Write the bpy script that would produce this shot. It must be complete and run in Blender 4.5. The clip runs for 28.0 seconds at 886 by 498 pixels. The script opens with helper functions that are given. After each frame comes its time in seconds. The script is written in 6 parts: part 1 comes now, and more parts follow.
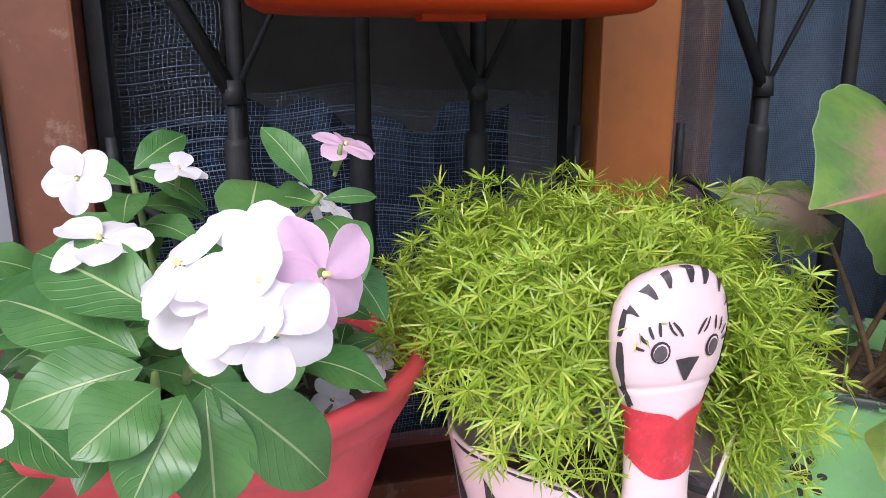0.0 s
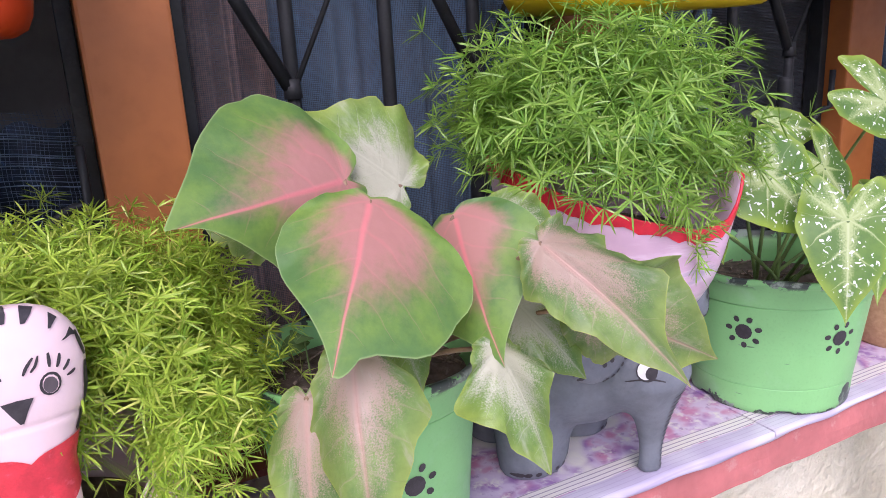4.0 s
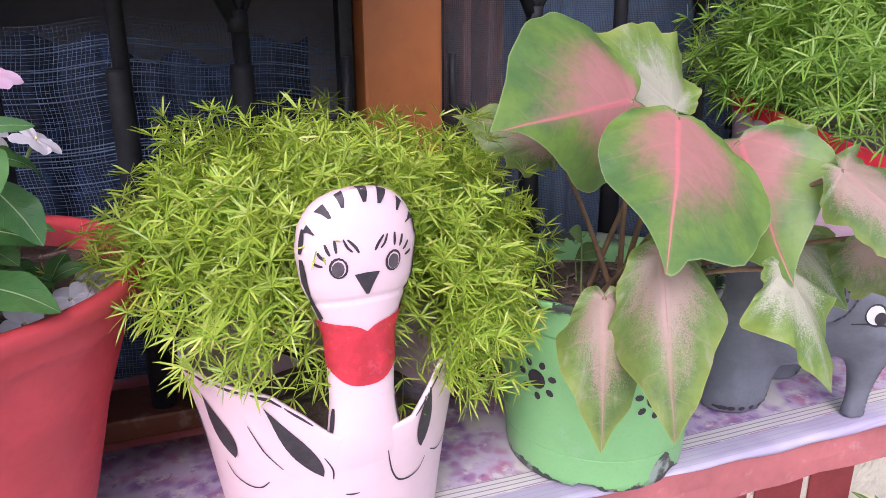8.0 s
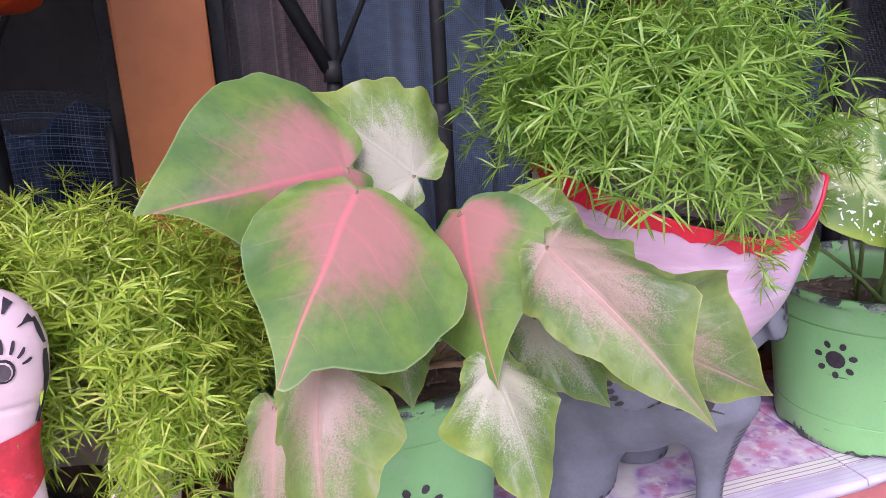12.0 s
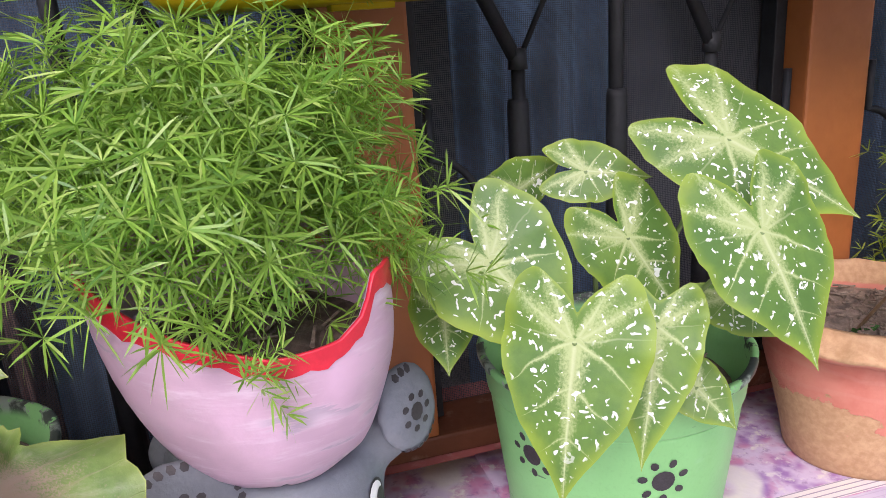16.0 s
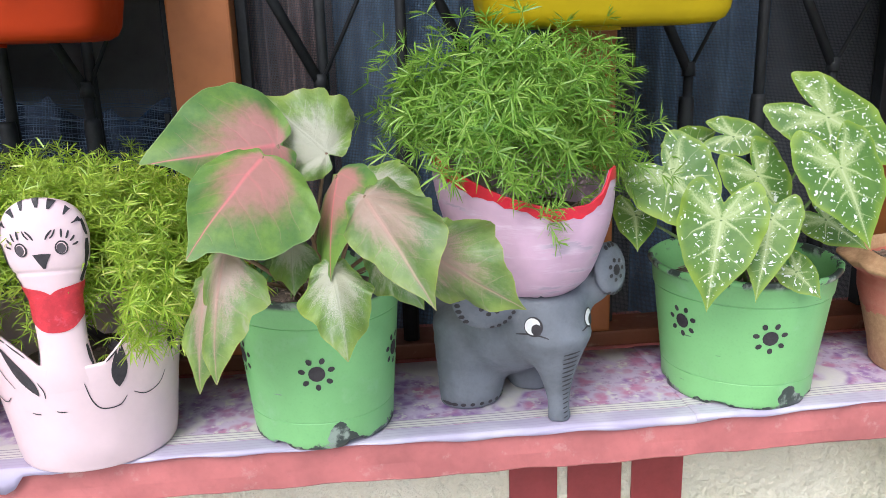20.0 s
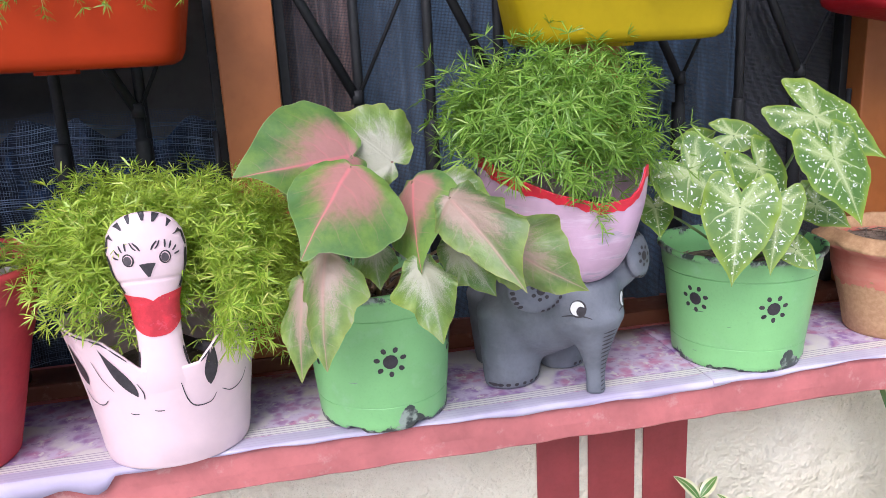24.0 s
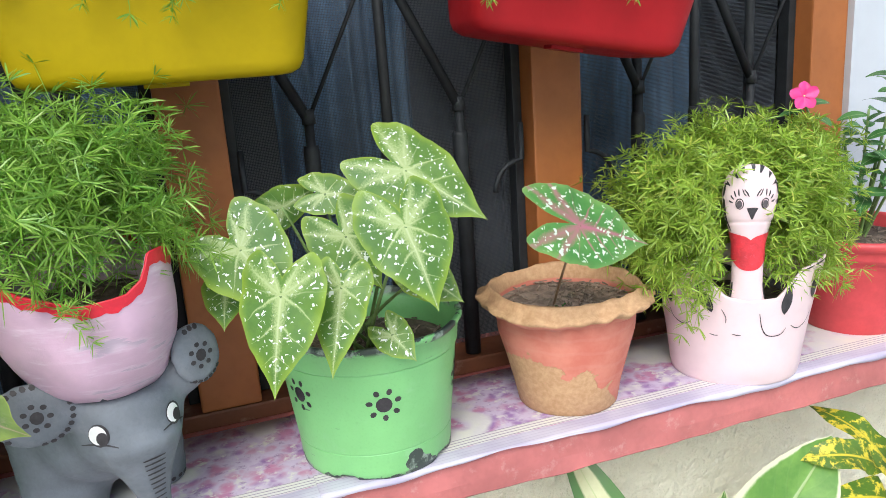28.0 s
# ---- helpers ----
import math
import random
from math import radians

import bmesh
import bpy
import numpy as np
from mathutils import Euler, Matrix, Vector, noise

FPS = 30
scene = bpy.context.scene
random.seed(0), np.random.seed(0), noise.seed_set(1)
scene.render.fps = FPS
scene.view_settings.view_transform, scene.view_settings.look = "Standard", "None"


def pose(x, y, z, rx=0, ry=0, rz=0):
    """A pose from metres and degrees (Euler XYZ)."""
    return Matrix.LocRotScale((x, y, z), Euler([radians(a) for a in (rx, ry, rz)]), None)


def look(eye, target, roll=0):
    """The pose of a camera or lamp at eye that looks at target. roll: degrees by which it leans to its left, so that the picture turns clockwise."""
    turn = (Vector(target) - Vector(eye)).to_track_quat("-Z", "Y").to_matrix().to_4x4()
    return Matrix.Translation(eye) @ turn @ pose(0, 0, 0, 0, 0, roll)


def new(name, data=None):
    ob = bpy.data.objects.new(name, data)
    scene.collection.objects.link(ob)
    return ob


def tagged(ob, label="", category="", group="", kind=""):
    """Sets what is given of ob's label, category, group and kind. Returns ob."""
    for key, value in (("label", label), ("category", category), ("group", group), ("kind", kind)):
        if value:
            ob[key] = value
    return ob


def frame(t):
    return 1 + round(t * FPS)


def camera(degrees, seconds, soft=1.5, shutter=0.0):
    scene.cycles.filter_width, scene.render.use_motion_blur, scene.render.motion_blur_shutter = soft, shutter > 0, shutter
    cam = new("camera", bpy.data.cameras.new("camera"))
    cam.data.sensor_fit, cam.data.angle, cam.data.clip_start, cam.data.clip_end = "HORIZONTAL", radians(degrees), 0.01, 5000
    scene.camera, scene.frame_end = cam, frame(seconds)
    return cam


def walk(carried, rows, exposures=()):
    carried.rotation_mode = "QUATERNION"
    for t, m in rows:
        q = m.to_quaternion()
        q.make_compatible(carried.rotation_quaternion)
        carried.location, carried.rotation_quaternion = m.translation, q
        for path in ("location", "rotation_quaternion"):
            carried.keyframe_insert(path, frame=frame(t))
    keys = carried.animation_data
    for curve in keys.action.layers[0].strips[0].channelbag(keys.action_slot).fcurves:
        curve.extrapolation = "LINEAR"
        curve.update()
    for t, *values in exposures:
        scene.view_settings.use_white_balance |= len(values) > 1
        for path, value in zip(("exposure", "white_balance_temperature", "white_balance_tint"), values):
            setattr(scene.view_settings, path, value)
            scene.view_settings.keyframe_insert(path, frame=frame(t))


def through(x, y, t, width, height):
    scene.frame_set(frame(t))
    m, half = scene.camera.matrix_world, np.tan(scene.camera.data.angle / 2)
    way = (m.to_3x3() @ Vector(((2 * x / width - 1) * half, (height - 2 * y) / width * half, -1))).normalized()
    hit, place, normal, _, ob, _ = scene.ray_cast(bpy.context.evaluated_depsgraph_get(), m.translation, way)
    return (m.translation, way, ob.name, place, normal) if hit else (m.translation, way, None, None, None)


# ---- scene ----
cam = camera(61.1, 28.0, soft=0.85)
METRES, EYE, TILT, LEAN, TURN = 3.0, 1.4, 0.0, 0.0, -14.8
ROWS = [
    (0.0, 0.0, 0.0, 0.0, -0.02, -14.29, 0.06),
    (0.5, -0.0083, -0.0072, 0.0017, -3.87, -13.48, 1.29),
    (1.0, -0.0105, -0.0085, 0.0052, -10.28, -12.76, 3.96),
    (1.5, -0.0085, -0.0104, 0.002, -14.73, -14.88, 1.73),
    (2.0, 0.0091, -0.0107, 0.0014, -16.88, -15.63, 3.49),
    (2.5, 0.0519, -0.0067, 0.0037, -14.41, -15.63, 2.3),
    (3.0, 0.0916, -0.0067, 0.0029, -12.65, -15.71, 2.76),
    (3.5, 0.1129, -0.0075, 0.0046, -12.31, -15.91, 3.0),
    (5.5, 0.1183, -0.0045, 0.0055, -10.64, -14.24, 2.27),
    (6.0, 0.1128, -0.0049, 0.0033, -10.14, -14.23, 0.89),
    (6.5, 0.1098, -0.0063, 0.0026, -10.61, -14.52, 0.55),
    (7.0, 0.0866, -0.0083, 0.001, -13.77, -15.34, 1.48),
    (7.5, 0.0717, -0.0121, 0.0017, -8.44, -14.81, 0.76),
    (8.0, 0.0572, -0.013, -0.0015, -5.28, -18.87, 0.3),
    (8.5, 0.0528, -0.0114, -0.0015, -8.95, -19.9, 1.02),
    (9.0, 0.0577, -0.0074, -0.0029, -10.75, -18.78, 0.59),
    (9.5, 0.0819, 0.002, -0.0031, -9.64, -19.2, 0.81),
    (10.0, 0.0947, 0.0089, -0.0025, -6.41, -18.14, 2.01),
    (10.5, 0.0964, 0.0088, -0.0013, -2.57, -17.14, 1.49),
    (11.0, 0.1079, 0.0086, -0.0043, -2.78, -17.76, 1.02),
    (11.5, 0.1237, 0.0076, 0.0026, -2.82, -15.51, 3.25),
    (12.0, 0.1476, 0.0119, -0.0013, -2.79, -15.62, 2.95),
    (12.5, 0.1631, 0.0091, 0.0021, -0.69, -14.16, 2.56),
    (14.5, 0.1772, 0.0626, 0.0051, -10.52, -15.39, 3.26),
    (15.0, 0.2092, 0.0618, 0.0062, -6.27, -15.53, 3.36),
    (15.5, 0.2476, 0.0632, 0.0064, -4.55, -17.35, 3.9),
    (16.0, 0.2736, 0.0615, 0.0071, -1.37, -17.47, 3.86),
    (16.5, 0.2871, 0.0558, 0.0024, 1.2, -17.54, 4.37),
    (17.0, 0.2796, 0.0491, 0.0023, 3.9, -18.1, 4.96),
    (17.5, 0.2501, 0.0278, 0.0037, 4.1, -17.22, 4.46),
    (18.0, 0.2245, 0.0006, 0.0014, 4.82, -18.16, 3.85),
    (18.5, 0.2061, -0.0202, 0.0033, 4.82, -16.88, 2.47),
    (19.0, 0.2182, -0.0395, 0.0032, 5.11, -15.47, 2.43),
    (19.5, 0.2319, -0.0626, 0.0037, 6.57, -15.28, 0.89),
    (20.0, 0.2419, -0.0818, 0.0026, 8.97, -14.78, 1.72),
    (20.5, 0.2436, -0.0912, 0.0058, 8.67, -14.74, 1.52),
    (22.5, 0.1955, -0.1102, 0.0084, 10.44, -13.91, 2.16),
    (23.0, 0.1743, -0.1161, 0.0086, 11.69, -13.98, 2.33),
    (23.5, 0.1735, -0.12, 0.0094, 8.0, -14.17, 2.72),
    (24.0, 0.1888, -0.1239, 0.0086, 2.8, -14.37, 2.88),
    (24.5, 0.213, -0.1212, 0.01, 2.41, -14.85, 2.44),
    (25.0, 0.2488, -0.115, 0.0096, 3.07, -14.06, 2.43),
    (25.5, 0.2754, -0.1098, 0.0099, 2.77, -14.16, 2.74),
    (26.0, 0.298, -0.1058, 0.0111, 3.08, -12.58, 2.91),
    (26.5, 0.3155, -0.1005, 0.0087, 4.21, -12.92, 3.07),
    (27.0, 0.3265, -0.0952, 0.0062, 2.67, -14.37, 3.14),
    (27.5, 0.3335, -0.0655, 0.0084, -2.32, -14.03, 2.78),
    (28.0, 0.3381, -0.0424, 0.0126, -5.45, -14.17, 3.93),
]
walk(cam, [(t, pose(0, 0, EYE, TILT, LEAN, TURN) @ pose(METRES * x, METRES * y, METRES * z, 90 + pitch, roll, yaw)) for t, x, y, z, yaw, pitch, roll in ROWS],
     exposures=((0.0, 0.44, 5700, 18), (2.0, 0.46, 5700, 14), (3.0, 0.49, 5580, 21), (6.0, 0.50, 5700, 36), (8.0, 0.45, 5650, 30), (10.0, 0.38, 5680, 23), (12.0, 0.49, 5600, 37), (15.0, 0.57, 5750, 26), (17.0, 0.51, 5950, 26),
                (19.0, 0.50, 5650, 20), (20.5, 0.45, 5600, 9), (23.0, 0.46, 5400, 12), (24.0, 0.45, 5550, 20), (26.0, 0.42, 5600, 15), (27.0, 0.42, 5630, 17), (28.0, 0.52, 5700, 5)))

# ---- world and light: bright overcast day ----
from mathutils.bvhtree import BVHTree

world = bpy.data.worlds.new("world")
scene.world = world
world.use_nodes = True
_nt = world.node_tree
_sky = _nt.nodes.new("ShaderNodeTexSky")
_sky.sky_type = "NISHITA"
_sky.sun_disc = False
_sky.sun_elevation = radians(52)
_sky.sun_rotation = radians(205)
_sky.air_density, _sky.dust_density = 1.6, 5.0
_nt.links.new(_sky.outputs[0], _nt.nodes["Background"].inputs[0])
_nt.nodes["Background"].inputs[1].default_value = 0.15
sun = new("sun", bpy.data.lights.new("sun", "SUN"))
sun.data.energy, sun.data.angle, sun.data.color = 1.5, radians(30), (1.0, 0.97, 0.93)
sun.matrix_world = look((-1.2, -2.6, 3.9), (0.6, 0.55, 0.9))

# ---- materials ----
def _node(nt, kind, **values):
    n = nt.nodes.new(kind)
    for k, v in values.items():
        n.inputs[k].default_value = v
    return n


def _math(nt, op, a, b=None, clamp=False):
    n = nt.nodes.new("ShaderNodeMath")
    n.operation, n.use_clamp = op, clamp
    for i, v in enumerate((a, b)):
        if v is None:
            continue
        if isinstance(v, (int, float)):
            n.inputs[i].default_value = v
        else:
            nt.links.new(v, n.inputs[i])
    return n.outputs[0]


def _mix(nt, fac, a, b):
    n = nt.nodes.new("ShaderNodeMix")
    n.data_type = "RGBA"
    for i, v in ((0, fac), (6, a), (7, b)):
        if isinstance(v, (int, float)):
            n.inputs[i].default_value = v
        elif isinstance(v, tuple):
            n.inputs[i].default_value = (*v, 1)
        else:
            nt.links.new(v, n.inputs[i])
    return n.outputs[2]


def _step(nt, v, lo, hi):
    n = nt.nodes.new("ShaderNodeMapRange")
    n.interpolation_type = "SMOOTHSTEP"
    n.inputs[1].default_value, n.inputs[2].default_value = lo, hi
    nt.links.new(v, n.inputs[0])
    return n.outputs[0]


def _noise(nt, vec, scale, detail=4.0, rough=0.6):
    n = _node(nt, "ShaderNodeTexNoise", Scale=scale, Detail=detail, Roughness=rough)
    if vec is not None:
        nt.links.new(vec, n.inputs["Vector"])
    return n.outputs["Fac"]


def _coord(nt, which="Object"):
    return nt.nodes.new("ShaderNodeTexCoord").outputs[which]


def _start(name, rough=0.6, metal=0.0, spec=0.5):
    m = bpy.data.materials.new(name)
    m.use_nodes = True
    nt = m.node_tree
    b = nt.nodes["Principled BSDF"]
    b.inputs["Roughness"].default_value = rough
    b.inputs["Metallic"].default_value = metal
    b.inputs["Specular IOR Level"].default_value = spec
    return m, nt, b


def _bump(nt, b, height, strength=0.3, distance=0.002):
    n = _node(nt, "ShaderNodeBump", Strength=strength, Distance=distance)
    nt.links.new(height, n.inputs["Height"])
    nt.links.new(n.outputs[0], b.inputs["Normal"])


def _world_pos(nt):
    return nt.nodes.new("ShaderNodeNewGeometry").outputs["Position"]


def plain(name, col, rough=0.6, metal=0.0, var=0.2, scale=25.0, bump=0.2, bscale=180.0, spec=0.5, col2=None, amount=0.5):
    """Paint, plastic, wood or metal: colour varied at two scales, fine relief, uneven gloss."""
    m, nt, b = _start(name, rough, metal, spec)
    p = _world_pos(nt)
    big, fine = _noise(nt, p, scale), _noise(nt, p, scale * 9, 6)
    dark = tuple(c * (1 - var) for c in col)
    light = tuple(min(1, c * (1 + var * 0.6)) for c in col)
    c = _mix(nt, _step(nt, big, 0.3, 0.7), dark, light)
    c = _mix(nt, _math(nt, "MULTIPLY", _step(nt, fine, 0.45, 0.75), var), c, tuple(x * 0.6 for x in col))
    if col2:
        c = _mix(nt, _math(nt, "MULTIPLY", _step(nt, _noise(nt, p, scale * 2.3, 8, 0.7), 0.56, 0.66), amount), c, col2)
    nt.links.new(c, b.inputs["Base Color"])
    nt.links.new(_math(nt, "ADD", _math(nt, "MULTIPLY", fine, 0.25), rough - 0.12, True), b.inputs["Roughness"])
    _bump(nt, b, _noise(nt, p, bscale, 5), bump, 0.0015)
    return m


def leafy(m, nt, b, through=0.3, tint=(0.25, 0.42, 0.05)):
    """Lets some light through a leaf."""
    t = nt.nodes.new("ShaderNodeBsdfTranslucent")
    mixer = nt.nodes.new("ShaderNodeMixShader")
    mixer.inputs[0].default_value = through
    src = b.inputs["Base Color"].links[0].from_socket
    nt.links.new(_mix(nt, 0.4, src, tint), t.inputs[0])
    nt.links.new(b.outputs[0], mixer.inputs[1])
    nt.links.new(t.outputs[0], mixer.inputs[2])
    nt.links.new(mixer.outputs[0], nt.nodes["Material Output"].inputs[0])


def vein_mask(nt, u, r, angles, width):
    """1 on radial veins of a heart leaf (u: turn round the stalk, r: way to the edge), thinning outwards."""
    best = None
    for a in angles:
        d = _math(nt, "MULTIPLY", _math(nt, "ABSOLUTE", _math(nt, "SUBTRACT", u, 0.5 + a / 360)), _math(nt, "ADD", r, 0.04))
        best = d if best is None else _math(nt, "MINIMUM", best, d)
    taper = _math(nt, "MULTIPLY", _math(nt, "SUBTRACT", 1.25, r), width)
    return _math(nt, "SUBTRACT", 1.0, _math(nt, "DIVIDE", best, taper), True)


def heart_leaf_material(name, edge, edge2, heart, vein, reach, spots=None, spot_amount=0.5, rough=0.42, bleach=None, vein_w=0.02, halo_amount=0.3, side_veins=0.3, rim_col=(0.36, 0.46, 0.14), rim_amount=0.4, mid_amount=0.8, relief=0.002, spot_size=(0.045, 0.19), feather=0.5, spot_scale=26.0, halo_w=1.0, gap=0.19, fade=0.0, speckle=0.0, side_reach=1.2):
    """Heart leaf with a midrib, side veins that leave it and curve to the tip, a soft halo along them, and flecks."""
    m, nt, b = _start(name, rough)
    polar, flat, plan = (nt.nodes.new("ShaderNodeUVMap") for _ in range(3))
    polar.uv_map, flat.uv_map, plan.uv_map = "polar", "flat", "plan"
    sep, sp = nt.nodes.new("ShaderNodeSeparateXYZ"), nt.nodes.new("ShaderNodeSeparateXYZ")
    nt.links.new(polar.outputs[0], sep.inputs[0])
    nt.links.new(plan.outputs[0], sp.inputs[0])
    u, r = sep.outputs[0], sep.outputs[1]
    info = nt.nodes.new("ShaderNodeObjectInfo").outputs["Random"]
    shift = nt.nodes.new("ShaderNodeVectorMath")
    nt.links.new(flat.outputs[0], shift.inputs[0])
    comb = nt.nodes.new("ShaderNodeCombineXYZ")
    nt.links.new(_math(nt, "MULTIPLY", info, 17.0), comb.inputs[0])
    nt.links.new(comb.outputs[0], shift.inputs[1])
    fv = shift.outputs[0]
    wob = _noise(nt, fv, 4.0, 5)
    fine = _noise(nt, fv, 30.0, 6, 0.7)
    grain = _noise(nt, fv, 110.0, 3, 0.7)
    rr = _math(nt, "ADD", r, _math(nt, "MULTIPLY", _math(nt, "SUBTRACT", wob, 0.5), 0.6))
    rr = _math(nt, "ADD", rr, _math(nt, "MULTIPLY", _math(nt, "SUBTRACT", fine, 0.5), 0.3))
    run = nt.nodes.new("ShaderNodeCombineXYZ")
    nt.links.new(_math(nt, "MULTIPLY", u, 44.0), run.inputs[0])
    nt.links.new(_math(nt, "MULTIPLY", r, 2.2), run.inputs[1])
    nt.links.new(_math(nt, "MULTIPLY", info, 23.0), run.inputs[2])
    streak = _noise(nt, run.outputs[0], 1.0, 5, 0.62)
    rr = _math(nt, "ADD", rr, _math(nt, "MULTIPLY", _math(nt, "SUBTRACT", streak, 0.5), feather))
    green = _mix(nt, _step(nt, wob, 0.35, 0.65), edge, edge2)
    green = _mix(nt, _math(nt, "MULTIPLY", _step(nt, fine, 0.4, 0.8), 0.35), green, tuple(c * 0.6 for c in edge))
    green = _mix(nt, _math(nt, "MULTIPLY", _step(nt, _math(nt, "ADD", r, _math(nt, "MULTIPLY", wob, 0.3)), 0.93, 1.24), rim_amount), green, rim_col)
    if speckle:
        rr = _math(nt, "ADD", rr, _math(nt, "MULTIPLY", _math(nt, "SUBTRACT", _noise(nt, fv, 190.0, 2, 0.6), 0.5), speckle))
    c = _mix(nt, _step(nt, rr, reach - 0.26, reach + 0.22), heart, green)
    if bleach:
        c = _mix(nt, _math(nt, "MULTIPLY", _step(nt, streak, 0.52, 0.72), 0.45), c, bleach)
    # veins
    px = _math(nt, "ADD", sp.outputs[0], _math(nt, "MULTIPLY", _math(nt, "SUBTRACT", _noise(nt, fv, 5.0, 2), 0.5), 0.16))
    off = _math(nt, "MULTIPLY", _math(nt, "SUBTRACT", _noise(nt, fv, 3.0, 2), 0.5), 0.04)
    ax = _math(nt, "ABSOLUTE", _math(nt, "ADD", sp.outputs[1], off))
    q = _math(nt, "SUBTRACT", px, _math(nt, "MULTIPLY", ax, _math(nt, "ADD", 0.5, _math(nt, "MULTIPLY", ax, 0.6))))
    dd = _math(nt, "MULTIPLY", _math(nt, "ABSOLUTE", _math(nt, "SUBTRACT", _math(nt, "FRACT", _math(nt, "ADD", _math(nt, "DIVIDE", q, gap), 0.5)), 0.5)), gap)
    front = _step(nt, q, -0.06, 0.0)
    thin = _math(nt, "SUBTRACT", 1.1, r)
    warp_u = _math(nt, "ADD", u, _math(nt, "MULTIPLY", _math(nt, "SUBTRACT", _noise(nt, fv, 6.0, 3), 0.5), 0.05))
    back = _math(nt, "SUBTRACT", 1.0, front)
    ahead = _step(nt, sp.outputs[0], 0.0, 0.03)
    side = _math(nt, "MULTIPLY", _math(nt, "SUBTRACT", 1.0, _math(nt, "DIVIDE", dd, _math(nt, "MULTIPLY", thin, vein_w)), True), front)
    side = _math(nt, "MAXIMUM", side, _math(nt, "MULTIPLY", vein_mask(nt, warp_u, r, (100, -100, 126, -126, 152, -152), vein_w * 0.35), back))
    mid = _math(nt, "MULTIPLY", _math(nt, "SUBTRACT", 1.0, _math(nt, "DIVIDE", ax, _math(nt, "MULTIPLY", thin, vein_w * 1.5)), True), ahead)
    halo = _math(nt, "MULTIPLY", _math(nt, "SUBTRACT", 1.0, _math(nt, "DIVIDE", ax, _math(nt, "MULTIPLY", thin, 0.13 * halo_w)), True), ahead)
    halo = _math(nt, "MAXIMUM", halo, _math(nt, "MULTIPLY", _math(nt, "SUBTRACT", 1.0, _math(nt, "DIVIDE", dd, _math(nt, "MULTIPLY", _math(nt, "MAXIMUM", _math(nt, "SUBTRACT", 0.95, r), 0.002), 0.07 * halo_w)), True), front))
    halo = _math(nt, "MAXIMUM", halo, _math(nt, "MULTIPLY", vein_mask(nt, warp_u, r, (126, -126, 152, -152), 0.045 * halo_w), back))
    halo = _math(nt, "MULTIPLY", halo, _math(nt, "SUBTRACT", 1.0, _math(nt, "MULTIPLY", r, fade)))
    core = _math(nt, "SUBTRACT", 1.0, _step(nt, r, 0.03, 0.24 + 0.1 * fade))
    halo = _math(nt, "MAXIMUM", halo, core)
    soft = _step(nt, _math(nt, "ADD", halo, _math(nt, "MULTIPLY", _math(nt, "SUBTRACT", grain, 0.5), 1.1)), 0.26, 0.9)
    c = _mix(nt, _math(nt, "MULTIPLY", soft, halo_amount), c, heart)
    inner = _math(nt, "SUBTRACT", 1.0, _step(nt, r, side_reach * 0.3, side_reach))
    c = _mix(nt, _math(nt, "MULTIPLY", _math(nt, "MULTIPLY", _step(nt, side, 0.0, 0.9), inner), side_veins), c, vein)
    c = _mix(nt, _math(nt, "MULTIPLY", _step(nt, mid, 0.0, 0.9), mid_amount), c, vein)
    if spots:
        vor = nt.nodes.new("ShaderNodeTexVoronoi")
        vor.voronoi_dimensions = "2D"
        vor.inputs["Scale"].default_value = spot_scale
        vor.inputs["Randomness"].default_value = 1.0
        warp = nt.nodes.new("ShaderNodeTexNoise")
        warp.inputs["Scale"].default_value = 24.0
        nt.links.new(fv, warp.inputs["Vector"])
        wv = nt.nodes.new("ShaderNodeVectorMath")
        wv.operation = "MULTIPLY_ADD"
        nt.links.new(warp.outputs["Color"], wv.inputs[0])
        wv.inputs[1].default_value = (0.09, 0.09, 0.0)
        nt.links.new(fv, wv.inputs[2])
        nt.links.new(wv.outputs[0], vor.inputs["Vector"])
        rgb = nt.nodes.new("ShaderNodeSeparateXYZ")
        nt.links.new(vor.outputs["Color"], rgb.inputs[0])
        size = _math(nt, "ADD", spot_size[0], _math(nt, "MULTIPLY", rgb.outputs[1], spot_size[1]))
        size = _math(nt, "ADD", size, _math(nt, "MULTIPLY", _math(nt, "SUBTRACT", fine, 0.5), 0.35))
        blot = _step(nt, _math(nt, "SUBTRACT", size, vor.outputs["Distance"]), -0.03, 0.03)
        keep = _step(nt, rgb.outputs[0], 1.0 - spot_amount - 0.01, 1.0 - spot_amount)
        zone = _math(nt, "MULTIPLY", _step(nt, r, 0.2, 0.3), _math(nt, "SUBTRACT", 1.0, _step(nt, r, 0.88, 0.95)))
        c = _mix(nt, _math(nt, "MULTIPLY", _math(nt, "MULTIPLY", blot, keep), zone), c, spots)
    rim = _step(nt, r, 0.986, 0.998)
    c = _mix(nt, _math(nt, "MULTIPLY", rim, 0.5), c, rim_col)
    nt.links.new(c, b.inputs["Base Color"])
    _bump(nt, b, _math(nt, "ADD", _math(nt, "ADD", _math(nt, "MULTIPLY", side, -0.05), _math(nt, "MULTIPLY", mid, -0.20)), _math(nt, "ADD", _math(nt, "MULTIPLY", fine, 0.2), _noise(nt, fv, 11.0, 2))), 0.6, relief)
    leafy(m, nt, b, 0.28, edge2)
    return m


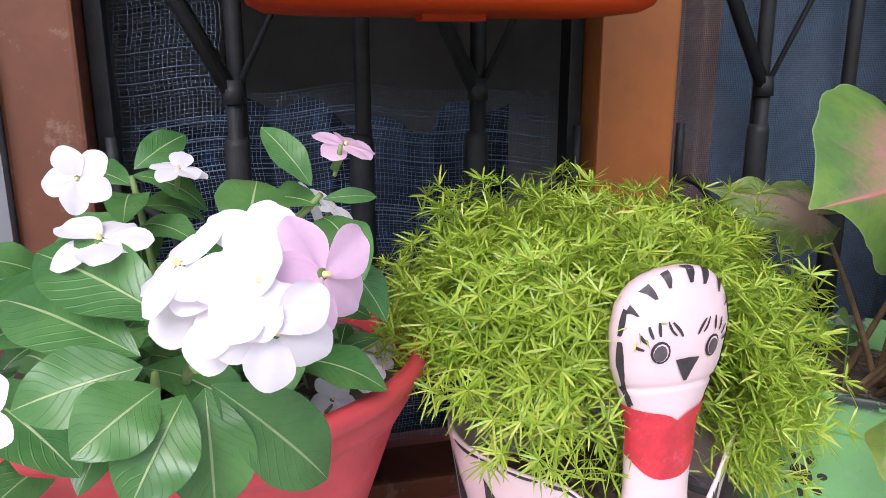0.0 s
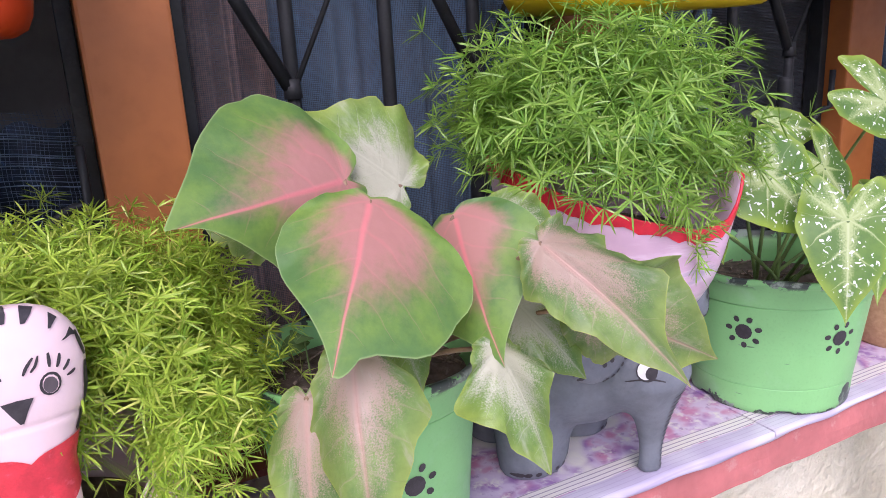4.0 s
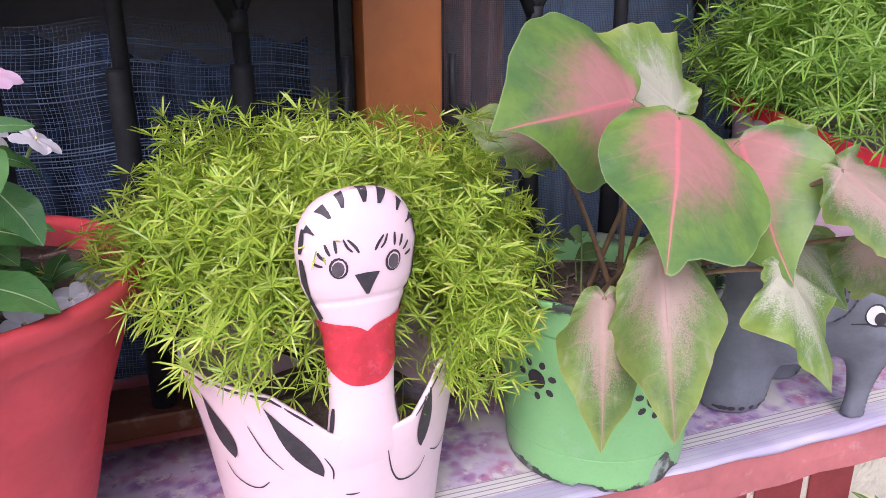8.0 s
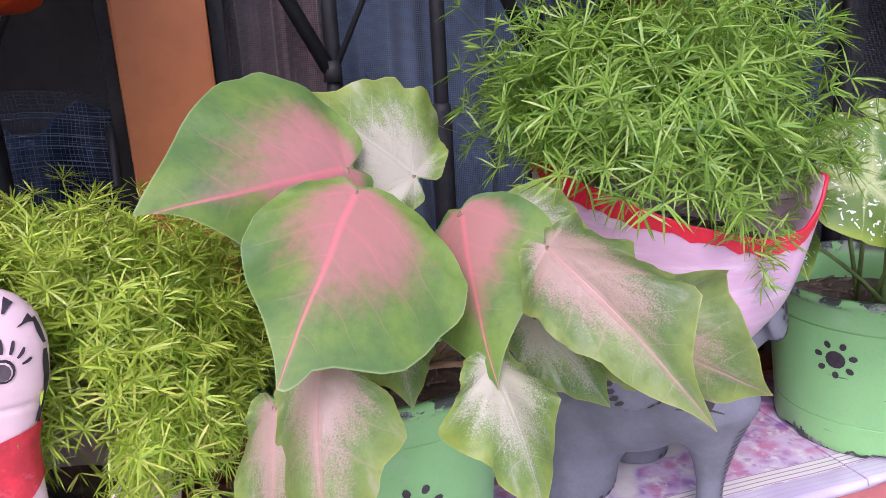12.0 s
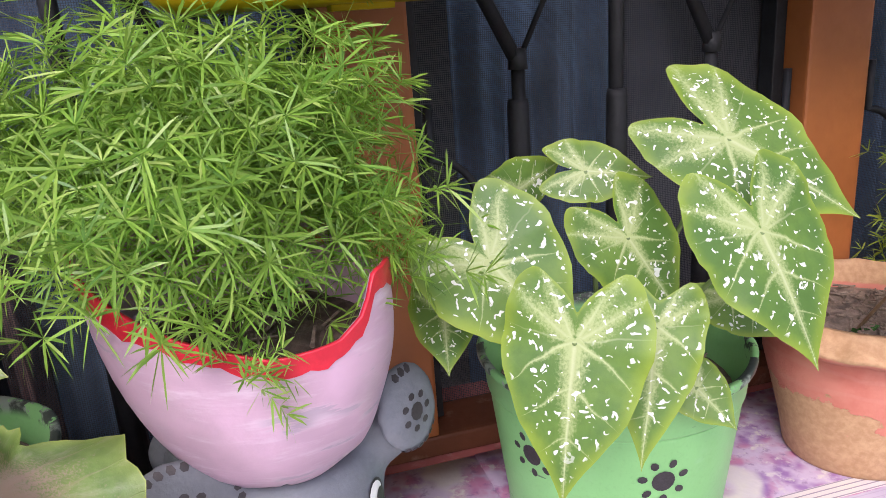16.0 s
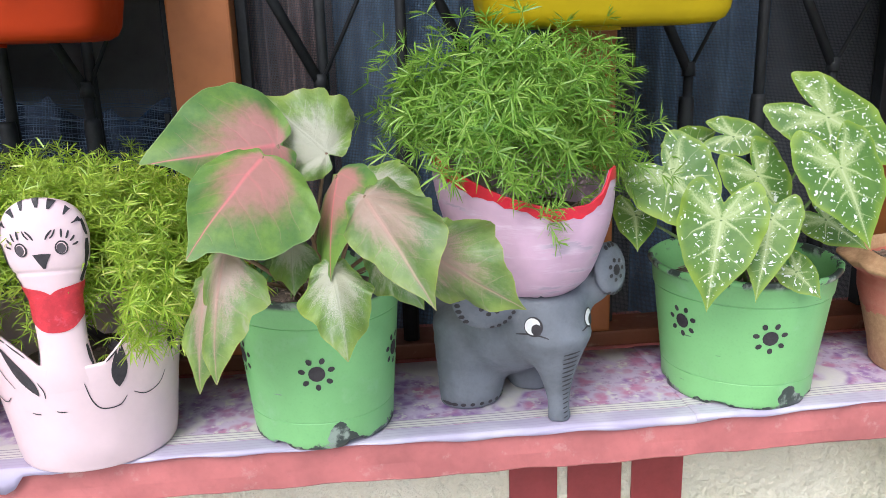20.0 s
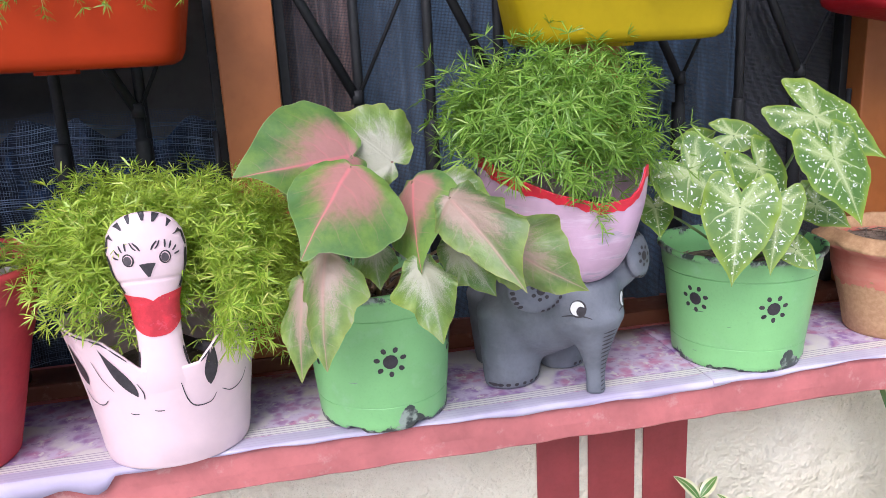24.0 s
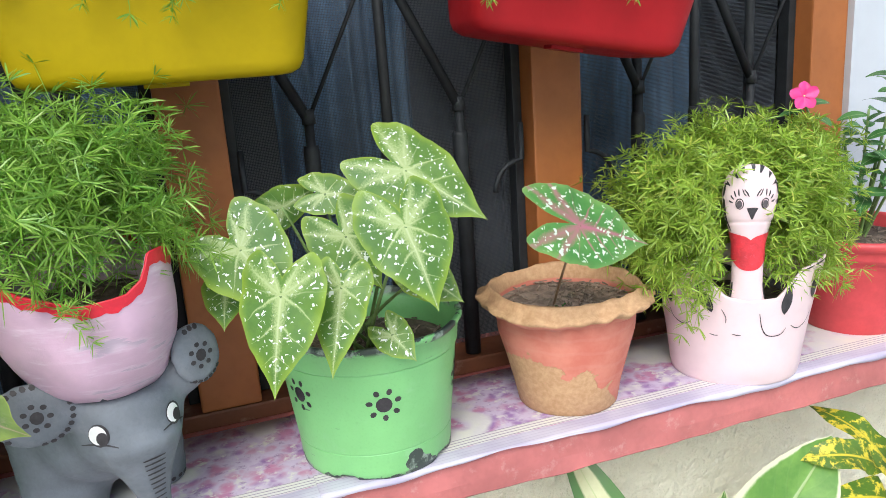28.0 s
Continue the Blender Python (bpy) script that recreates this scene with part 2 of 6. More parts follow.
def blade_material(name, green, green2, rib, rib_w=0.06, side=True, cream=None, cream_at=(0.5, 0.8), rough=0.35, blotch=None):
    """Oval or strap leaf: uv x runs across (0 to 1), y along."""
    m, nt, b = _start(name, rough)
    uv = nt.nodes.new("ShaderNodeUVMap")
    uv.uv_map = "flat"
    sep = nt.nodes.new("ShaderNodeSeparateXYZ")
    nt.links.new(uv.outputs[0], sep.inputs[0])
    across = _math(nt, "ABSOLUTE", _math(nt, "SUBTRACT", sep.outputs[0], 0.5))
    p = _world_pos(nt)
    n1, n2 = _noise(nt, p, 22.0), _noise(nt, p, 160.0, 6)
    c = _mix(nt, _step(nt, n1, 0.3, 0.7), green, green2)
    c = _mix(nt, _math(nt, "MULTIPLY", n2, 0.3), c, tuple(x * 0.6 for x in green))
    if blotch:
        c = _mix(nt, _step(nt, _noise(nt, p, 60.0, 5, 0.7), 0.5, 0.58), c, blotch)
    if cream:
        edge = _math(nt, "ADD", across, _math(nt, "MULTIPLY", _math(nt, "SUBTRACT", n1, 0.5), 0.12))
        c = _mix(nt, _step(nt, edge, cream_at[0] / 2, cream_at[1] / 2), c, cream)
    ribm = _math(nt, "SUBTRACT", 1.0, _step(nt, across, rib_w * 0.25, rib_w * 0.6))
    c = _mix(nt, _math(nt, "MULTIPLY", ribm, 0.85), c, rib)
    h = _math(nt, "MULTIPLY", ribm, -1.0)
    if side:
        w = nt.nodes.new("ShaderNodeTexWave")
        w.inputs["Scale"].default_value = 1.0
        comb = nt.nodes.new("ShaderNodeCombineXYZ")
        nt.links.new(_math(nt, "MULTIPLY", _math(nt, "SUBTRACT", sep.outputs[1], _math(nt, "MULTIPLY", across, 0.55)), 3.4), comb.inputs[0])
        nt.links.new(comb.outputs[0], w.inputs["Vector"])
        line = _step(nt, w.outputs["Fac"], 0.9, 1.0)
        c = _mix(nt, _math(nt, "MULTIPLY", line, 0.022), c, rib)
        h = _math(nt, "SUBTRACT", h, _math(nt, "MULTIPLY", line, 0.3))
    nt.links.new(c, b.inputs["Base Color"])
    _bump(nt, b, _math(nt, "ADD", h, _math(nt, "MULTIPLY", n2, 0.3)), 0.5, 0.0012)
    leafy(m, nt, b, 0.25, green2)
    return m


def needle_material(name, a, b_, c_):
    m, nt, b = _start(name, 0.36)
    g = nt.nodes.new("ShaderNodeNewGeometry")
    ramp = nt.nodes.new("ShaderNodeValToRGB")
    e = ramp.color_ramp.elements
    e[0].color, e[1].color = (*a, 1), (*b_, 1)
    e.new(0.90).color = (*b_, 1)
    e[2].color = (*c_, 1)
    e[1].position = 0.72
    nt.links.new(g.outputs["Random Per Island"], ramp.inputs[0])
    col = _mix(nt, _step(nt, _noise(nt, g.outputs["Position"], 14.0, 3), 0.32, 0.68), ramp.outputs[0], tuple(x * 0.75 for x in b_))
    nt.links.new(col, b.inputs["Base Color"])
    leafy(m, nt, b, 0.35, b_)
    return m


def worn_pot_material(name, col, under, hi):
    """Painted plastic: paint flaked in uneven patches along the foot, chipped and pale on the lip, a few scratches."""
    m, nt, b = _start(name, 0.42)
    o = _coord(nt)
    sep = nt.nodes.new("ShaderNodeSeparateXYZ")
    nt.links.new(o, sep.inputs[0])
    z = sep.outputs[2]
    n, n2, n3 = _noise(nt, o, 70.0, 8, 0.7), _noise(nt, o, 7.0, 3), _noise(nt, o, 26.0, 4)
    reach = _math(nt, "ADD", 0.0075, _math(nt, "MULTIPLY", _step(nt, n2, 0.60, 0.70), 0.030))
    reach = _math(nt, "ADD", reach, _math(nt, "MULTIPLY", _math(nt, "SUBTRACT", n3, 0.5), 0.036))
    foot = _step(nt, _math(nt, "SUBTRACT", _math(nt, "ADD", reach, _math(nt, "MULTIPLY", _math(nt, "SUBTRACT", n, 0.5), 0.020)), z), -0.0006, 0.0006)
    lip = _math(nt, "MULTIPLY", _step(nt, z, hi - 0.016, hi - 0.006), _step(nt, _math(nt, "ADD", n3, _math(nt, "MULTIPLY", n, 0.4)), 0.655, 0.685))
    comb = nt.nodes.new("ShaderNodeMapping")
    comb.inputs["Scale"].default_value = (14.0, 14.0, 120.0)
    nt.links.new(o, comb.inputs["Vector"])
    scratch = _step(nt, _noise(nt, comb.outputs[0], 1.0, 2), 0.745, 0.76)
    c = _mix(nt, _step(nt, n2, 0.3, 0.7), col, tuple(x * 0.86 for x in col))
    c = _mix(nt, _math(nt, "MULTIPLY", _step(nt, n3, 0.55, 0.75), 0.18), c, (0.42, 0.62, 0.42))
    c = _mix(nt, _math(nt, "MULTIPLY", _step(nt, _noise(nt, o, 300.0, 3), 0.5, 0.8), 0.22), c, tuple(x * 0.6 for x in col))
    chip = _math(nt, "MAXIMUM", _math(nt, "MAXIMUM", foot, lip), _math(nt, "MULTIPLY", scratch, 0.7))
    worn = _mix(nt, _step(nt, _noise(nt, o, 40.0, 5), 0.50, 0.62), under, (0.30, 0.36, 0.30))
    c = _mix(nt, chip, c, worn)
    nt.links.new(c, b.inputs["Base Color"])
    _bump(nt, b, _math(nt, "ADD", _noise(nt, o, 60.0, 5), _math(nt, "MULTIPLY", chip, -1.5)), 0.35, 0.0015)
    return m


def brushed_material(name, col, pale, dark):
    """Thick brush-applied paint with streaks that run round the pot."""
    m, nt, b = _start(name, 0.36)
    o = _coord(nt)
    mp = nt.nodes.new("ShaderNodeMapping")
    mp.inputs["Scale"].default_value = (12.0, 12.0, 75.0)
    mp.inputs["Rotation"].default_value = (0.25, 0.35, 0.0)
    nt.links.new(o, mp.inputs["Vector"])
    streak = _noise(nt, mp.outputs[0], 1.0, 6, 0.65)
    patch = _noise(nt, o, 16.0, 3)
    c = _mix(nt, _step(nt, patch, 0.35, 0.65), col, tuple(x * 0.84 for x in col))
    c = _mix(nt, _math(nt, "MULTIPLY", _step(nt, _math(nt, "ADD", streak, _math(nt, "MULTIPLY", patch, 0.5)), 0.76, 0.98), 0.5), c, pale)
    c = _mix(nt, _math(nt, "MULTIPLY", _math(nt, "MULTIPLY", _step(nt, streak, 0.56, 0.62), _step(nt, _noise(nt, o, 11.0, 2), 0.54, 0.62)), 0.6), c, dark)
    nt.links.new(c, b.inputs["Base Color"])
    _bump(nt, b, _math(nt, "ADD", streak, _noise(nt, o, 45.0, 4)), 0.45, 0.0018)
    return m


PINK_PAINT = plain("pale_pink_paint", (0.77, 0.585, 0.605), 0.38, var=0.05, scale=12, bump=0.12)
BLACK_PAINT = plain("black_brush_paint", (0.04, 0.034, 0.038), 0.5, var=0.3, scale=120, bump=0.3)
WHITE_PAINT = plain("white_brush_paint", (0.85, 0.85, 0.83), 0.5, var=0.06, scale=60)
SCARF_RED = plain("brushed_red_paint", (0.60, 0.035, 0.05), 0.4, var=0.25, scale=60, bump=0.5, bscale=90, col2=(0.70, 0.13, 0.17), amount=0.4)
GREY_PAINT = plain("grey_painted_plaster", (0.165, 0.18, 0.205), 0.6, var=0.18, scale=22, bump=0.5, bscale=110, col2=(0.2, 0.21, 0.23), amount=0.35)
GREEN_POTS = [worn_pot_material("chipped_green_paint", (0.25, 0.56, 0.205), (0.045, 0.06, 0.05), h) for h in (0.208, 0.192)]
RED_POT = plain("matt_red_plastic", (0.57, 0.058, 0.066), 0.5, var=0.16, scale=14, bump=0.25, bscale=60)
ROSE_POT = brushed_material("rose_brushed_paint", (0.66, 0.44, 0.57), (0.82, 0.72, 0.80), (0.34, 0.27, 0.36))
RIM_RED = plain("vermilion_rim_paint", (0.66, 0.018, 0.04), 0.4, var=0.12, scale=60)
SOIL = plain("damp_potting_soil", (0.13, 0.095, 0.072), 0.95, var=0.5, scale=60, bump=1.0, bscale=220)
DRY_SOIL = plain("dry_grey_brown_soil", (0.25, 0.185, 0.14), 0.95, var=0.5, scale=60, bump=1.0, bscale=220)
BARK = plain("dry_brown_chips", (0.24, 0.18, 0.135), 0.9, var=0.5, scale=200, bump=0.5)
WOOD = plain("orange_brown_painted_wood", (0.37, 0.122, 0.030), 0.5, var=0.16, scale=7, bump=0.3, bscale=45)
WOOD_DARK = plain("red_brown_painted_wood", (0.15, 0.05, 0.022), 0.55, var=0.2, scale=9, bump=0.3, bscale=60, col2=(0.4, 0.3, 0.22), amount=0.3)
PUPIL_GREY = plain("dark_grey_brush_paint", (0.10, 0.082, 0.09), 0.5, var=0.25, scale=150)
IRON = plain("black_painted_iron", (0.021, 0.022, 0.024), 0.55, spec=0.3, var=0.3, scale=40, bump=0.3, bscale=150, col2=(0.035, 0.034, 0.034), amount=0.4)
LEDGE_RED = plain("red_oxide_painted_cement", (0.48, 0.150, 0.142), 0.55, var=0.2, scale=10, bump=0.4, bscale=50, col2=(0.58, 0.38, 0.34), amount=0.35)
STRIPE_RED = plain("maroon_painted_band", (0.28, 0.045, 0.045), 0.6, var=0.15, scale=12, bump=0.6, bscale=40)
# the left wall's grey, darker than the right wall's
WALL_GREY = plain("mid_grey_wall", (0.20, 0.21, 0.225), 0.7, var=0.08, scale=4, bump=0.3, bscale=60)
WALL_WHITE = plain("pale_grey_wall_paint", (0.52, 0.54, 0.58), 0.7, var=0.06, scale=4, bump=0.3, bscale=60)
CONCRETE = plain("pale_concrete", (0.46, 0.45, 0.43), 0.85, var=0.25, scale=3, bump=0.6, bscale=40)
ORANGE_BOX = plain("glossy_orange_plastic", (0.38, 0.036, 0.005), 0.5, var=0.08, scale=8, bump=0.1, spec=0.12)
YELLOW_BOX = plain("glossy_yellow_plastic", (0.43, 0.31, 0.001), 0.48, var=0.08, scale=8, bump=0.1, spec=0.12)
CRIMSON_BOX = plain("glossy_crimson_plastic", (0.34, 0.012, 0.016), 0.45, var=0.1, scale=8, bump=0.1, spec=0.15)
STALK = plain("green_stalk", (0.16, 0.24, 0.07), 0.5, var=0.25, scale=60)
STALK_PINK = plain("reddish_stalk", (0.25, 0.16, 0.09), 0.5, var=0.3, scale=50)
PETAL_WHITE = plain("white_petal", (0.88, 0.84, 0.88), 0.55, var=0.04, scale=60, bump=0.15)
PETAL_BLUSH = plain("blush_pink_petal", (0.82, 0.55, 0.74), 0.55, var=0.1, scale=50, bump=0.15)
for _petal in (PETAL_WHITE, PETAL_BLUSH):
    leafy(_petal, _petal.node_tree, _petal.node_tree.nodes["Principled BSDF"], 0.35, (0.95, 0.90, 0.95))
PETAL_MAGENTA = plain("magenta_petal", (0.72, 0.03, 0.22), 0.5, var=0.12, scale=60, bump=0.15)
EYE_YELLOW = plain("yellow_flower_eye", (0.78, 0.68, 0.30), 0.6, var=0.1, scale=90)
NEEDLE_LIME = needle_material("lime_needles", (0.22, 0.40, 0.03), (0.50, 0.66, 0.07), (0.78, 0.75, 0.21))
NEEDLE_GREEN = needle_material("fresh_green_needles", (0.10, 0.25, 0.03), (0.29, 0.50, 0.060), (0.52, 0.66, 0.19))
NEEDLE_OLIVE = needle_material("olive_green_needles", (0.21, 0.37, 0.03), (0.40, 0.56, 0.065), (0.62, 0.58, 0.13))
PINK_LEAF = heart_leaf_material("pink_and_green_leaf", (0.095, 0.205, 0.058), (0.19, 0.32, 0.055), (0.47, 0.225, 0.20), (0.74, 0.22, 0.24), 0.60, halo_amount=0.22, side_veins=0.22, side_reach=0.75, vein_w=0.019, mid_amount=0.75, rim_col=(0.40, 0.52, 0.22), rim_amount=0.0, feather=0.3)
PALE_LEAF = heart_leaf_material("bleached_pink_leaf", (0.09, 0.175, 0.045), (0.20, 0.31, 0.075), (0.43, 0.31, 0.245), (0.55, 0.31, 0.26), 0.57, relief=0.0045, rim_col=(0.42, 0.47, 0.08), rim_amount=0.35, speckle=0.9, side_reach=0.8, feather=0.85, bleach=(0.46, 0.41, 0.33), side_veins=0.08, vein_w=0.020, mid_amount=0.45)
CREAM_LEAF = heart_leaf_material("cream_and_green_leaf", (0.09, 0.19, 0.04), (0.21, 0.33, 0.06), (0.46, 0.46, 0.34), (0.48, 0.48, 0.36), 0.60, relief=0.0045, rim_col=(0.44, 0.50, 0.09), rim_amount=0.35, speckle=0.9, side_reach=0.8, feather=0.85, bleach=(0.50, 0.50, 0.38), side_veins=0.08, vein_w=0.014, mid_amount=0.35)
SPOT_LEAF = heart_leaf_material("white_spotted_green_leaf", (0.085, 0.19, 0.030), (0.145, 0.265, 0.038), (0.50, 0.59, 0.26), (0.62, 0.68, 0.40), -0.1, rough=0.5, spots=(0.84, 0.87, 0.80), spot_amount=0.86, spot_size=(0.045, 0.205), spot_scale=30.0, vein_w=0.014, halo_amount=0.82, side_veins=0.3, rim_col=(0.30, 0.42, 0.03), rim_amount=0.85, mid_amount=0.5, halo_w=1.6, gap=0.29, fade=0.45)
RED_SPOT_LEAF = heart_leaf_material("pink_centred_spotted_leaf", (0.08, 0.25, 0.05), (0.13, 0.33, 0.07), (0.50, 0.16, 0.23), (0.52, 0.16, 0.24), 0.10, spots=(0.75, 0.85, 0.70), spot_amount=0.85, spot_size=(0.10, 0.22), vein_w=0.022, halo_amount=0.6, side_veins=0.3)
VINCA_LEAF = blade_material("glossy_periwinkle_leaf", (0.055, 0.165, 0.042), (0.125, 0.285, 0.08), (0.42, 0.55, 0.26), 0.040, rough=0.27)
WEED_LEAF = blade_material("dull_green_weed_leaf", (0.10, 0.19, 0.05), (0.16, 0.27, 0.08), (0.28, 0.38, 0.16), 0.03, rough=0.55)
STRAP_BROAD = blade_material("broad_green_leaf_with_cream_edge", (0.12, 0.27, 0.05), (0.22, 0.40, 0.08), (0.42, 0.52, 0.24), 0.04, True, (0.74, 0.74, 0.50), (0.84, 0.93))
STRAP_CREAM = blade_material("cream_centred_strap_leaf", (0.60, 0.62, 0.34), (0.70, 0.70, 0.45), (0.5, 0.58, 0.28), 0.03, False, (0.07, 0.18, 0.04), (0.42, 0.56))
STRAP_LEAF = blade_material("cream_edged_strap_leaf", (0.09, 0.22, 0.05), (0.17, 0.33, 0.07), (0.6, 0.66, 0.38), 0.07, False, (0.72, 0.72, 0.46), (0.5, 0.62))
CROTON_LEAF = blade_material("yellow_speckled_leaf", (0.08, 0.17, 0.02), (0.14, 0.24, 0.03), (0.75, 0.62, 0.05), 0.08, True, blotch=(0.80, 0.66, 0.06))


def stucco_material():
    m, nt, b = _start("cream_textured_render", 0.8)
    p = _world_pos(nt)
    n = _noise(nt, p, 38.0, 6, 0.6)
    big = _noise(nt, p, 5.0, 4)
    c = _mix(nt, _step(nt, big, 0.3, 0.7), (0.74, 0.70, 0.54), (0.82, 0.78, 0.63))
    c = _mix(nt, _math(nt, "MULTIPLY", _step(nt, n, 0.55, 0.75), 0.35), c, (0.58, 0.54, 0.40))
    nt.links.new(c, b.inputs["Base Color"])
    _bump(nt, b, _math(nt, "ADD", n, _math(nt, "MULTIPLY", _noise(nt, p, 17.0, 3), 1.2)), 1.0, 0.016)
    return m


def cloth_material():
    """Printed plastic cloth: lilac and pink flower clusters, a border of thin lines along the front edge."""
    m, nt, b = _start("floral_plastic_cloth", 0.6)
    p = _world_pos(nt)
    sep = nt.nodes.new("ShaderNodeSeparateXYZ")
    nt.links.new(p, sep.inputs[0])
    cluster = _noise(nt, p, 7.0, 3, 0.55)
    vor = nt.nodes.new("ShaderNodeTexVoronoi")
    vor.feature = "F1"
    vor.inputs["Scale"].default_value = 48.0
    warp = nt.nodes.new("ShaderNodeTexNoise")
    warp.inputs["Scale"].default_value = 40.0
    nt.links.new(p, warp.inputs["Vector"])
    wv = nt.nodes.new("ShaderNodeVectorMath")
    wv.operation = "MULTIPLY_ADD"
    nt.links.new(warp.outputs["Color"], wv.inputs[0])
    wv.inputs[1].default_value = (0.03, 0.03, 0.03)
    nt.links.new(p, wv.inputs[2])
    nt.links.new(wv.outputs[0], vor.inputs["Vector"])
    petal = _step(nt, vor.outputs["Distance"], 0.2, 0.75)
    hue = _noise(nt, p, 14.0, 2)
    flower = _mix(nt, _step(nt, hue, 0.42, 0.6), (0.32, 0.18, 0.42), (0.52, 0.22, 0.36))
    flower = _mix(nt, petal, flower, (0.58, 0.48, 0.62))
    flower = _mix(nt, _math(nt, "MULTIPLY", _step(nt, _noise(nt, p, 90.0, 4), 0.55, 0.7), 0.6), flower, (0.22, 0.12, 0.28))
    base = _mix(nt, _step(nt, _noise(nt, p, 30.0, 5), 0.35, 0.7), (0.66, 0.62, 0.62), (0.70, 0.67, 0.60))
    c = _mix(nt, _math(nt, "MULTIPLY", _step(nt, cluster, 0.43, 0.50), _step(nt, _noise(nt, p, 55.0, 5), 0.32, 0.46)), base, flower)
    y = _math(nt, "ADD", sep.outputs[1], _math(nt, "MULTIPLY", _math(nt, "SUBTRACT", _noise(nt, p, 3.0, 1), 0.5), 0.012))
    border = _math(nt, "SUBTRACT", 1.0, _step(nt, y, 0.4905, 0.4925))
    lines = _math(nt, "MULTIPLY", _step(nt, y, 0.493, 0.4935), _math(nt, "SUBTRACT", 1.0, _step(nt, y, 0.5165, 0.517)))
    w = nt.nodes.new("ShaderNodeTexWave")
    w.inputs["Scale"].default_value = 1.0
    comb = nt.nodes.new("ShaderNodeCombineXYZ")
    nt.links.new(_math(nt, "MULTIPLY", y, 46.0), comb.inputs[0])
    nt.links.new(comb.outputs[0], w.inputs["Vector"])
    c = _mix(nt, lines, c, base)
    c = _mix(nt, _math(nt, "MULTIPLY", lines, _math(nt, "MULTIPLY", _step(nt, w.outputs["Fac"], 0.80, 0.94), 0.75)), c, (0.20, 0.15, 0.24))
    band = _mix(nt, _step(nt, _noise(nt, p, 9.0, 2), 0.4, 0.65), (0.45, 0.40, 0.53), (0.57, 0.53, 0.62))
    band = _mix(nt, _math(nt, "MULTIPLY", _step(nt, w.outputs["Fac"], 0.88, 0.99), 0.35), band, (0.30, 0.25, 0.38))
    c = _mix(nt, border, c, band)
    nt.links.new(c, b.inputs["Base Color"])
    _bump(nt, b, _noise(nt, p, 22.0, 4), 0.5, 0.004)
    return m


def clay_material():
    """Terracotta, coral paint on its upper part, flaked off below."""
    m, nt, b = _start("flaking_coral_paint_on_clay", 0.75)
    o = _coord(nt)
    sep = nt.nodes.new("ShaderNodeSeparateXYZ")
    nt.links.new(o, sep.inputs[0])
    n = _noise(nt, o, 30.0, 6, 0.6)
    line = _math(nt, "ADD", _math(nt, "ADD", sep.outputs[2], _math(nt, "MULTIPLY", sep.outputs[0], 0.34)), _math(nt, "MULTIPLY", _math(nt, "SUBTRACT", n, 0.5), 0.11))
    # a tongue of paint that runs down one side
    tongue = _math(nt, "ADD", _math(nt, "ABSOLUTE", _math(nt, "SUBTRACT", sep.outputs[0], 0.050)), _math(nt, "ABSOLUTE", _math(nt, "SUBTRACT", sep.outputs[2], 0.038)))
    tongue = _math(nt, "SUBTRACT", 1.0, _step(nt, _math(nt, "ADD", tongue, _math(nt, "MULTIPLY", _math(nt, "SUBTRACT", n, 0.5), 0.03)), 0.029, 0.031))
    rings = nt.nodes.new("ShaderNodeTexWave")
    rings.bands_direction = "Z"
    rings.inputs["Scale"].default_value = 13.0
    rings.inputs["Distortion"].default_value = 4.0
    rings.inputs["Detail"].default_value = 3.0
    nt.links.new(o, rings.inputs["Vector"])
    fine = _noise(nt, o, 140.0, 5)
    bare = _mix(nt, _step(nt, fine, 0.3, 0.75), (0.44, 0.25, 0.125), (0.56, 0.35, 0.19))
    coral = _mix(nt, _step(nt, _noise(nt, o, 22.0, 4), 0.3, 0.7), (0.52, 0.145, 0.10), (0.60, 0.22, 0.155))
    coral = _mix(nt, _math(nt, "MULTIPLY", _step(nt, rings.outputs["Fac"], 0.75, 1.0), 0.12), coral, (0.62, 0.33, 0.26))
    low = _math(nt, "MAXIMUM", _step(nt, line, 0.058, 0.061), tongue)
    high = _math(nt, "SUBTRACT", 1.0, _step(nt, _math(nt, "ADD", sep.outputs[2], _math(nt, "MULTIPLY", _math(nt, "SUBTRACT", n, 0.5), 0.010)), 0.159, 0.163))
    c = _mix(nt, _math(nt, "MULTIPLY", low, high), bare, coral)
    nt.links.new(c, b.inputs["Base Color"])
    _bump(nt, b, _math(nt, "ADD", _math(nt, "ADD", fine, _math(nt, "MULTIPLY", rings.outputs["Fac"], 0.25)), low), 0.5, 0.0015)
    return m


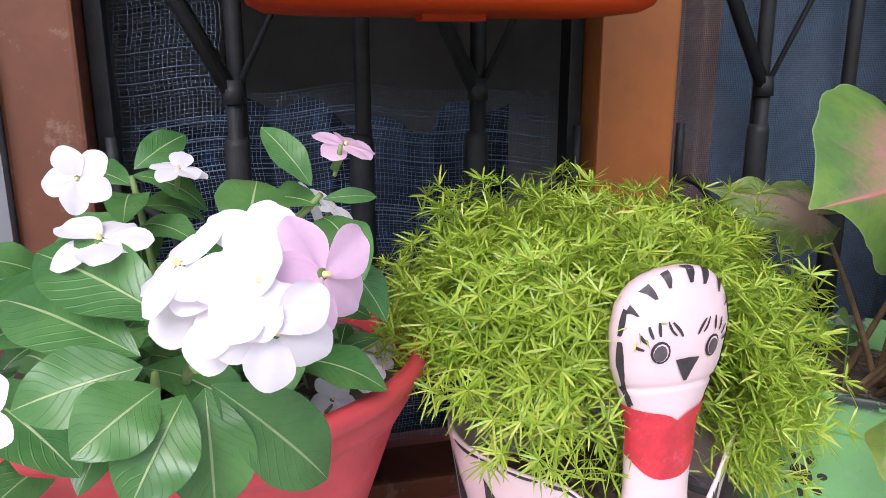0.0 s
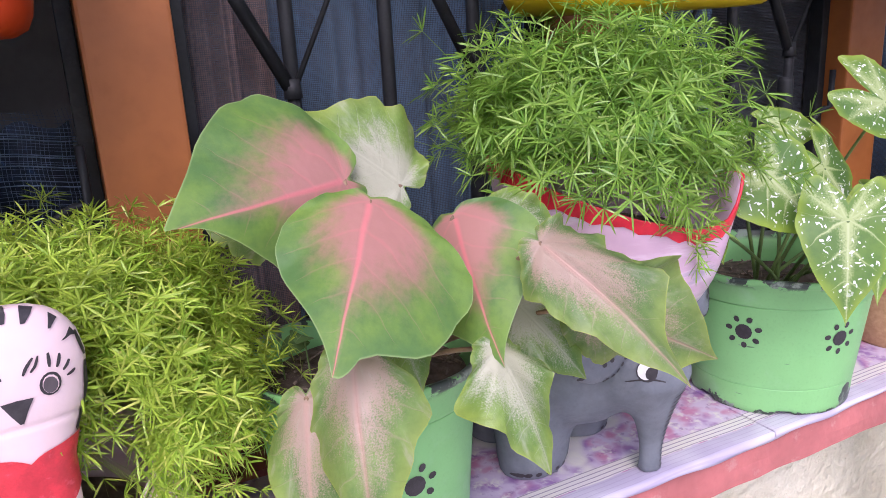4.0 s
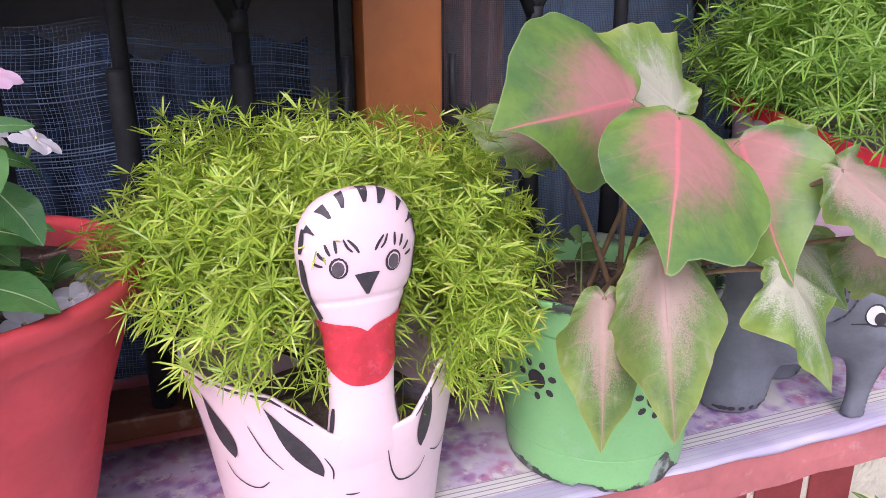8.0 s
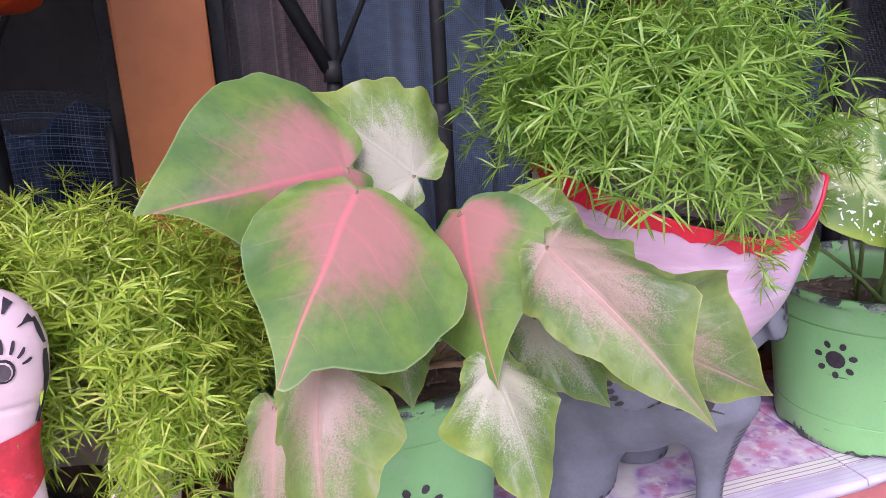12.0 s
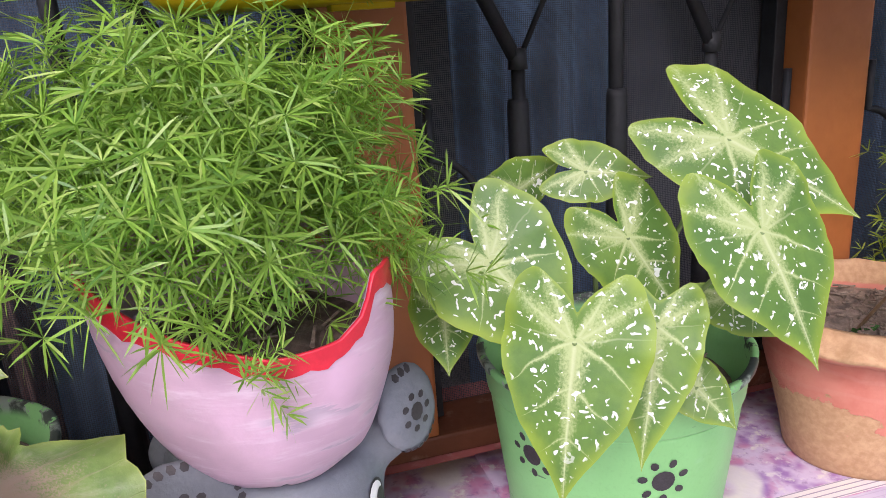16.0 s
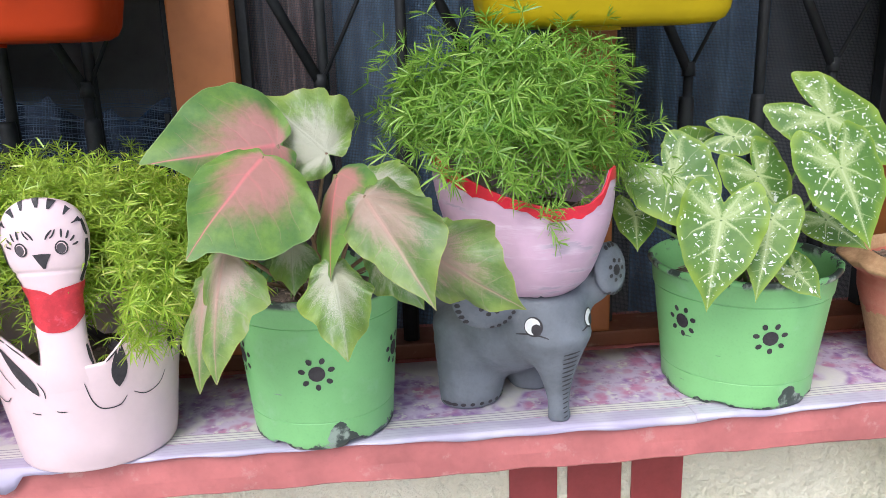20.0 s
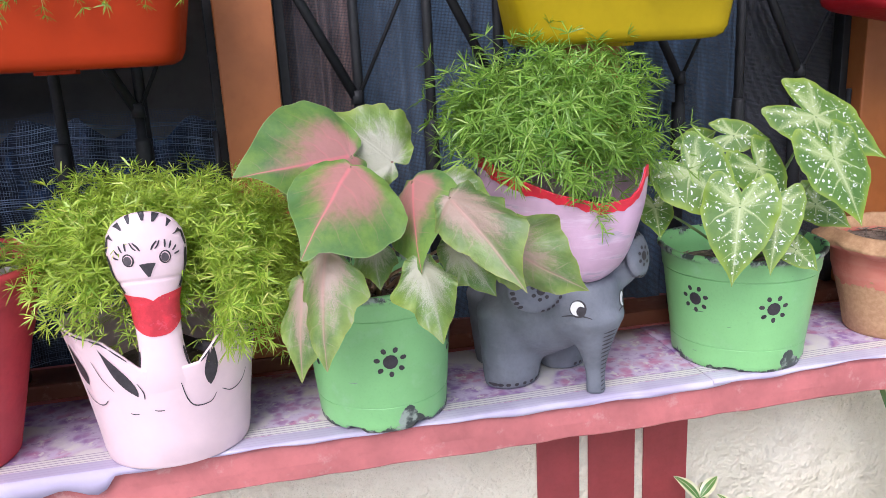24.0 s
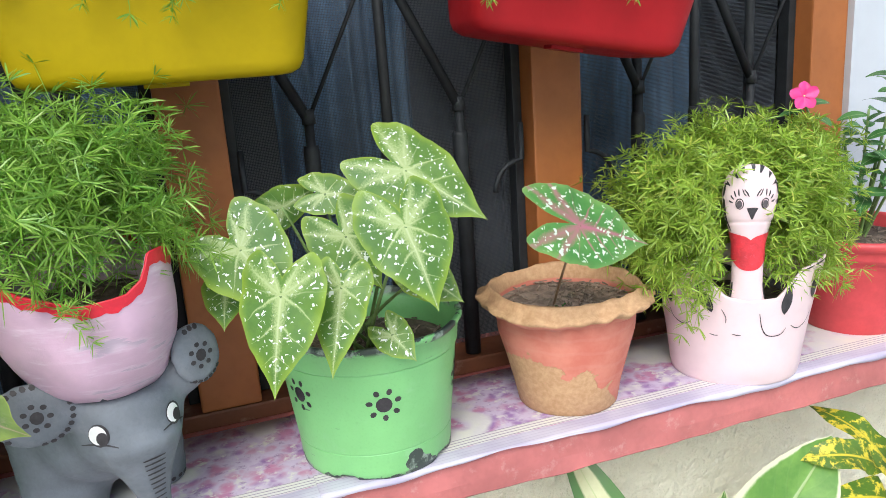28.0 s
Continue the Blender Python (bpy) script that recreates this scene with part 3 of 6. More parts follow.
def screen_material():
    """Fine insect screen: grey threads, gaps let through."""
    m, nt, b = _start("grey_insect_screen", 0.7)
    p = _world_pos(nt)
    sep = nt.nodes.new("ShaderNodeSeparateXYZ")
    nt.links.new(p, sep.inputs[0])
    tx = _math(nt, "ABSOLUTE", _math(nt, "SUBTRACT", _math(nt, "FRACT", _math(nt, "MULTIPLY", sep.outputs[0], 420.0)), 0.5))
    tz = _math(nt, "ABSOLUTE", _math(nt, "SUBTRACT", _math(nt, "FRACT", _math(nt, "MULTIPLY", sep.outputs[2], 420.0)), 0.5))
    thread = _math(nt, "MAXIMUM", _step(nt, tx, 0.35, 0.42), _step(nt, tz, 0.35, 0.42))
    c = _mix(nt, _step(nt, _noise(nt, p, 9.0, 4), 0.35, 0.7), (0.035, 0.04, 0.05), (0.07, 0.075, 0.09))
    nt.links.new(c, b.inputs["Base Color"])
    tr = nt.nodes.new("ShaderNodeBsdfTransparent")
    mixer = nt.nodes.new("ShaderNodeMixShader")
    nt.links.new(thread, mixer.inputs[0])
    nt.links.new(tr.outputs[0], mixer.inputs[1])
    nt.links.new(b.outputs[0], mixer.inputs[2])
    nt.links.new(mixer.outputs[0], nt.nodes["Material Output"].inputs[0])
    return m


STUCCO, CLOTH, CLAY, SCREEN = stucco_material(), cloth_material(), clay_material(), screen_material()
CURTAIN_BLUE = plain("blue_curtain_fabric", (0.092, 0.160, 0.255), 0.8, var=0.3, scale=9, bump=0.3)
CURTAIN_BROWN = plain("brown_curtain_fabric", (0.23, 0.14, 0.12), 0.8, var=0.3, scale=9, bump=0.3)
# blue curtain with the room's shade in its base colour, softly lit spots as patches
CURTAIN_DIM = plain("blue_curtain_fabric_in_shade", (0.012, 0.024, 0.05), 0.8, var=0.4, scale=7, bump=0.3, col2=(0.03, 0.08, 0.20), amount=0.9)
NET = plain("blue_white_net_thread", (0.19, 0.26, 0.38), 0.7, var=0.3, scale=30)
ROOM = plain("dim_room_plaster", (0.32, 0.30, 0.28), 0.9, var=0.2, scale=3)

# ---- builders ----
def part(name, bm, material, parent=None, label="", smooth=False, at=None):
    me = bpy.data.meshes.new(name)
    if isinstance(bm, tuple):
        me.from_pydata(*bm)
    else:
        bm.to_mesh(me)
        bm.free()
    for mt in material if isinstance(material, (list, tuple)) else (material,):
        me.materials.append(mt)
    if smooth:
        me.polygons.foreach_set("use_smooth", [True] * len(me.polygons))
    ob = new(name, me)
    if parent is not None:
        ob.parent = parent
    if at is not None:
        ob.location = at
    if label:
        ob["label"] = label
    return ob


def thing(name, x, y, z, label, category, group=""):
    ob = new(name)
    ob.location = (x, y, z)
    return tagged(ob, label, category, group)


def add_box(bm, x0, x1, y0, y1, z0, z1, bevel=0.0):
    g = bmesh.ops.create_cube(bm, size=1.0)
    for v in g["verts"]:
        v.co = Vector(((x0 + x1) / 2 + v.co.x * (x1 - x0), (y0 + y1) / 2 + v.co.y * (y1 - y0), (z0 + z1) / 2 + v.co.z * (z1 - z0)))
    if bevel:
        bmesh.ops.bevel(bm, geom=list({e for v in g["verts"] for e in v.link_edges}), offset=bevel, segments=2, affect="EDGES", profile=0.6)


def box(x0, x1, y0, y1, z0, z1, bevel=0.0):
    bm = bmesh.new()
    add_box(bm, x0, x1, y0, y1, z0, z1, bevel)
    return bm


def tube(points, r0, r1=None, sides=8, cap=True):
    """A round bar or stalk along the points, r0 thick at its start and r1 at its end."""
    r1 = r0 if r1 is None else r1
    pts = [Vector(p) for p in points]
    verts, faces = [], []
    side = None
    for i, p in enumerate(pts):
        d = (pts[min(i + 1, len(pts) - 1)] - pts[max(i - 1, 0)]).normalized()
        if side is None:
            side = d.orthogonal().normalized()
        side = (side - d * side.dot(d)).normalized()
        up = d.cross(side)
        r = r0 + (r1 - r0) * i / max(1, len(pts) - 1)
        for k in range(sides):
            a = 2 * math.pi * k / sides
            verts.append(p + (side * math.cos(a) + up * math.sin(a)) * r)
    for i in range(len(pts) - 1):
        for k in range(sides):
            a, b_ = i * sides + k, i * sides + (k + 1) % sides
            faces.append((a, b_, b_ + sides, a + sides))
    if cap:
        faces += [tuple(range(sides))[::-1], tuple(range(len(verts) - sides, len(verts)))]
    return [tuple(v) for v in verts], [], faces


def arc(a, b_, lift, n=8):
    """Points from a to b_ on an arch: lift metres up at the middle."""
    a, b_ = Vector(a), Vector(b_)
    return [a.lerp(b_, i / n) + Vector((0, 0, lift * 4 * (i / n) * (1 - i / n))) for i in range(n + 1)]


def joined(pieces):
    verts, faces = [], []
    for v, _, f in pieces:
        o = len(verts)
        verts += v
        faces += [tuple(i + o for i in q) for q in f]
    return verts, [], faces


def lathe(profile, segs=72, wobble=None):
    """A turned shape; wobble(angle, r, z) may shift a ring's r and z. Angle 0 faces the front (-y)."""
    verts, faces = [], []
    for r, z in profile:
        for k in range(segs):
            a = 2 * math.pi * k / segs
            rr, zz = wobble(a, r, z) if wobble else (r, z)
            verts.append((rr * math.sin(a), -rr * math.cos(a), zz))
    for i in range(len(profile) - 1):
        for k in range(segs):
            a, b_ = i * segs + k, i * segs + (k + 1) % segs
            faces.append((a, b_, b_ + segs, a + segs))
    faces.append(tuple(range(segs))[::-1])
    n = len(verts) - segs
    faces.append(tuple(range(n, n + segs)))
    return verts, [], faces


def tree_of(mesh_tuple):
    return BVHTree.FromPolygons([Vector(v) for v in mesh_tuple[0]], mesh_tuple[2])


def decals(tree, shapes, proud=0.0008):
    """Brush marks laid on a surface: each shape is (origin, way, up, outline), the outline in metres across and up."""
    verts, faces = [], []
    for origin, way, up, outline in shapes:
        origin, way = Vector(origin), Vector(way).normalized()
        right = way.cross(Vector(up)).normalized()
        up2 = right.cross(way)
        if outline[0] == "strip":
            rows = []
            for side in (outline[1], outline[2]):
                row = []
                for px, py in side:
                    place, normal, *_ = tree.ray_cast(origin + right * px + up2 * py - way * 0.3, way)
                    if place is not None:
                        row.append(tuple(place + (normal if normal.dot(way) < 0 else -normal) * proud))
                rows.append(row)
            if len(rows[0]) == len(rows[1]) == len(outline[1]):
                base, n = len(verts), len(rows[0])
                verts += rows[0] + rows[1]
                faces += [(base + k, base + k + 1, base + n + k + 1, base + n + k) for k in range(n - 1)]
            continue
        cx, cy = sum(p[0] for p in outline) / len(outline), sum(p[1] for p in outline) / len(outline)
        dense = []
        for i, p in enumerate(outline):
            q = outline[(i + 1) % len(outline)]
            for s in range(3):
                dense.append((p[0] + (q[0] - p[0]) * s / 3, p[1] + (q[1] - p[1]) * s / 3))
        rings = []
        ok = True
        for f in (1.0, 0.6, 0.25):
            ring = []
            for px, py in dense:
                o = origin + right * (cx + (px - cx) * f) + up2 * (cy + (py - cy) * f)
                place, normal, *_ = tree.ray_cast(o - way * 0.3, way)
                if place is None:
                    ok = False
                    break
                if normal.dot(way) > 0:
                    normal = -normal
                ring.append(tuple(place + normal * proud))
            rings.append(ring)
            if not ok:
                break
        if not ok:
            continue
        n, base = len(dense), len(verts)
        for ring in rings:
            verts += ring
        for j in range(2):
            for k in range(n):
                a, b_ = base + j * n + k, base + j * n + (k + 1) % n
                faces.append((a, b_, b_ + n, a + n))
        faces.append(tuple(base + 2 * n + k for k in range(n)))
    return verts, [], faces


def ellipse(cx, cy, rx, ry, n=10, turn=0.0):
    c, s = math.cos(radians(turn)), math.sin(radians(turn))
    return [(cx + rx * math.cos(2 * math.pi * i / n) * c - ry * math.sin(2 * math.pi * i / n) * s,
             cy + rx * math.cos(2 * math.pi * i / n) * s + ry * math.sin(2 * math.pi * i / n) * c) for i in range(n)]


def stroke(points, w):
    """The outline of a brush stroke along points in the plane, fullest in its middle."""
    left, right = [], []
    dense = []
    for p, q in zip(points, points[1:]):
        k = points.index(p)
        a, d = points[max(0, k - 1)], points[min(len(points) - 1, k + 2)]
        for s in (0, 0.2, 0.4, 0.6, 0.8):
            dense.append(tuple(0.5 * (2 * p[c] + (q[c] - a[c]) * s + (2 * a[c] - 5 * p[c] + 4 * q[c] - d[c]) * s * s + (3 * p[c] - a[c] - 3 * q[c] + d[c]) * s ** 3) for c in (0, 1)))
    points = dense + [points[-1]]
    for i, p in enumerate(points):
        a, b_ = points[max(0, i - 1)], points[min(len(points) - 1, i + 1)]
        dx, dy = b_[0] - a[0], b_[1] - a[1]
        d = math.hypot(dx, dy) or 1
        h = w / 2 * (0.45 + 0.55 * math.sin(math.pi * (i + 0.5) / len(points)))
        left.append((p[0] - dy / d * h, p[1] + dx / d * h))
        right.append((p[0] + dy / d * h, p[1] - dx / d * h))
    return "strip", left, right


def paw(tree, angle, z, size=1.0, way=None, origin=None):
    """A painted flower-like paw: a disc with seven dabs round it."""
    if way is None:
        way = (-math.sin(angle), math.cos(angle), 0)
        origin = (0, 0, z)
    shapes = [(origin, way, (0, 0, 1), ellipse(0, 0, 0.0105 * size, 0.0105 * size, 12))]
    for k in range(7):
        a = 2 * math.pi * (k + 0.3) / 7
        shapes.append((origin, way, (0, 0, 1), ellipse(0.0185 * size * math.cos(a), 0.0185 * size * math.sin(a), 0.0045 * size, 0.0036 * size, 8, math.degrees(a))))
    return decals(tree, shapes)


def frame_of(stem, tip, side):
    """Axes of a leaf: along, across, out of its upper face (towards the light and the path)."""
    x = (tip - stem).normalized()
    n = x.cross(side - stem).normalized()
    if n.dot(Vector((-0.05, -0.8, 0.6))) < 0:
        n = -n
    return x, n.cross(x), n


def heart_outline(width, lobe, notch, count, oval=0.0):
    """The closed outline of a heart leaf of length 1 round its stalk: drawn-out tip, full sides, two round lobes, a notch."""
    half = [(1.0, 0.0), (0.92, 0.055 * width), (0.79, 0.22 * width), (0.62, 0.49 * width), (0.40, 0.77 * width), (0.15, 0.95 * width), (-0.12 * lobe, 1.0 * width), (-0.50 * lobe, 0.96 * width),
            (-0.90 * lobe, 0.82 * width), (-1.10 * lobe, 0.60 * width), (-0.90 * lobe, 0.33 * width), (-0.62 * lobe - 0.02, 0.12 * width), (-notch * 0.9, 0.0)]
    if lobe <= 0.2:
        back = [(0.28 - (0.28 + lobe) * math.sin(radians(q)), width * math.cos(radians(q)) ** 0.8) for q in (12, 28, 44, 60, 74, 84)]
        half = [(1.0, 0.0), (0.93, 0.05 * width), (0.82, 0.19 * width), (0.67, 0.46 * width), (0.52, 0.72 * width), (0.38, 0.91 * width), (0.26, 1.0 * width)] + back + [(-notch * 0.9, 0.0)]
    if oval:
        half = [(px + oval * 0.05 * (0 < px < 0.95), py * (1 + oval * (0.9 * px if 0 < px < 0.95 else 0)) * (1 - 0.12 * oval)) for px, py in half]
    m = count // 2
    pts = []
    for i in range(m):
        s = (i + 0.5) / m * (len(half) - 1)
        k = int(s)
        f = s - k
        a, b_, c, d = (half[max(0, min(len(half) - 1, k + o))] for o in (-1, 0, 1, 2))
        pts.append(tuple(0.5 * (2 * b_[q] + (c[q] - a[q]) * f + (2 * a[q] - 5 * b_[q] + 4 * c[q] - d[q]) * f * f + (3 * b_[q] - a[q] - 3 * c[q] + d[q]) * f ** 3) for q in (0, 1)))
    return pts + [(px, -py) for px, py in reversed(pts)]


def heart_leaf(parent, material, stem, tip, side, width=0.62, lobe=0.5, notch=0.12, arch=0.12, fold=0.0, wave=0.03, seed=0, name="leaf", label="", oval=0.0, left=1.0, full=(0.0, 0.0), tail=0.0):
    """A heart-shaped leaf: stem where the stalk joins, tip, and a third point anywhere in its plane. width and lobe in its lengths."""
    base = parent.location
    stem, tip, side = (Vector(p) - base for p in (stem, tip, side))
    length = (tip - stem).length
    x, y, n = frame_of(stem, tip, side)
    rnd = random.Random(seed)
    ph = rnd.uniform(0, 6)
    A, RINGS = 72, 9
    outline = [(ox, oy * (left if oy < 0 else 1.0)) for ox, oy in heart_outline(width, lobe, notch, A, oval)]
    most = [max(-oy for _, oy in outline), max(oy for _, oy in outline)]
    outline = [(ox, math.copysign(most[oy > 0] * (abs(oy) / most[oy > 0]) ** (1 - full[oy > 0]), oy) if ox > 0.2 else oy) for ox, oy in outline]
    # one side drawn in sharply before the tip
    outline = [(ox, oy * (1 - tail * (lambda q: q * q * (3 - 2 * q))(min(1.0, max(0.0, (ox - 0.76) / 0.12)))) if oy > 0 else oy) for ox, oy in outline]
    outline = [(ox, oy * (1 + 1.1 * wave * math.sin(ox * 13 + ph + (2 if oy > 0 else 0)) + 0.5 * wave * math.sin(ox * 29 + ph * 2))) for ox, oy in outline]
    verts, polar, flat, plan = [stem.copy()], [(0.5, 0.0)], [(0.5, 0.5)], [(0.0, 0.0)]
    for j in range(1, RINGS + 1):
        f = j / RINGS
        for ox, oy in outline:
            px, py = ox * f, oy * f
            th = math.atan2(py, px)
            h = arch * (0.25 - (px - 0.5) ** 2 if px > 0 else -px * px * 1.3) - fold * abs(py) * (0.35 + abs(py))
            h += (wave * math.sin(th * 5 + ph) * f ** 2 + wave * 0.6 * math.sin(th * 9 + ph * 2) * f ** 3 + wave * 0.35 * math.sin(th * 21 + ph * 3) * f ** 6) * min(1.0, abs(oy) * 3)
            verts.append(stem + (x * px + y * py + n * h) * length)
            polar.append((0.5 + th / (2 * math.pi), f))
            plan.append((px, py))
            flat.append((0.5 + px * 0.5 * length / 0.12, 0.5 + py * 0.5 * length / 0.12))
    faces = []
    for k in range(A):
        faces.append((0, 1 + k, 1 + (k + 1) % A))
    for j in range(RINGS - 1):
        for k in range(A):
            a, b_ = 1 + j * A + k, 1 + j * A + (k + 1) % A
            faces.append((a, a + A, b_ + A, b_))
    return leaf_mesh(name, verts, faces, {"polar": polar, "flat": flat, "plan": plan}, material, parent, label)


def leaf_mesh(name, verts, faces, layers, material, parent, label):
    me = bpy.data.meshes.new(name)
    me.from_pydata([tuple(v) for v in verts], [], faces)
    idx = np.empty(len(me.loops), dtype=np.int32)
    me.loops.foreach_get("vertex_index", idx)
    for lname, values in layers.items():
        lay = me.uv_layers.new(name=lname)
        lay.data.foreach_set("uv", np.array(values, dtype=np.float32)[idx].ravel())
    me.polygons.foreach_set("use_smooth", [True] * len(me.polygons))
    me.materials.append(material)
    ob = new(name, me)
    ob.parent = parent
    if label:
        ob["label"] = label
    return ob


def blade_leaf(parent, material, stem, tip, width, out=(0, -0.6, 0.8), arch=0.15, fold=0.12, blunt=0.9, name="leaf", label="", wave=0.0, seed=0):
    """An oval or strap leaf with a folded midrib."""
    base = parent.location
    stem, tip = Vector(stem) - base, Vector(tip) - base
    length = (tip - stem).length
    x = (tip - stem).normalized()
    n = (Vector(out) - x * Vector(out).dot(x)).normalized()
    y = n.cross(x)
    rows, cols = 16, 8
    ph = random.Random(seed).uniform(0, 6)
    verts, flat, faces = [], [], []
    for i in range(rows + 1):
        s = i / rows
        w = width / 2 * max(0.02, math.sin(math.pi * s ** blunt) ** 0.75)
        for k in range(cols + 1):
            u = 2 * k / cols - 1
            h = arch * length * (s - s * s) * 4 * 0.5 - arch * length * s * s * 0.5 + fold * abs(u) * w + wave * math.sin(s * 14 + ph + u) * abs(u) * w
            verts.append(stem + x * (s * length) + y * (u * w) + n * h)
            flat.append((0.5 + u / 2, s))
    for i in range(rows):
        for k in range(cols):
            a = i * (cols + 1) + k
            faces.append((a, a + 1, a + cols + 2, a + cols + 1))
    return leaf_mesh(name, verts, faces, {"flat": flat}, material, parent, label)


def flower(parent, place, facing, size, petal_material, seed=0, label="", spin=None):
    """A five-petalled periwinkle flower: petals round a small eye."""
    rnd = random.Random(seed)
    place = Vector(place) - parent.location
    f = Vector(facing).normalized()
    a = f.orthogonal().normalized()
    b_ = f.cross(a)
    head = part("flower", tube([place - f * 0.02, place + f * 0.001], 0.0012, 0.002, 8), STALK, parent, label)
    spin = rnd.uniform(0, 6) if spin is None else spin
    tilt = [rnd.uniform(-0.30, 0.22) for _ in range(5)]
    for k in range(5):
        t = spin + 2 * math.pi * k / 5 + rnd.uniform(-0.08, 0.08)
        d = a * math.cos(t) + b_ * math.sin(t)
        e = f.cross(d)
        verts, faces = [], []
        R, C = 8, 6
        for i in range(R + 1):
            s = i / R
            w = size * (0.10 + 0.62 * math.sin(math.pi * min(1, s * 0.80 + 0.03)) ** 0.9) * 0.62
            for j in range(C + 1):
                u = 2 * j / C - 1
                end = s * size * (1 - 0.13 * u * u * s)
                h = size * (0.10 * s + tilt[k] * s - 0.16 * s * s + 0.05 * u * u * s + 0.03 * math.sin(u * 4 + k))
                verts.append(tuple(place + d * (size * 0.06 + end) + e * (u * w + 0.12 * size * s) + f * (h + 0.0004 * k)))
        for i in range(R):
            for j in range(C):
                q = i * (C + 1) + j
                faces.append((q, q + 1, q + C + 2, q + C + 1))
        part("petal", (verts, [], faces), petal_material, head, smooth=True)
    part("flower_eye", tube([place + f * 0.0015, place + f * 0.0035], size * 0.06, size * 0.04, 10), EYE_YELLOW, head)
    return head


def mesh_of(name, verts, quads, hexes, material):
    me = bpy.data.meshes.new(name)
    arr = np.array(verts, dtype=np.float32)
    loops = np.concatenate([np.array(quads, dtype=np.int32).ravel(), np.array(hexes, dtype=np.int32).ravel()])
    starts = np.concatenate([np.arange(len(quads)) * 4, len(quads) * 4 + np.arange(len(hexes)) * 6]).astype(np.int32)
    me.vertices.add(len(arr))
    me.vertices.foreach_set("co", arr.ravel())
    me.loops.add(len(loops))
    me.loops.foreach_set("vertex_index", loops)
    me.polygons.add(len(starts))
    me.polygons.foreach_set("loop_start", starts)
    me.update(calc_edges=True)
    me.materials.append(material)
    return me


def fern_fronds(parent, centre, radii, count, seed, needle=0.02, material=None, low=-0.35, sprig=0.045, airy=0.75, width=0.0013, droop=0.0, whorls=6, fronds=80, left_lift=0.0, head=None, sag=0.5, star=8, fan=1.0, stray=0):
    """Needle-leaved foliage: fronds, each a spray of short sprigs with whorls of narrow needles."""
    rs = np.random.RandomState(seed)
    c = np.array(centre) - np.array(parent.location)
    rad = np.array(radii)
    heads = rs.normal(size=(fronds, 3))
    heads /= np.linalg.norm(heads, axis=1)[:, None]
    sets = [([], [], []) for _ in range(fronds)]
    made = 0
    while made < count:
        d = rs.normal(size=3)
        d /= np.linalg.norm(d)
        if d[2] < low + left_lift * max(0.0, -d[0]):
            continue
        which = int(np.argmax(heads @ d))
        f = airy + (1.06 - airy) * rs.rand() ** 0.6
        lump = 1.0 + 0.13 * math.sin(d[0] * 6 + seed) * math.cos(d[1] * 5 + seed * 2) + 0.07 * math.sin(d[2] * 9 + d[0] * 11)
        boxy = 0.45 + 0.55 / float((np.abs(d) ** 4).sum() ** 0.25)
        root = c + d * rad * f * lump * 0.86 * boxy
        root[2] -= droop * (1 - d[2]) * 0.5
        way = d * 0.9 + np.array([0, 0, 0.45]) + rs.normal(size=3) * 0.42
        if d[2] < 0.1:
            way[2] -= sag
        way /= np.linalg.norm(way)
        ln = sprig * rs.uniform(0.6, 1.25)
        if made < stray:
            # a few long shoots stand out of the bush
            ln *= 1.9
            way = way * 0.6 + np.array([d[0], d[1], 0.1]) * 0.5
            way /= np.linalg.norm(way)
        s1 = np.cross(way, [0.3, 0.5, 0.8])
        s1 /= np.linalg.norm(s1)
        s2 = np.cross(way, s1)
        bend = rs.normal(size=3) * 0.25
        if head:
            # leave the pot's painted head free
            wx, wy, wz = root + way * ln * 0.9 + np.array(parent.location)
            fx, fy = math.sin(radians(head[2])), -math.cos(radians(head[2]))
            ahead = (wx - head[0]) * fx + (wy - head[1]) * fy
            across = abs(-(wx - head[0]) * fy + (wy - head[1]) * fx)
            if ahead > 0.080 and across < head[4] and wz < head[3]:
                continue
        made += 1
        verts, quads, hexes = sets[which]
        stem = [root + way * ln * t + bend * ln * t * t for t in np.linspace(0.05, 1.0, whorls)]
        stem.insert(0, c + heads[which] * rad * 0.3)
        for i in range(whorls):
            a, b_, nv = stem[i], stem[i + 1], len(verts)
            verts += [a - s1 * 0.0005, a + s1 * 0.0005, b_ + s1 * 0.0004, b_ - s1 * 0.0004]
            quads.append((nv, nv + 1, nv + 2, nv + 3))
        for i, p in enumerate(stem[1:]):
            k = 6 if i < whorls - 1 else star
            a0 = rs.uniform(0, 6.28)
            for j in range(k):
                a = a0 + 6.283 * j / k + rs.uniform(-0.4, 0.4)
                out = (s1 * math.cos(a) + s2 * math.sin(a)) * fan + way * rs.uniform(0.15, 0.95)
                out /= np.linalg.norm(out)
                nl = needle * rs.uniform(0.6, 1.15)
                wside = np.cross(out, d + rs.normal(size=3) * 0.4)
                wside /= np.linalg.norm(wside) + 1e-9
                h = wside * width * rs.uniform(0.7, 1.2) * 0.5
                tipv = p + out * nl + np.array([0, 0, -0.12 * nl])
                q1, q2 = p + out * nl * 0.2, p + out * nl * 0.72 + np.array([0, 0, -0.05 * nl])
                nv = len(verts)
                verts += [p, q1 + h, q2 + h, tipv, q2 - h, q1 - h]
                hexes.append((nv, nv + 1, nv + 2, nv + 3, nv + 4, nv + 5))
    for verts, quads, hexes in sets:
        if verts:
            ob = new("frond", mesh_of("frond", verts, quads, hexes, material))
            ob.parent = parent


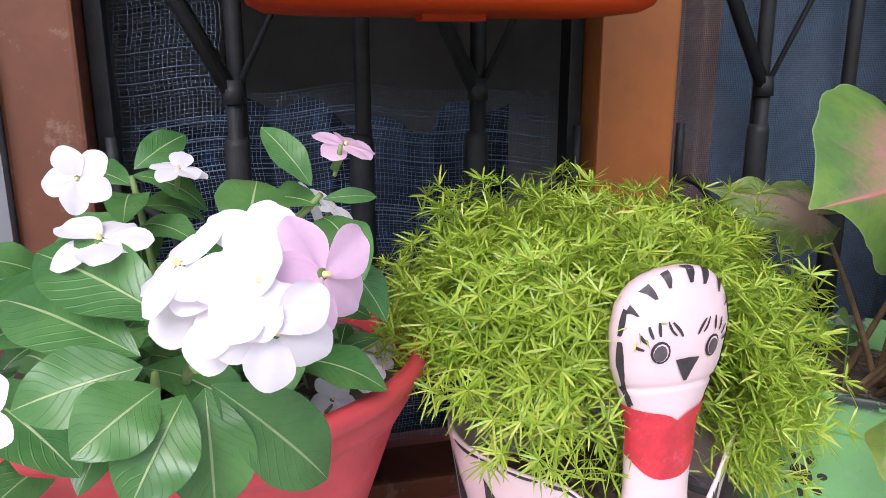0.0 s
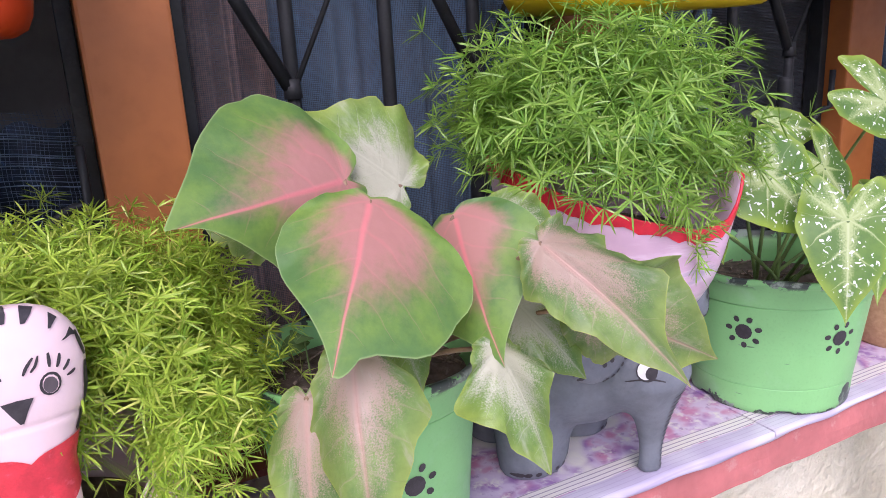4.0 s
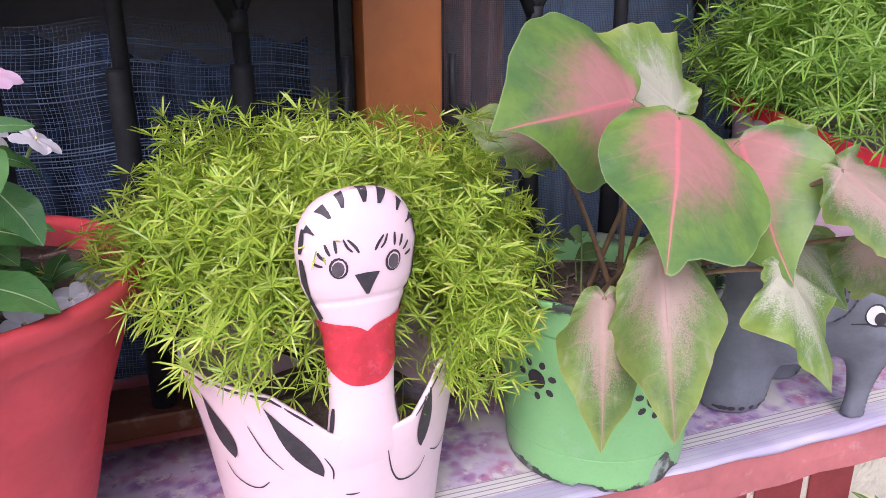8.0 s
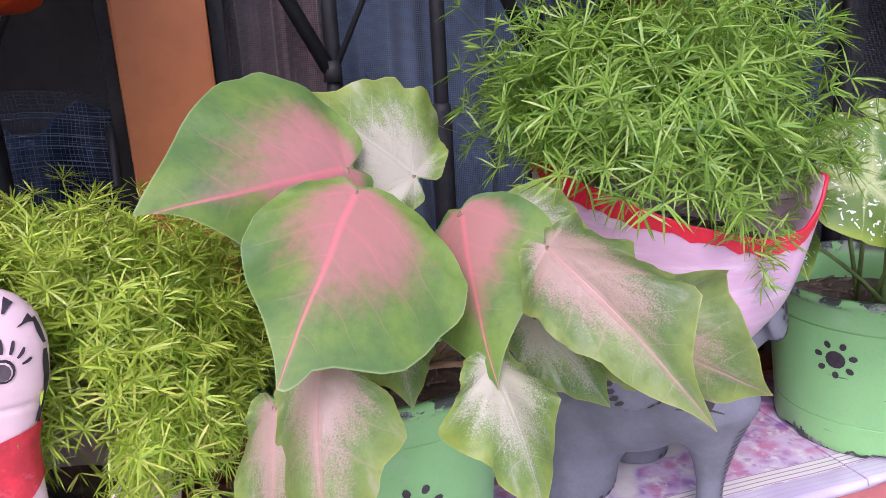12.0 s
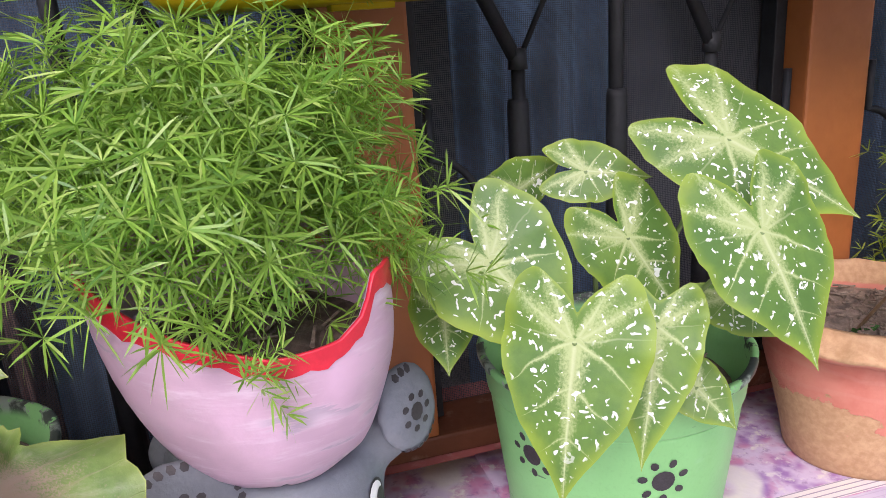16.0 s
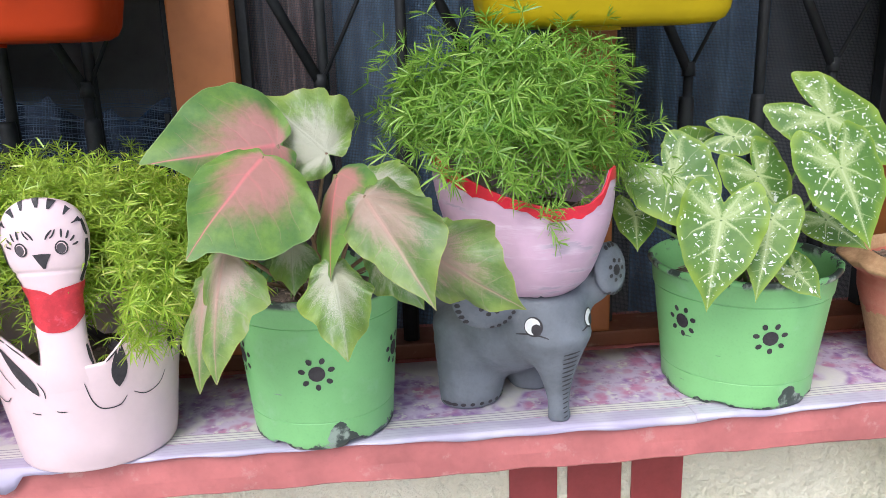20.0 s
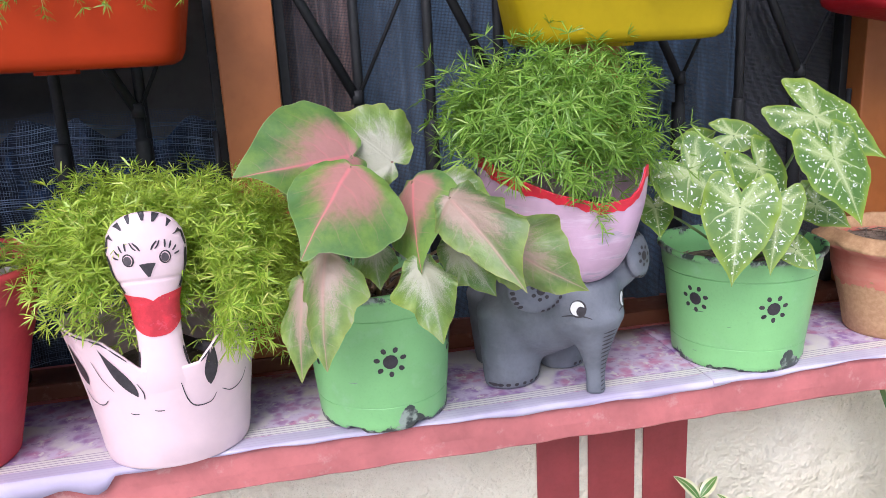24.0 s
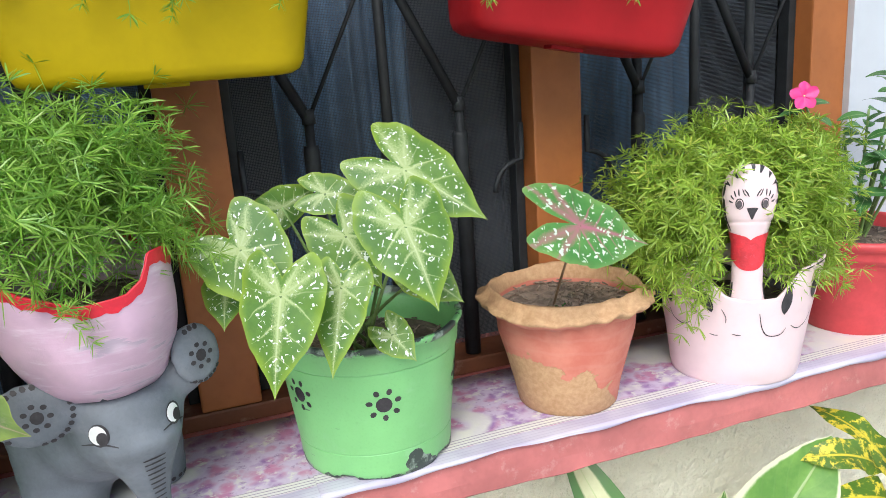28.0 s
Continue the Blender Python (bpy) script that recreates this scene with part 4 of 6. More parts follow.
def soil_disc(parent, r, z, seed, chips=60, material=None):
    """Crumbly soil with bark chips lying in it."""
    rnd = random.Random(seed)
    verts, faces = [(0, 0, z + 0.006)], []
    R, A = 8, 36
    for j in range(1, R + 1):
        for k in range(A):
            a = 2 * math.pi * k / A
            rr = r * j / R
            verts.append((rr * math.sin(a), -rr * math.cos(a), z + 0.006 * (1 - j / R) + (rnd.uniform(-0.003, 0.004) if j < R else 0)))
    for k in range(A):
        faces.append((0, 1 + k, 1 + (k + 1) % A))
    for j in range(R - 1):
        for k in range(A):
            a, b_ = 1 + j * A + k, 1 + j * A + (k + 1) % A
            faces.append((a, a + A, b_ + A, b_))
    ob = part("soil", (verts, [], faces), material or SOIL, parent, "dark crumbly soil", True)
    if chips:
        pieces = []
        for _ in range(chips):
            a, rr = rnd.uniform(0, 6.28), r * math.sqrt(rnd.random()) * 0.9
            p = Vector((rr * math.sin(a), -rr * math.cos(a), z + 0.007))
            d = Vector((rnd.uniform(-1, 1), rnd.uniform(-1, 1), rnd.uniform(-0.1, 0.35))).normalized() * rnd.uniform(0.004, 0.012)
            pieces.append(tube([p - d, p + d], rnd.uniform(0.0008, 0.0022), 0.001, 5))
        tagged(part("mulch", joined(pieces), BARK, parent), kind="stuff")
    return ob

# ---- the place: ground, low wall, ledge, window ----
def structure(name, bm, material, label="", smooth=False):
    return tagged(part(name, bm, material, None, label, smooth), kind="structure")


SHELF = 0.92          # top of the cloth on the ledge
BAY = 0.573           # from one window post to the next
POSTS = [-0.167 + BAY * i for i in range(5)]
_half = (0.033, 0.045, 0.045, 0.045, 0.042)

structure("ground", box(-40, 40, -40, 40, -0.2, 0.0), CONCRETE, "grey concrete ground in front of the house")
structure("wall_below_ledge", box(-3.0, 5.0, 0.673, 0.88, 0.0, 0.852), STUCCO, "cream roughly rendered wall under the ledge")
for x0, x1 in ((0.840, 0.921), (0.939, 1.031), (1.049, 1.138)):
    structure("painted_band", box(x0, x1, 0.667, 0.672, 0.0, 0.850, 0.001), STRIPE_RED, "maroon painted vertical band on the low wall")


def ledge_mesh():
    """The cement ledge: worn arris on top, uneven hand-floated lower edge."""
    rnd = random.Random(17)
    n = 520
    ph = [rnd.uniform(0, 6) for _ in range(5)]
    rows = []
    for i in range(n + 1):
        x = -3.0 + 8.0 * i / n
        w = 0.0012 * math.sin(x * 9 + ph[0]) + 0.0010 * math.sin(x * 27 + ph[1]) + 0.0007 * math.sin(x * 71 + ph[2]) + rnd.uniform(-0.0004, 0.0004)
        v = 0.0010 * math.sin(x * 15 + ph[3]) + 0.0007 * math.sin(x * 49 + ph[4]) + rnd.uniform(-0.0003, 0.0003)
        rows.append([(x, 0.895, 0.9155), (x, 0.478, 0.9155), (x, 0.4735 + v, 0.9135), (x, 0.4715 + v, 0.909), (x, 0.4715 - v, 0.880), (x, 0.472 + v, 0.8575 + w), (x, 0.475 + v, 0.8545 + w), (x, 0.480, 0.8535), (x, 0.895, 0.8535)])
    verts = [p for r in rows for p in r]
    m = len(rows[0])
    faces = [(i * m + k, i * m + (k + 1) % m, (i + 1) * m + (k + 1) % m, (i + 1) * m + k) for i in range(n) for k in range(m)]
    faces += [tuple(range(m))[::-1], tuple(range(n * m, n * m + m))]
    return verts, [], faces


ledge_bm = ledge_mesh()
structure("window_ledge", ledge_bm, LEDGE_RED, "red-oxide painted cement window ledge")
structure("wall_left", box(-3.0, -0.201, 0.715, 0.90, 0.9165, 2.7), WALL_GREY, "mid-grey house wall")
structure("wall_right", box(2.167, 5.0, 0.715, 0.90, 0.9165, 2.7), WALL_WHITE, "pale grey painted house wall")
structure("wall_above", box(-0.2, 2.166, 0.715, 0.90, 2.06, 2.7), WALL_WHITE, "pale grey wall over the window")
structure("room_wall_back", box(-0.8, 2.8, 2.2, 2.3, 0.0, 2.7), ROOM, "dim wall inside the room")
structure("room_wall_left", box(-0.9, -0.8, 0.91, 2.2, 0.0, 2.7), ROOM, "dim wall inside the room")
structure("room_wall_right", box(2.8, 2.9, 0.91, 2.2, 0.0, 2.7), ROOM, "dim wall inside the room")
structure("room_floor", box(-0.8, 2.8, 0.91, 2.2, -0.05, 0.3), ROOM, "dim room floor")
# eave out of view, added to cut sky light on the window and planters
structure("shading_eave", box(-3.0, 5.0, -0.15, 0.91, 2.72, 2.82), WALL_WHITE, "pale unseen eave added over the window to shade it")
structure("ceiling", box(-0.9, 2.9, 0.91, 2.3, 2.71, 2.8), ROOM, "dim room ceiling")


def window():
    w = tagged(new("window_1"), "wide timber window with brown posts and an iron grille", kind="structure")
    for i, x in enumerate(POSTS):
        h = _half[i]
        part("window_post", box(x - h, x + h, 0.728, 0.80, 0.945, 2.015, 0.004), WOOD_DARK if i == 0 else WOOD, w)
    part("bottom_rail", box(-0.2, 2.166, 0.730, 0.81, 0.9165, 0.944, 0.004), WOOD_DARK, w)
    part("top_rail", box(-0.2, 2.166, 0.730, 0.81, 2.016, 2.058, 0.004), WOOD, w)
    for i in range(4):
        x0, x1 = POSTS[i] + _half[i] + 0.001, POSTS[i + 1] - _half[i + 1] - 0.001
        mid = (x0 + x1) / 2
        for a, b_ in ((x0, x0 + 0.016), (x1 - 0.016, x1)):
            part("casement_bar", box(a, b_, 0.768, 0.795, 0.946, 2.014, 0.002), IRON, w)
        # the grille: a straight bar in the middle, a forked bar on either side, sleeves below
        for x, forked in ((mid - 0.120, True), (mid, False), (mid + 0.120, True)):
            if forked:
                part("grille_bar", tube([(x, 0.745, 0.947), (x, 0.745, 1.375)], 0.0075, sides=10), IRON, w, smooth=True)
                for s in (-1, 1):
                    part("grille_fork", tube([(x + s * 0.003, 0.745, 1.370), (x + s * 0.120, 0.745, 1.60), (x + s * 0.120, 0.745, 1.68), (x + s * 0.003, 0.745, 1.92)], 0.0080 if s < 0 else 0.0032, sides=8), IRON, w, smooth=True)
                part("grille_knuckle", tube([(x, 0.745, 1.358), (x, 0.745, 1.380)], 0.011, 0.009, 10), IRON, w, smooth=True)
            if not forked or i in (0, 1, 3):
                part("grille_bar", tube([(x + 0.004, 0.757, 0.947), (x + 0.004, 0.757, 2.014)], 0.0085, sides=10), IRON, w, smooth=True)
            part("bar_sleeve", tube([(x, 0.748, 0.947), (x, 0.748, 1.318), (x, 0.748, 1.326)], 0.0135, 0.011, 12), IRON, w, smooth=True)
        for x, s in ((x0 + 0.004, 1), (x1 - 0.004, -1)):
            pts = [(x + s * 0.012 + s * 0.05 * math.sin(a), 0.742, 1.27 - 0.05 * (1 - math.cos(a))) for a in np.linspace(0, 1.6, 7)]
            part("scroll", tube([(x + s * 0.012, 0.742, 1.33)] + pts, 0.005, 0.004, 8), IRON, w, smooth=True)
        # insect screen
        if i:
            me = ([(x0 + 0.014, 0.800, 0.947), (x1 - 0.014, 0.800, 0.947), (x1 - 0.014, 0.800, 2.014), (x0 + 0.014, 0.800, 2.014)], [], [(0, 1, 2, 3)])
            part("insect_screen", me, SCREEN, w, "fine grey insect screen")
    return w


window()


def loose_net():
    """A coarse blue-white net with sagging threads behind the first bay's grille."""
    rnd = random.Random(4)
    x0, x1, z0, z1 = POSTS[0] + 0.05, POSTS[1] - 0.06, 0.95, 1.60
    pieces = []

    def shift(x, z):
        return (0.004 * math.sin(z * 23 + x * 9) + 0.002 * math.sin(z * 71), 0.006 * math.sin(x * 13) + 0.003 * math.sin(x * 41 + z * 7))
    n = int((x1 - x0) / 0.0042)
    for i in range(n):
        if rnd.random() < 0.12:
            continue
        x = x0 + (x1 - x0) * i / n
        pts = []
        top = z1 if x < -0.02 else 1.365
        for j in range(31):
            z = z0 + (top - z0) * j / 30
            dx, dz = shift(x, z)
            pts.append((x + dx, 0.808 + 0.004 * math.sin(x * 30), z))
        pieces.append(tube(pts, rnd.uniform(0.0002, 0.0003), sides=3, cap=False))
    m = int((z1 - z0) / 0.0036)
    for j in range(m):
        if rnd.random() < 0.1:
            continue
        z = z0 + (z1 - z0) * j / m + rnd.uniform(-0.0012, 0.0012)
        pts = []
        far = x1 if z < 1.365 else -0.02
        for i in range(31):
            x = x0 + (far - x0) * i / 30
            dx, dz = shift(x, z)
            pts.append((x, 0.808 + 0.004 * math.sin(x * 30), z + dz))
        pieces.append(tube(pts, rnd.uniform(0.0006, 0.0009) if rnd.random() < 0.14 else 0.00024, sides=3, cap=False))
    net = part("window_net", joined(pieces), NET, None)
    tagged(net, "coarse blue-white net with sagging threads in the window", "net", kind="stuff")


loose_net()


def curtain(name, x0, x1, y, material, label, folds, seed, top=2.0, ragged=0.0):
    rnd = random.Random(seed)
    n = 90
    verts, faces = [], []
    ph = rnd.uniform(0, 6)
    for j, z in enumerate((0.302, 0.9, 1.2, top)):
        for i in range(n + 1):
            s = i / n
            verts.append((x0 + (x1 - x0) * s, y + 0.022 * math.sin(s * folds * 6.283 + ph) + 0.01 * math.sin(s * folds * 15 + j * 0.4), z + (ragged * (0.6 * math.sin(s * 9 + ph) + 0.4 * math.sin(s * 31)) if j == 3 else 0.0)))
    for j in range(3):
        for i in range(n):
            a = j * (n + 1) + i
            faces.append((a, a + 1, a + n + 2, a + n + 1))
    c = part(name, (verts, [], faces), material, None, smooth=True)
    mod = c.modifiers.new("thick", "SOLIDIFY")
    mod.thickness = 0.002
    return tagged(c, label, "curtain", "window curtains")


curtain("curtain", 0.455, 0.590, 0.87, CURTAIN_BROWN, "brown curtain edge hanging behind the window screen", 3, 1)
curtain("curtain", 0.592, 1.02, 0.90, CURTAIN_BLUE, "blue curtain in soft folds behind the window screen", 4, 2)
curtain("curtain", 1.12, 1.36, 0.88, CURTAIN_BLUE, "blue curtain in soft folds behind the window screen", 3, 3)
curtain("curtain", 1.62, 1.95, 0.88, CURTAIN_BLUE, "blue curtain in soft folds behind the window screen", 3, 5)
# this curtain carries its shade and lit spots in its colour
curtain("curtain", -0.12, 0.34, 0.98, CURTAIN_DIM, "short blue curtain far behind the loose net, room shade and lit patches coloured in", 4, 6, 1.330, 0.03)


def table_cloth(x0, x1, lift, seed, label):
    """A thin plastic cloth on the ledge, rippled, with a wavy edge hanging over the front."""
    rnd = random.Random(seed)
    n = int((x1 - x0) / 0.012)
    rows = [(0.712, 0), (0.66, 0), (0.60, 0), (0.55, 0), (0.51, 0), (0.485, 0), (0.470, 0), (0.4645, 0.002), (0.463, 0.5), (0.4625, 1.0)]
    ph = [rnd.uniform(0, 6) for _ in range(4)]
    verts, faces = [], []
    for y, down in rows:
        for i in range(n + 1):
            x = x0 + (x1 - x0) * i / n
            drop = 0.0065 + 0.003 * math.sin(x * 7 + ph[0]) + 0.002 * math.sin(x * 23 + ph[1]) + 0.0012 * math.sin(x * 61)
            if x < 0.19:
                drop += 0.026 * min(1.0, (0.19 - x) / 0.02) * (0.8 + 0.2 * math.sin(x * 33 + 1)) + 0.004 * math.sin(x * 90)
            rip = 0.0012 * math.sin(x * 31 + y * 60 + ph[2]) * (0.5 + 0.5 * math.sin(x * 5 + ph[3])) if y < 0.5 else 0
            verts.append((x, y - 0.0012 * math.sin(x * 19 + ph[1]) * (0.3 + down), SHELF - 0.0006 + lift + abs(rip) * (down == 0) - drop * down))
    for j in range(len(rows) - 1):
        for i in range(n):
            a = j * (n + 1) + i
            faces.append((a, a + n + 1, a + n + 2, a + 1))
    c = part("table_cloth", (verts, [], faces), CLOTH, None, smooth=True)
    mod = c.modifiers.new("thick", "SOLIDIFY")
    mod.thickness, mod.offset = 0.0012, -1
    return tagged(c, label, "tablecloth", "cloths on the ledge")


table_cloth(-1.2, 1.09, 0.0, 3, "floral lilac plastic cloth covering the window ledge")
table_cloth(1.06, 3.2, 0.0018, 8, "floral lilac plastic cloth overlapping another on the ledge")

# ---- hanging planter boxes ----
def planter_box(x, material, label, seed):
    t = thing("planter_box", x, 0.600, 1.433, label, "planter", "planter boxes on the grille")
    verts, faces = [], []
    levels = ((0.80, 0.0, 0.72), (0.90, 0.0015, 0.86), (0.965, 0.007, 0.95), (1.0, 0.018, 1.0), (1.10, 0.105, 1.10), (1.16, 0.15, 1.16), (1.20, 0.151, 1.22), (1.20, 0.163, 1.22), (1.12, 0.163, 1.10), (1.05, 0.10, 1.02))
    A = 56
    for fx, z, fy in levels:
        for k in range(A):
            a = 2 * math.pi * k / A
            c, s = math.cos(a), math.sin(a)
            e = 0.36
            px = math.copysign(abs(c) ** e, c) * 0.162 * fx
            py = math.copysign(abs(s) ** e, s) * 0.072 * fy
            verts.append((px, py, z))
    for j in range(len(levels) - 1):
        for k in range(A):
            a, b_ = j * A + k, j * A + (k + 1) % A
            faces.append((a, b_, b_ + A, a + A))
    faces.append(tuple(range(A))[::-1])
    n = len(verts) - A
    faces.append(tuple(range(n, n + A)))
    part("box_body", (verts, [], faces), material, t, smooth=True)
    part("drain_tab", box(-0.026, 0.026, -0.012, 0.012, -0.005, 0.002, 0.001), material, t)
    for sx in (-0.09, 0.09):
        part("hook", tube([(sx, 0.088, 0.10), (sx, 0.085, 0.17), (sx, 0.12, 0.19), (sx, 0.168, 0.175), (sx, 0.169, 0.14)], 0.004, sides=8), IRON, t, smooth=True)
    return t


for _x, _m, _l, _s in ((0.165, ORANGE_BOX, "glossy orange plastic planter box hooked on the grille", 1), (0.955, YELLOW_BOX, "glossy yellow plastic planter box hooked on the grille", 2), (1.495, CRIMSON_BOX, "glossy crimson plastic planter box hooked on the grille", 3)):
    _box = planter_box(_x, _m, _l, _s)
    if _s == 3:
        # this one hangs askew
        _box.rotation_euler.y = radians(10)
        _box.location.z += 0.010
    f = thing("trailing_fern", _x, 0.585, 1.56, "needle-leaved fern growing in a planter box", "plant", "needle-leaved ferns")
    fern_fronds(f, (_x, 0.56, 1.61), (0.17, 0.115, 0.075), 220, 40 + _s, 0.018, NEEDLE_GREEN, -0.5, whorls=4, width=0.0017, fronds=20)
    for _dx, _dz in ((-0.165, 0.0), (-0.05, 0.012), (0.035, -0.004), (0.150, 0.004)):
        fern_fronds(f, (_x + _dx, 0.492, 1.560 + _dz), (0.020, 0.010, 0.026), 12, 60 + _s, 0.014, NEEDLE_GREEN, low=-0.95, sprig=0.046, width=0.0014, whorls=6, fronds=2, airy=0.3, star=9)

# ---- pots ----
def nursery_pot(x, y, h, rim, b, paws, label, group):
    t = thing("flower_pot", x, y, SHELF, label, "flower pot", group)

    def foot(a, r, z):
        if z < 0.004:
            # shallow arches cut into the foot, uneven
            k = math.sin(a * 5 + x * 9) + 0.35 * math.sin(a * 13 + x * 4)
            return r, z + (0.007 if k > 0.75 else 0.0035 * max(0.0, k) if k > 0.3 else 0.0)
        return r + 0.0006 * math.sin(a * 3 + x), z + (0.0012 * math.sin(a * 7 + x) if z > h - 0.012 else 0)
    prof = [(b - 0.018, 0.003), (b - 0.003, 0.0), (b, 0.003), (b + 0.0010, 0.012), (b + 0.0027, 0.0360), (b + 0.0029, 0.0378), (b + 0.0030, 0.0387), (b + 0.0024, 0.0390), (b + 0.0024, 0.0397), (b + 0.0032, 0.0400), (b + 0.0033, 0.0410), (b + 0.0036, 0.0430),
            (rim - 0.0090, h - 0.0440), (rim - 0.0086, h - 0.0405), (rim - 0.0085, h - 0.0398), (rim - 0.0093, h - 0.0392), (rim - 0.0093, h - 0.0384), (rim - 0.0066, h - 0.0375), (rim - 0.0062, h - 0.0355), (rim - 0.004, h - 0.012), (rim - 0.001, h - 0.010), (rim + 0.002, h - 0.006), (rim + 0.002, h - 0.001), (rim, h), (rim - 0.005, h - 0.001),
            (rim - 0.008, h - 0.03), (b - 0.002, 0.06), (b - 0.006, 0.055)]
    mesh = lathe(prof, 110, foot)
    part("pot_body", mesh, GREEN_POTS[0 if h > 0.2 else 1], t, smooth=True)
    tree = tree_of(mesh)
    for ang, z in paws:
        part("painted_paw", paw(tree, radians(ang), z), BLACK_PAINT, t, "black painted paw mark")
    soil_disc(t, rim - 0.016, h - (0.030 if h > 0.2 else 0.045), int(x * 100), 70)
    return t


def lobed_rim_pot(x, y, h, rim, b, material, label, seed, ruffle=0.0045):
    t = thing("flower_pot", x, y, SHELF, label, "flower pot", "red plastic pots")
    rnd = random.Random(seed)
    ph = rnd.uniform(0, 6)

    def wob(a, r, z):
        scallop = ruffle * (abs(math.sin(a * 6 + ph)) ** 0.7 - 0.5) * max(0.0, 1 - abs(z - (h - 0.040)) / 0.016)
        return r + 0.0012 * math.sin(a * 3 + ph), z + scallop
    prof = [(b - 0.01, 0.004), (b - 0.003, 0.0), (b, 0.004), (b * 0.75 + rim * 0.235, h * 0.25), (b * 0.45 + rim * 0.52, h * 0.55), (rim - 0.018, h - 0.060), (rim - 0.016, h - 0.047), (rim - 0.012, h - 0.042), (rim - 0.005, h - 0.036), (rim - 0.002, h - 0.030), (rim - 0.002, h - 0.018),
            (rim + 0.005, h - 0.014), (rim + 0.008, h - 0.006), (rim + 0.005, h), (rim - 0.002, h), (rim - 0.006, h - 0.008), (rim - 0.02, h - 0.06), (b, 0.05)]
    part("pot_body", lathe(prof, 80, wob), material, t, smooth=True)
    soil_disc(t, rim - 0.016, h - 0.024, seed, 90)
    return t


def clay_pot(x, y):
    t = thing("clay_pot", x, y, SHELF, "clay pot with flaking coral paint and a crimped rim", "flower pot", "pots on the ledge")
    h, rim, b = 0.185, 0.127, 0.0715

    def wob(a, r, z):
        if z > h - 0.035 and r > rim - 0.02:
            k = 0.6 + 0.4 * math.sin(a * 4 + 1)
            e = math.sin(a * 13 + 1.5 * math.sin(a * 3)) * k
            low = 1.0 if z < h - 0.012 else 0.35
            return r + (0.0022 * e + 0.0016 * math.sin(a * 23 + 2)) * low + 0.0018 * math.sin(a * 5), z + (0.0030 * e + 0.0016 * math.sin(a * 19 + 2 * math.sin(a * 2))) * low + 0.003 * math.sin(a * 3 + 0.7)
        return r + 0.0007 * math.sin(z * 95 + a * 2) + 0.0008 * math.sin(a * 3), z
    prof = [(b - 0.012, 0.003), (b - 0.002, 0.0), (b + 0.003, 0.006), (b + 0.010, 0.04), (b + 0.020, 0.08), (b + 0.030, 0.12), (rim - 0.023, h - 0.040), (rim - 0.019, h - 0.034), (rim - 0.004, h - 0.027), (rim + 0.0045, h - 0.020), (rim + 0.004, h - 0.016),
            (rim - 0.006, h - 0.013), (rim - 0.013, h - 0.004), (rim - 0.016, h), (rim - 0.020, h - 0.002), (rim - 0.024, h - 0.02), (rim - 0.027, h - 0.05), (b, 0.05)]
    part("pot_body", lathe(prof, 130, wob), CLAY, t, smooth=True)
    soil_disc(t, rim - 0.026, h - 0.030, 7, 130, DRY_SOIL)
    return t


# head and neck of a bird-shaped pot: height above the base, half width, half depth, way out to the front
def bird_section(z):
    keys = [(0.10, 0.044, 0.010, 0.088), (0.13, 0.038, 0.011, 0.0972), (0.15, 0.034, 0.0125, 0.1015), (0.163, 0.0315, 0.0135, 0.1035), (0.175, 0.029, 0.014, 0.1045), (0.19, 0.0270, 0.015, 0.1050), (0.20, 0.0265, 0.015, 0.1055), (0.25, 0.0275, 0.017, 0.107), (0.272, 0.034, 0.019, 0.1095), (0.295, 0.043, 0.022, 0.1130),
            (0.322, 0.0465, 0.023, 0.115), (0.343, 0.0425, 0.021, 0.113), (0.357, 0.032, 0.016, 0.110), (0.365, 0.016, 0.009, 0.108), (0.3665, 0.004, 0.003, 0.108)]
    for a, b_ in zip(keys, keys[1:]):
        if z <= b_[0]:
            s = (z - a[0]) / (b_[0] - a[0])
            return tuple(p + (q - p) * s for p, q in zip(a[1:], b_[1:]))
    return keys[-1][1:]


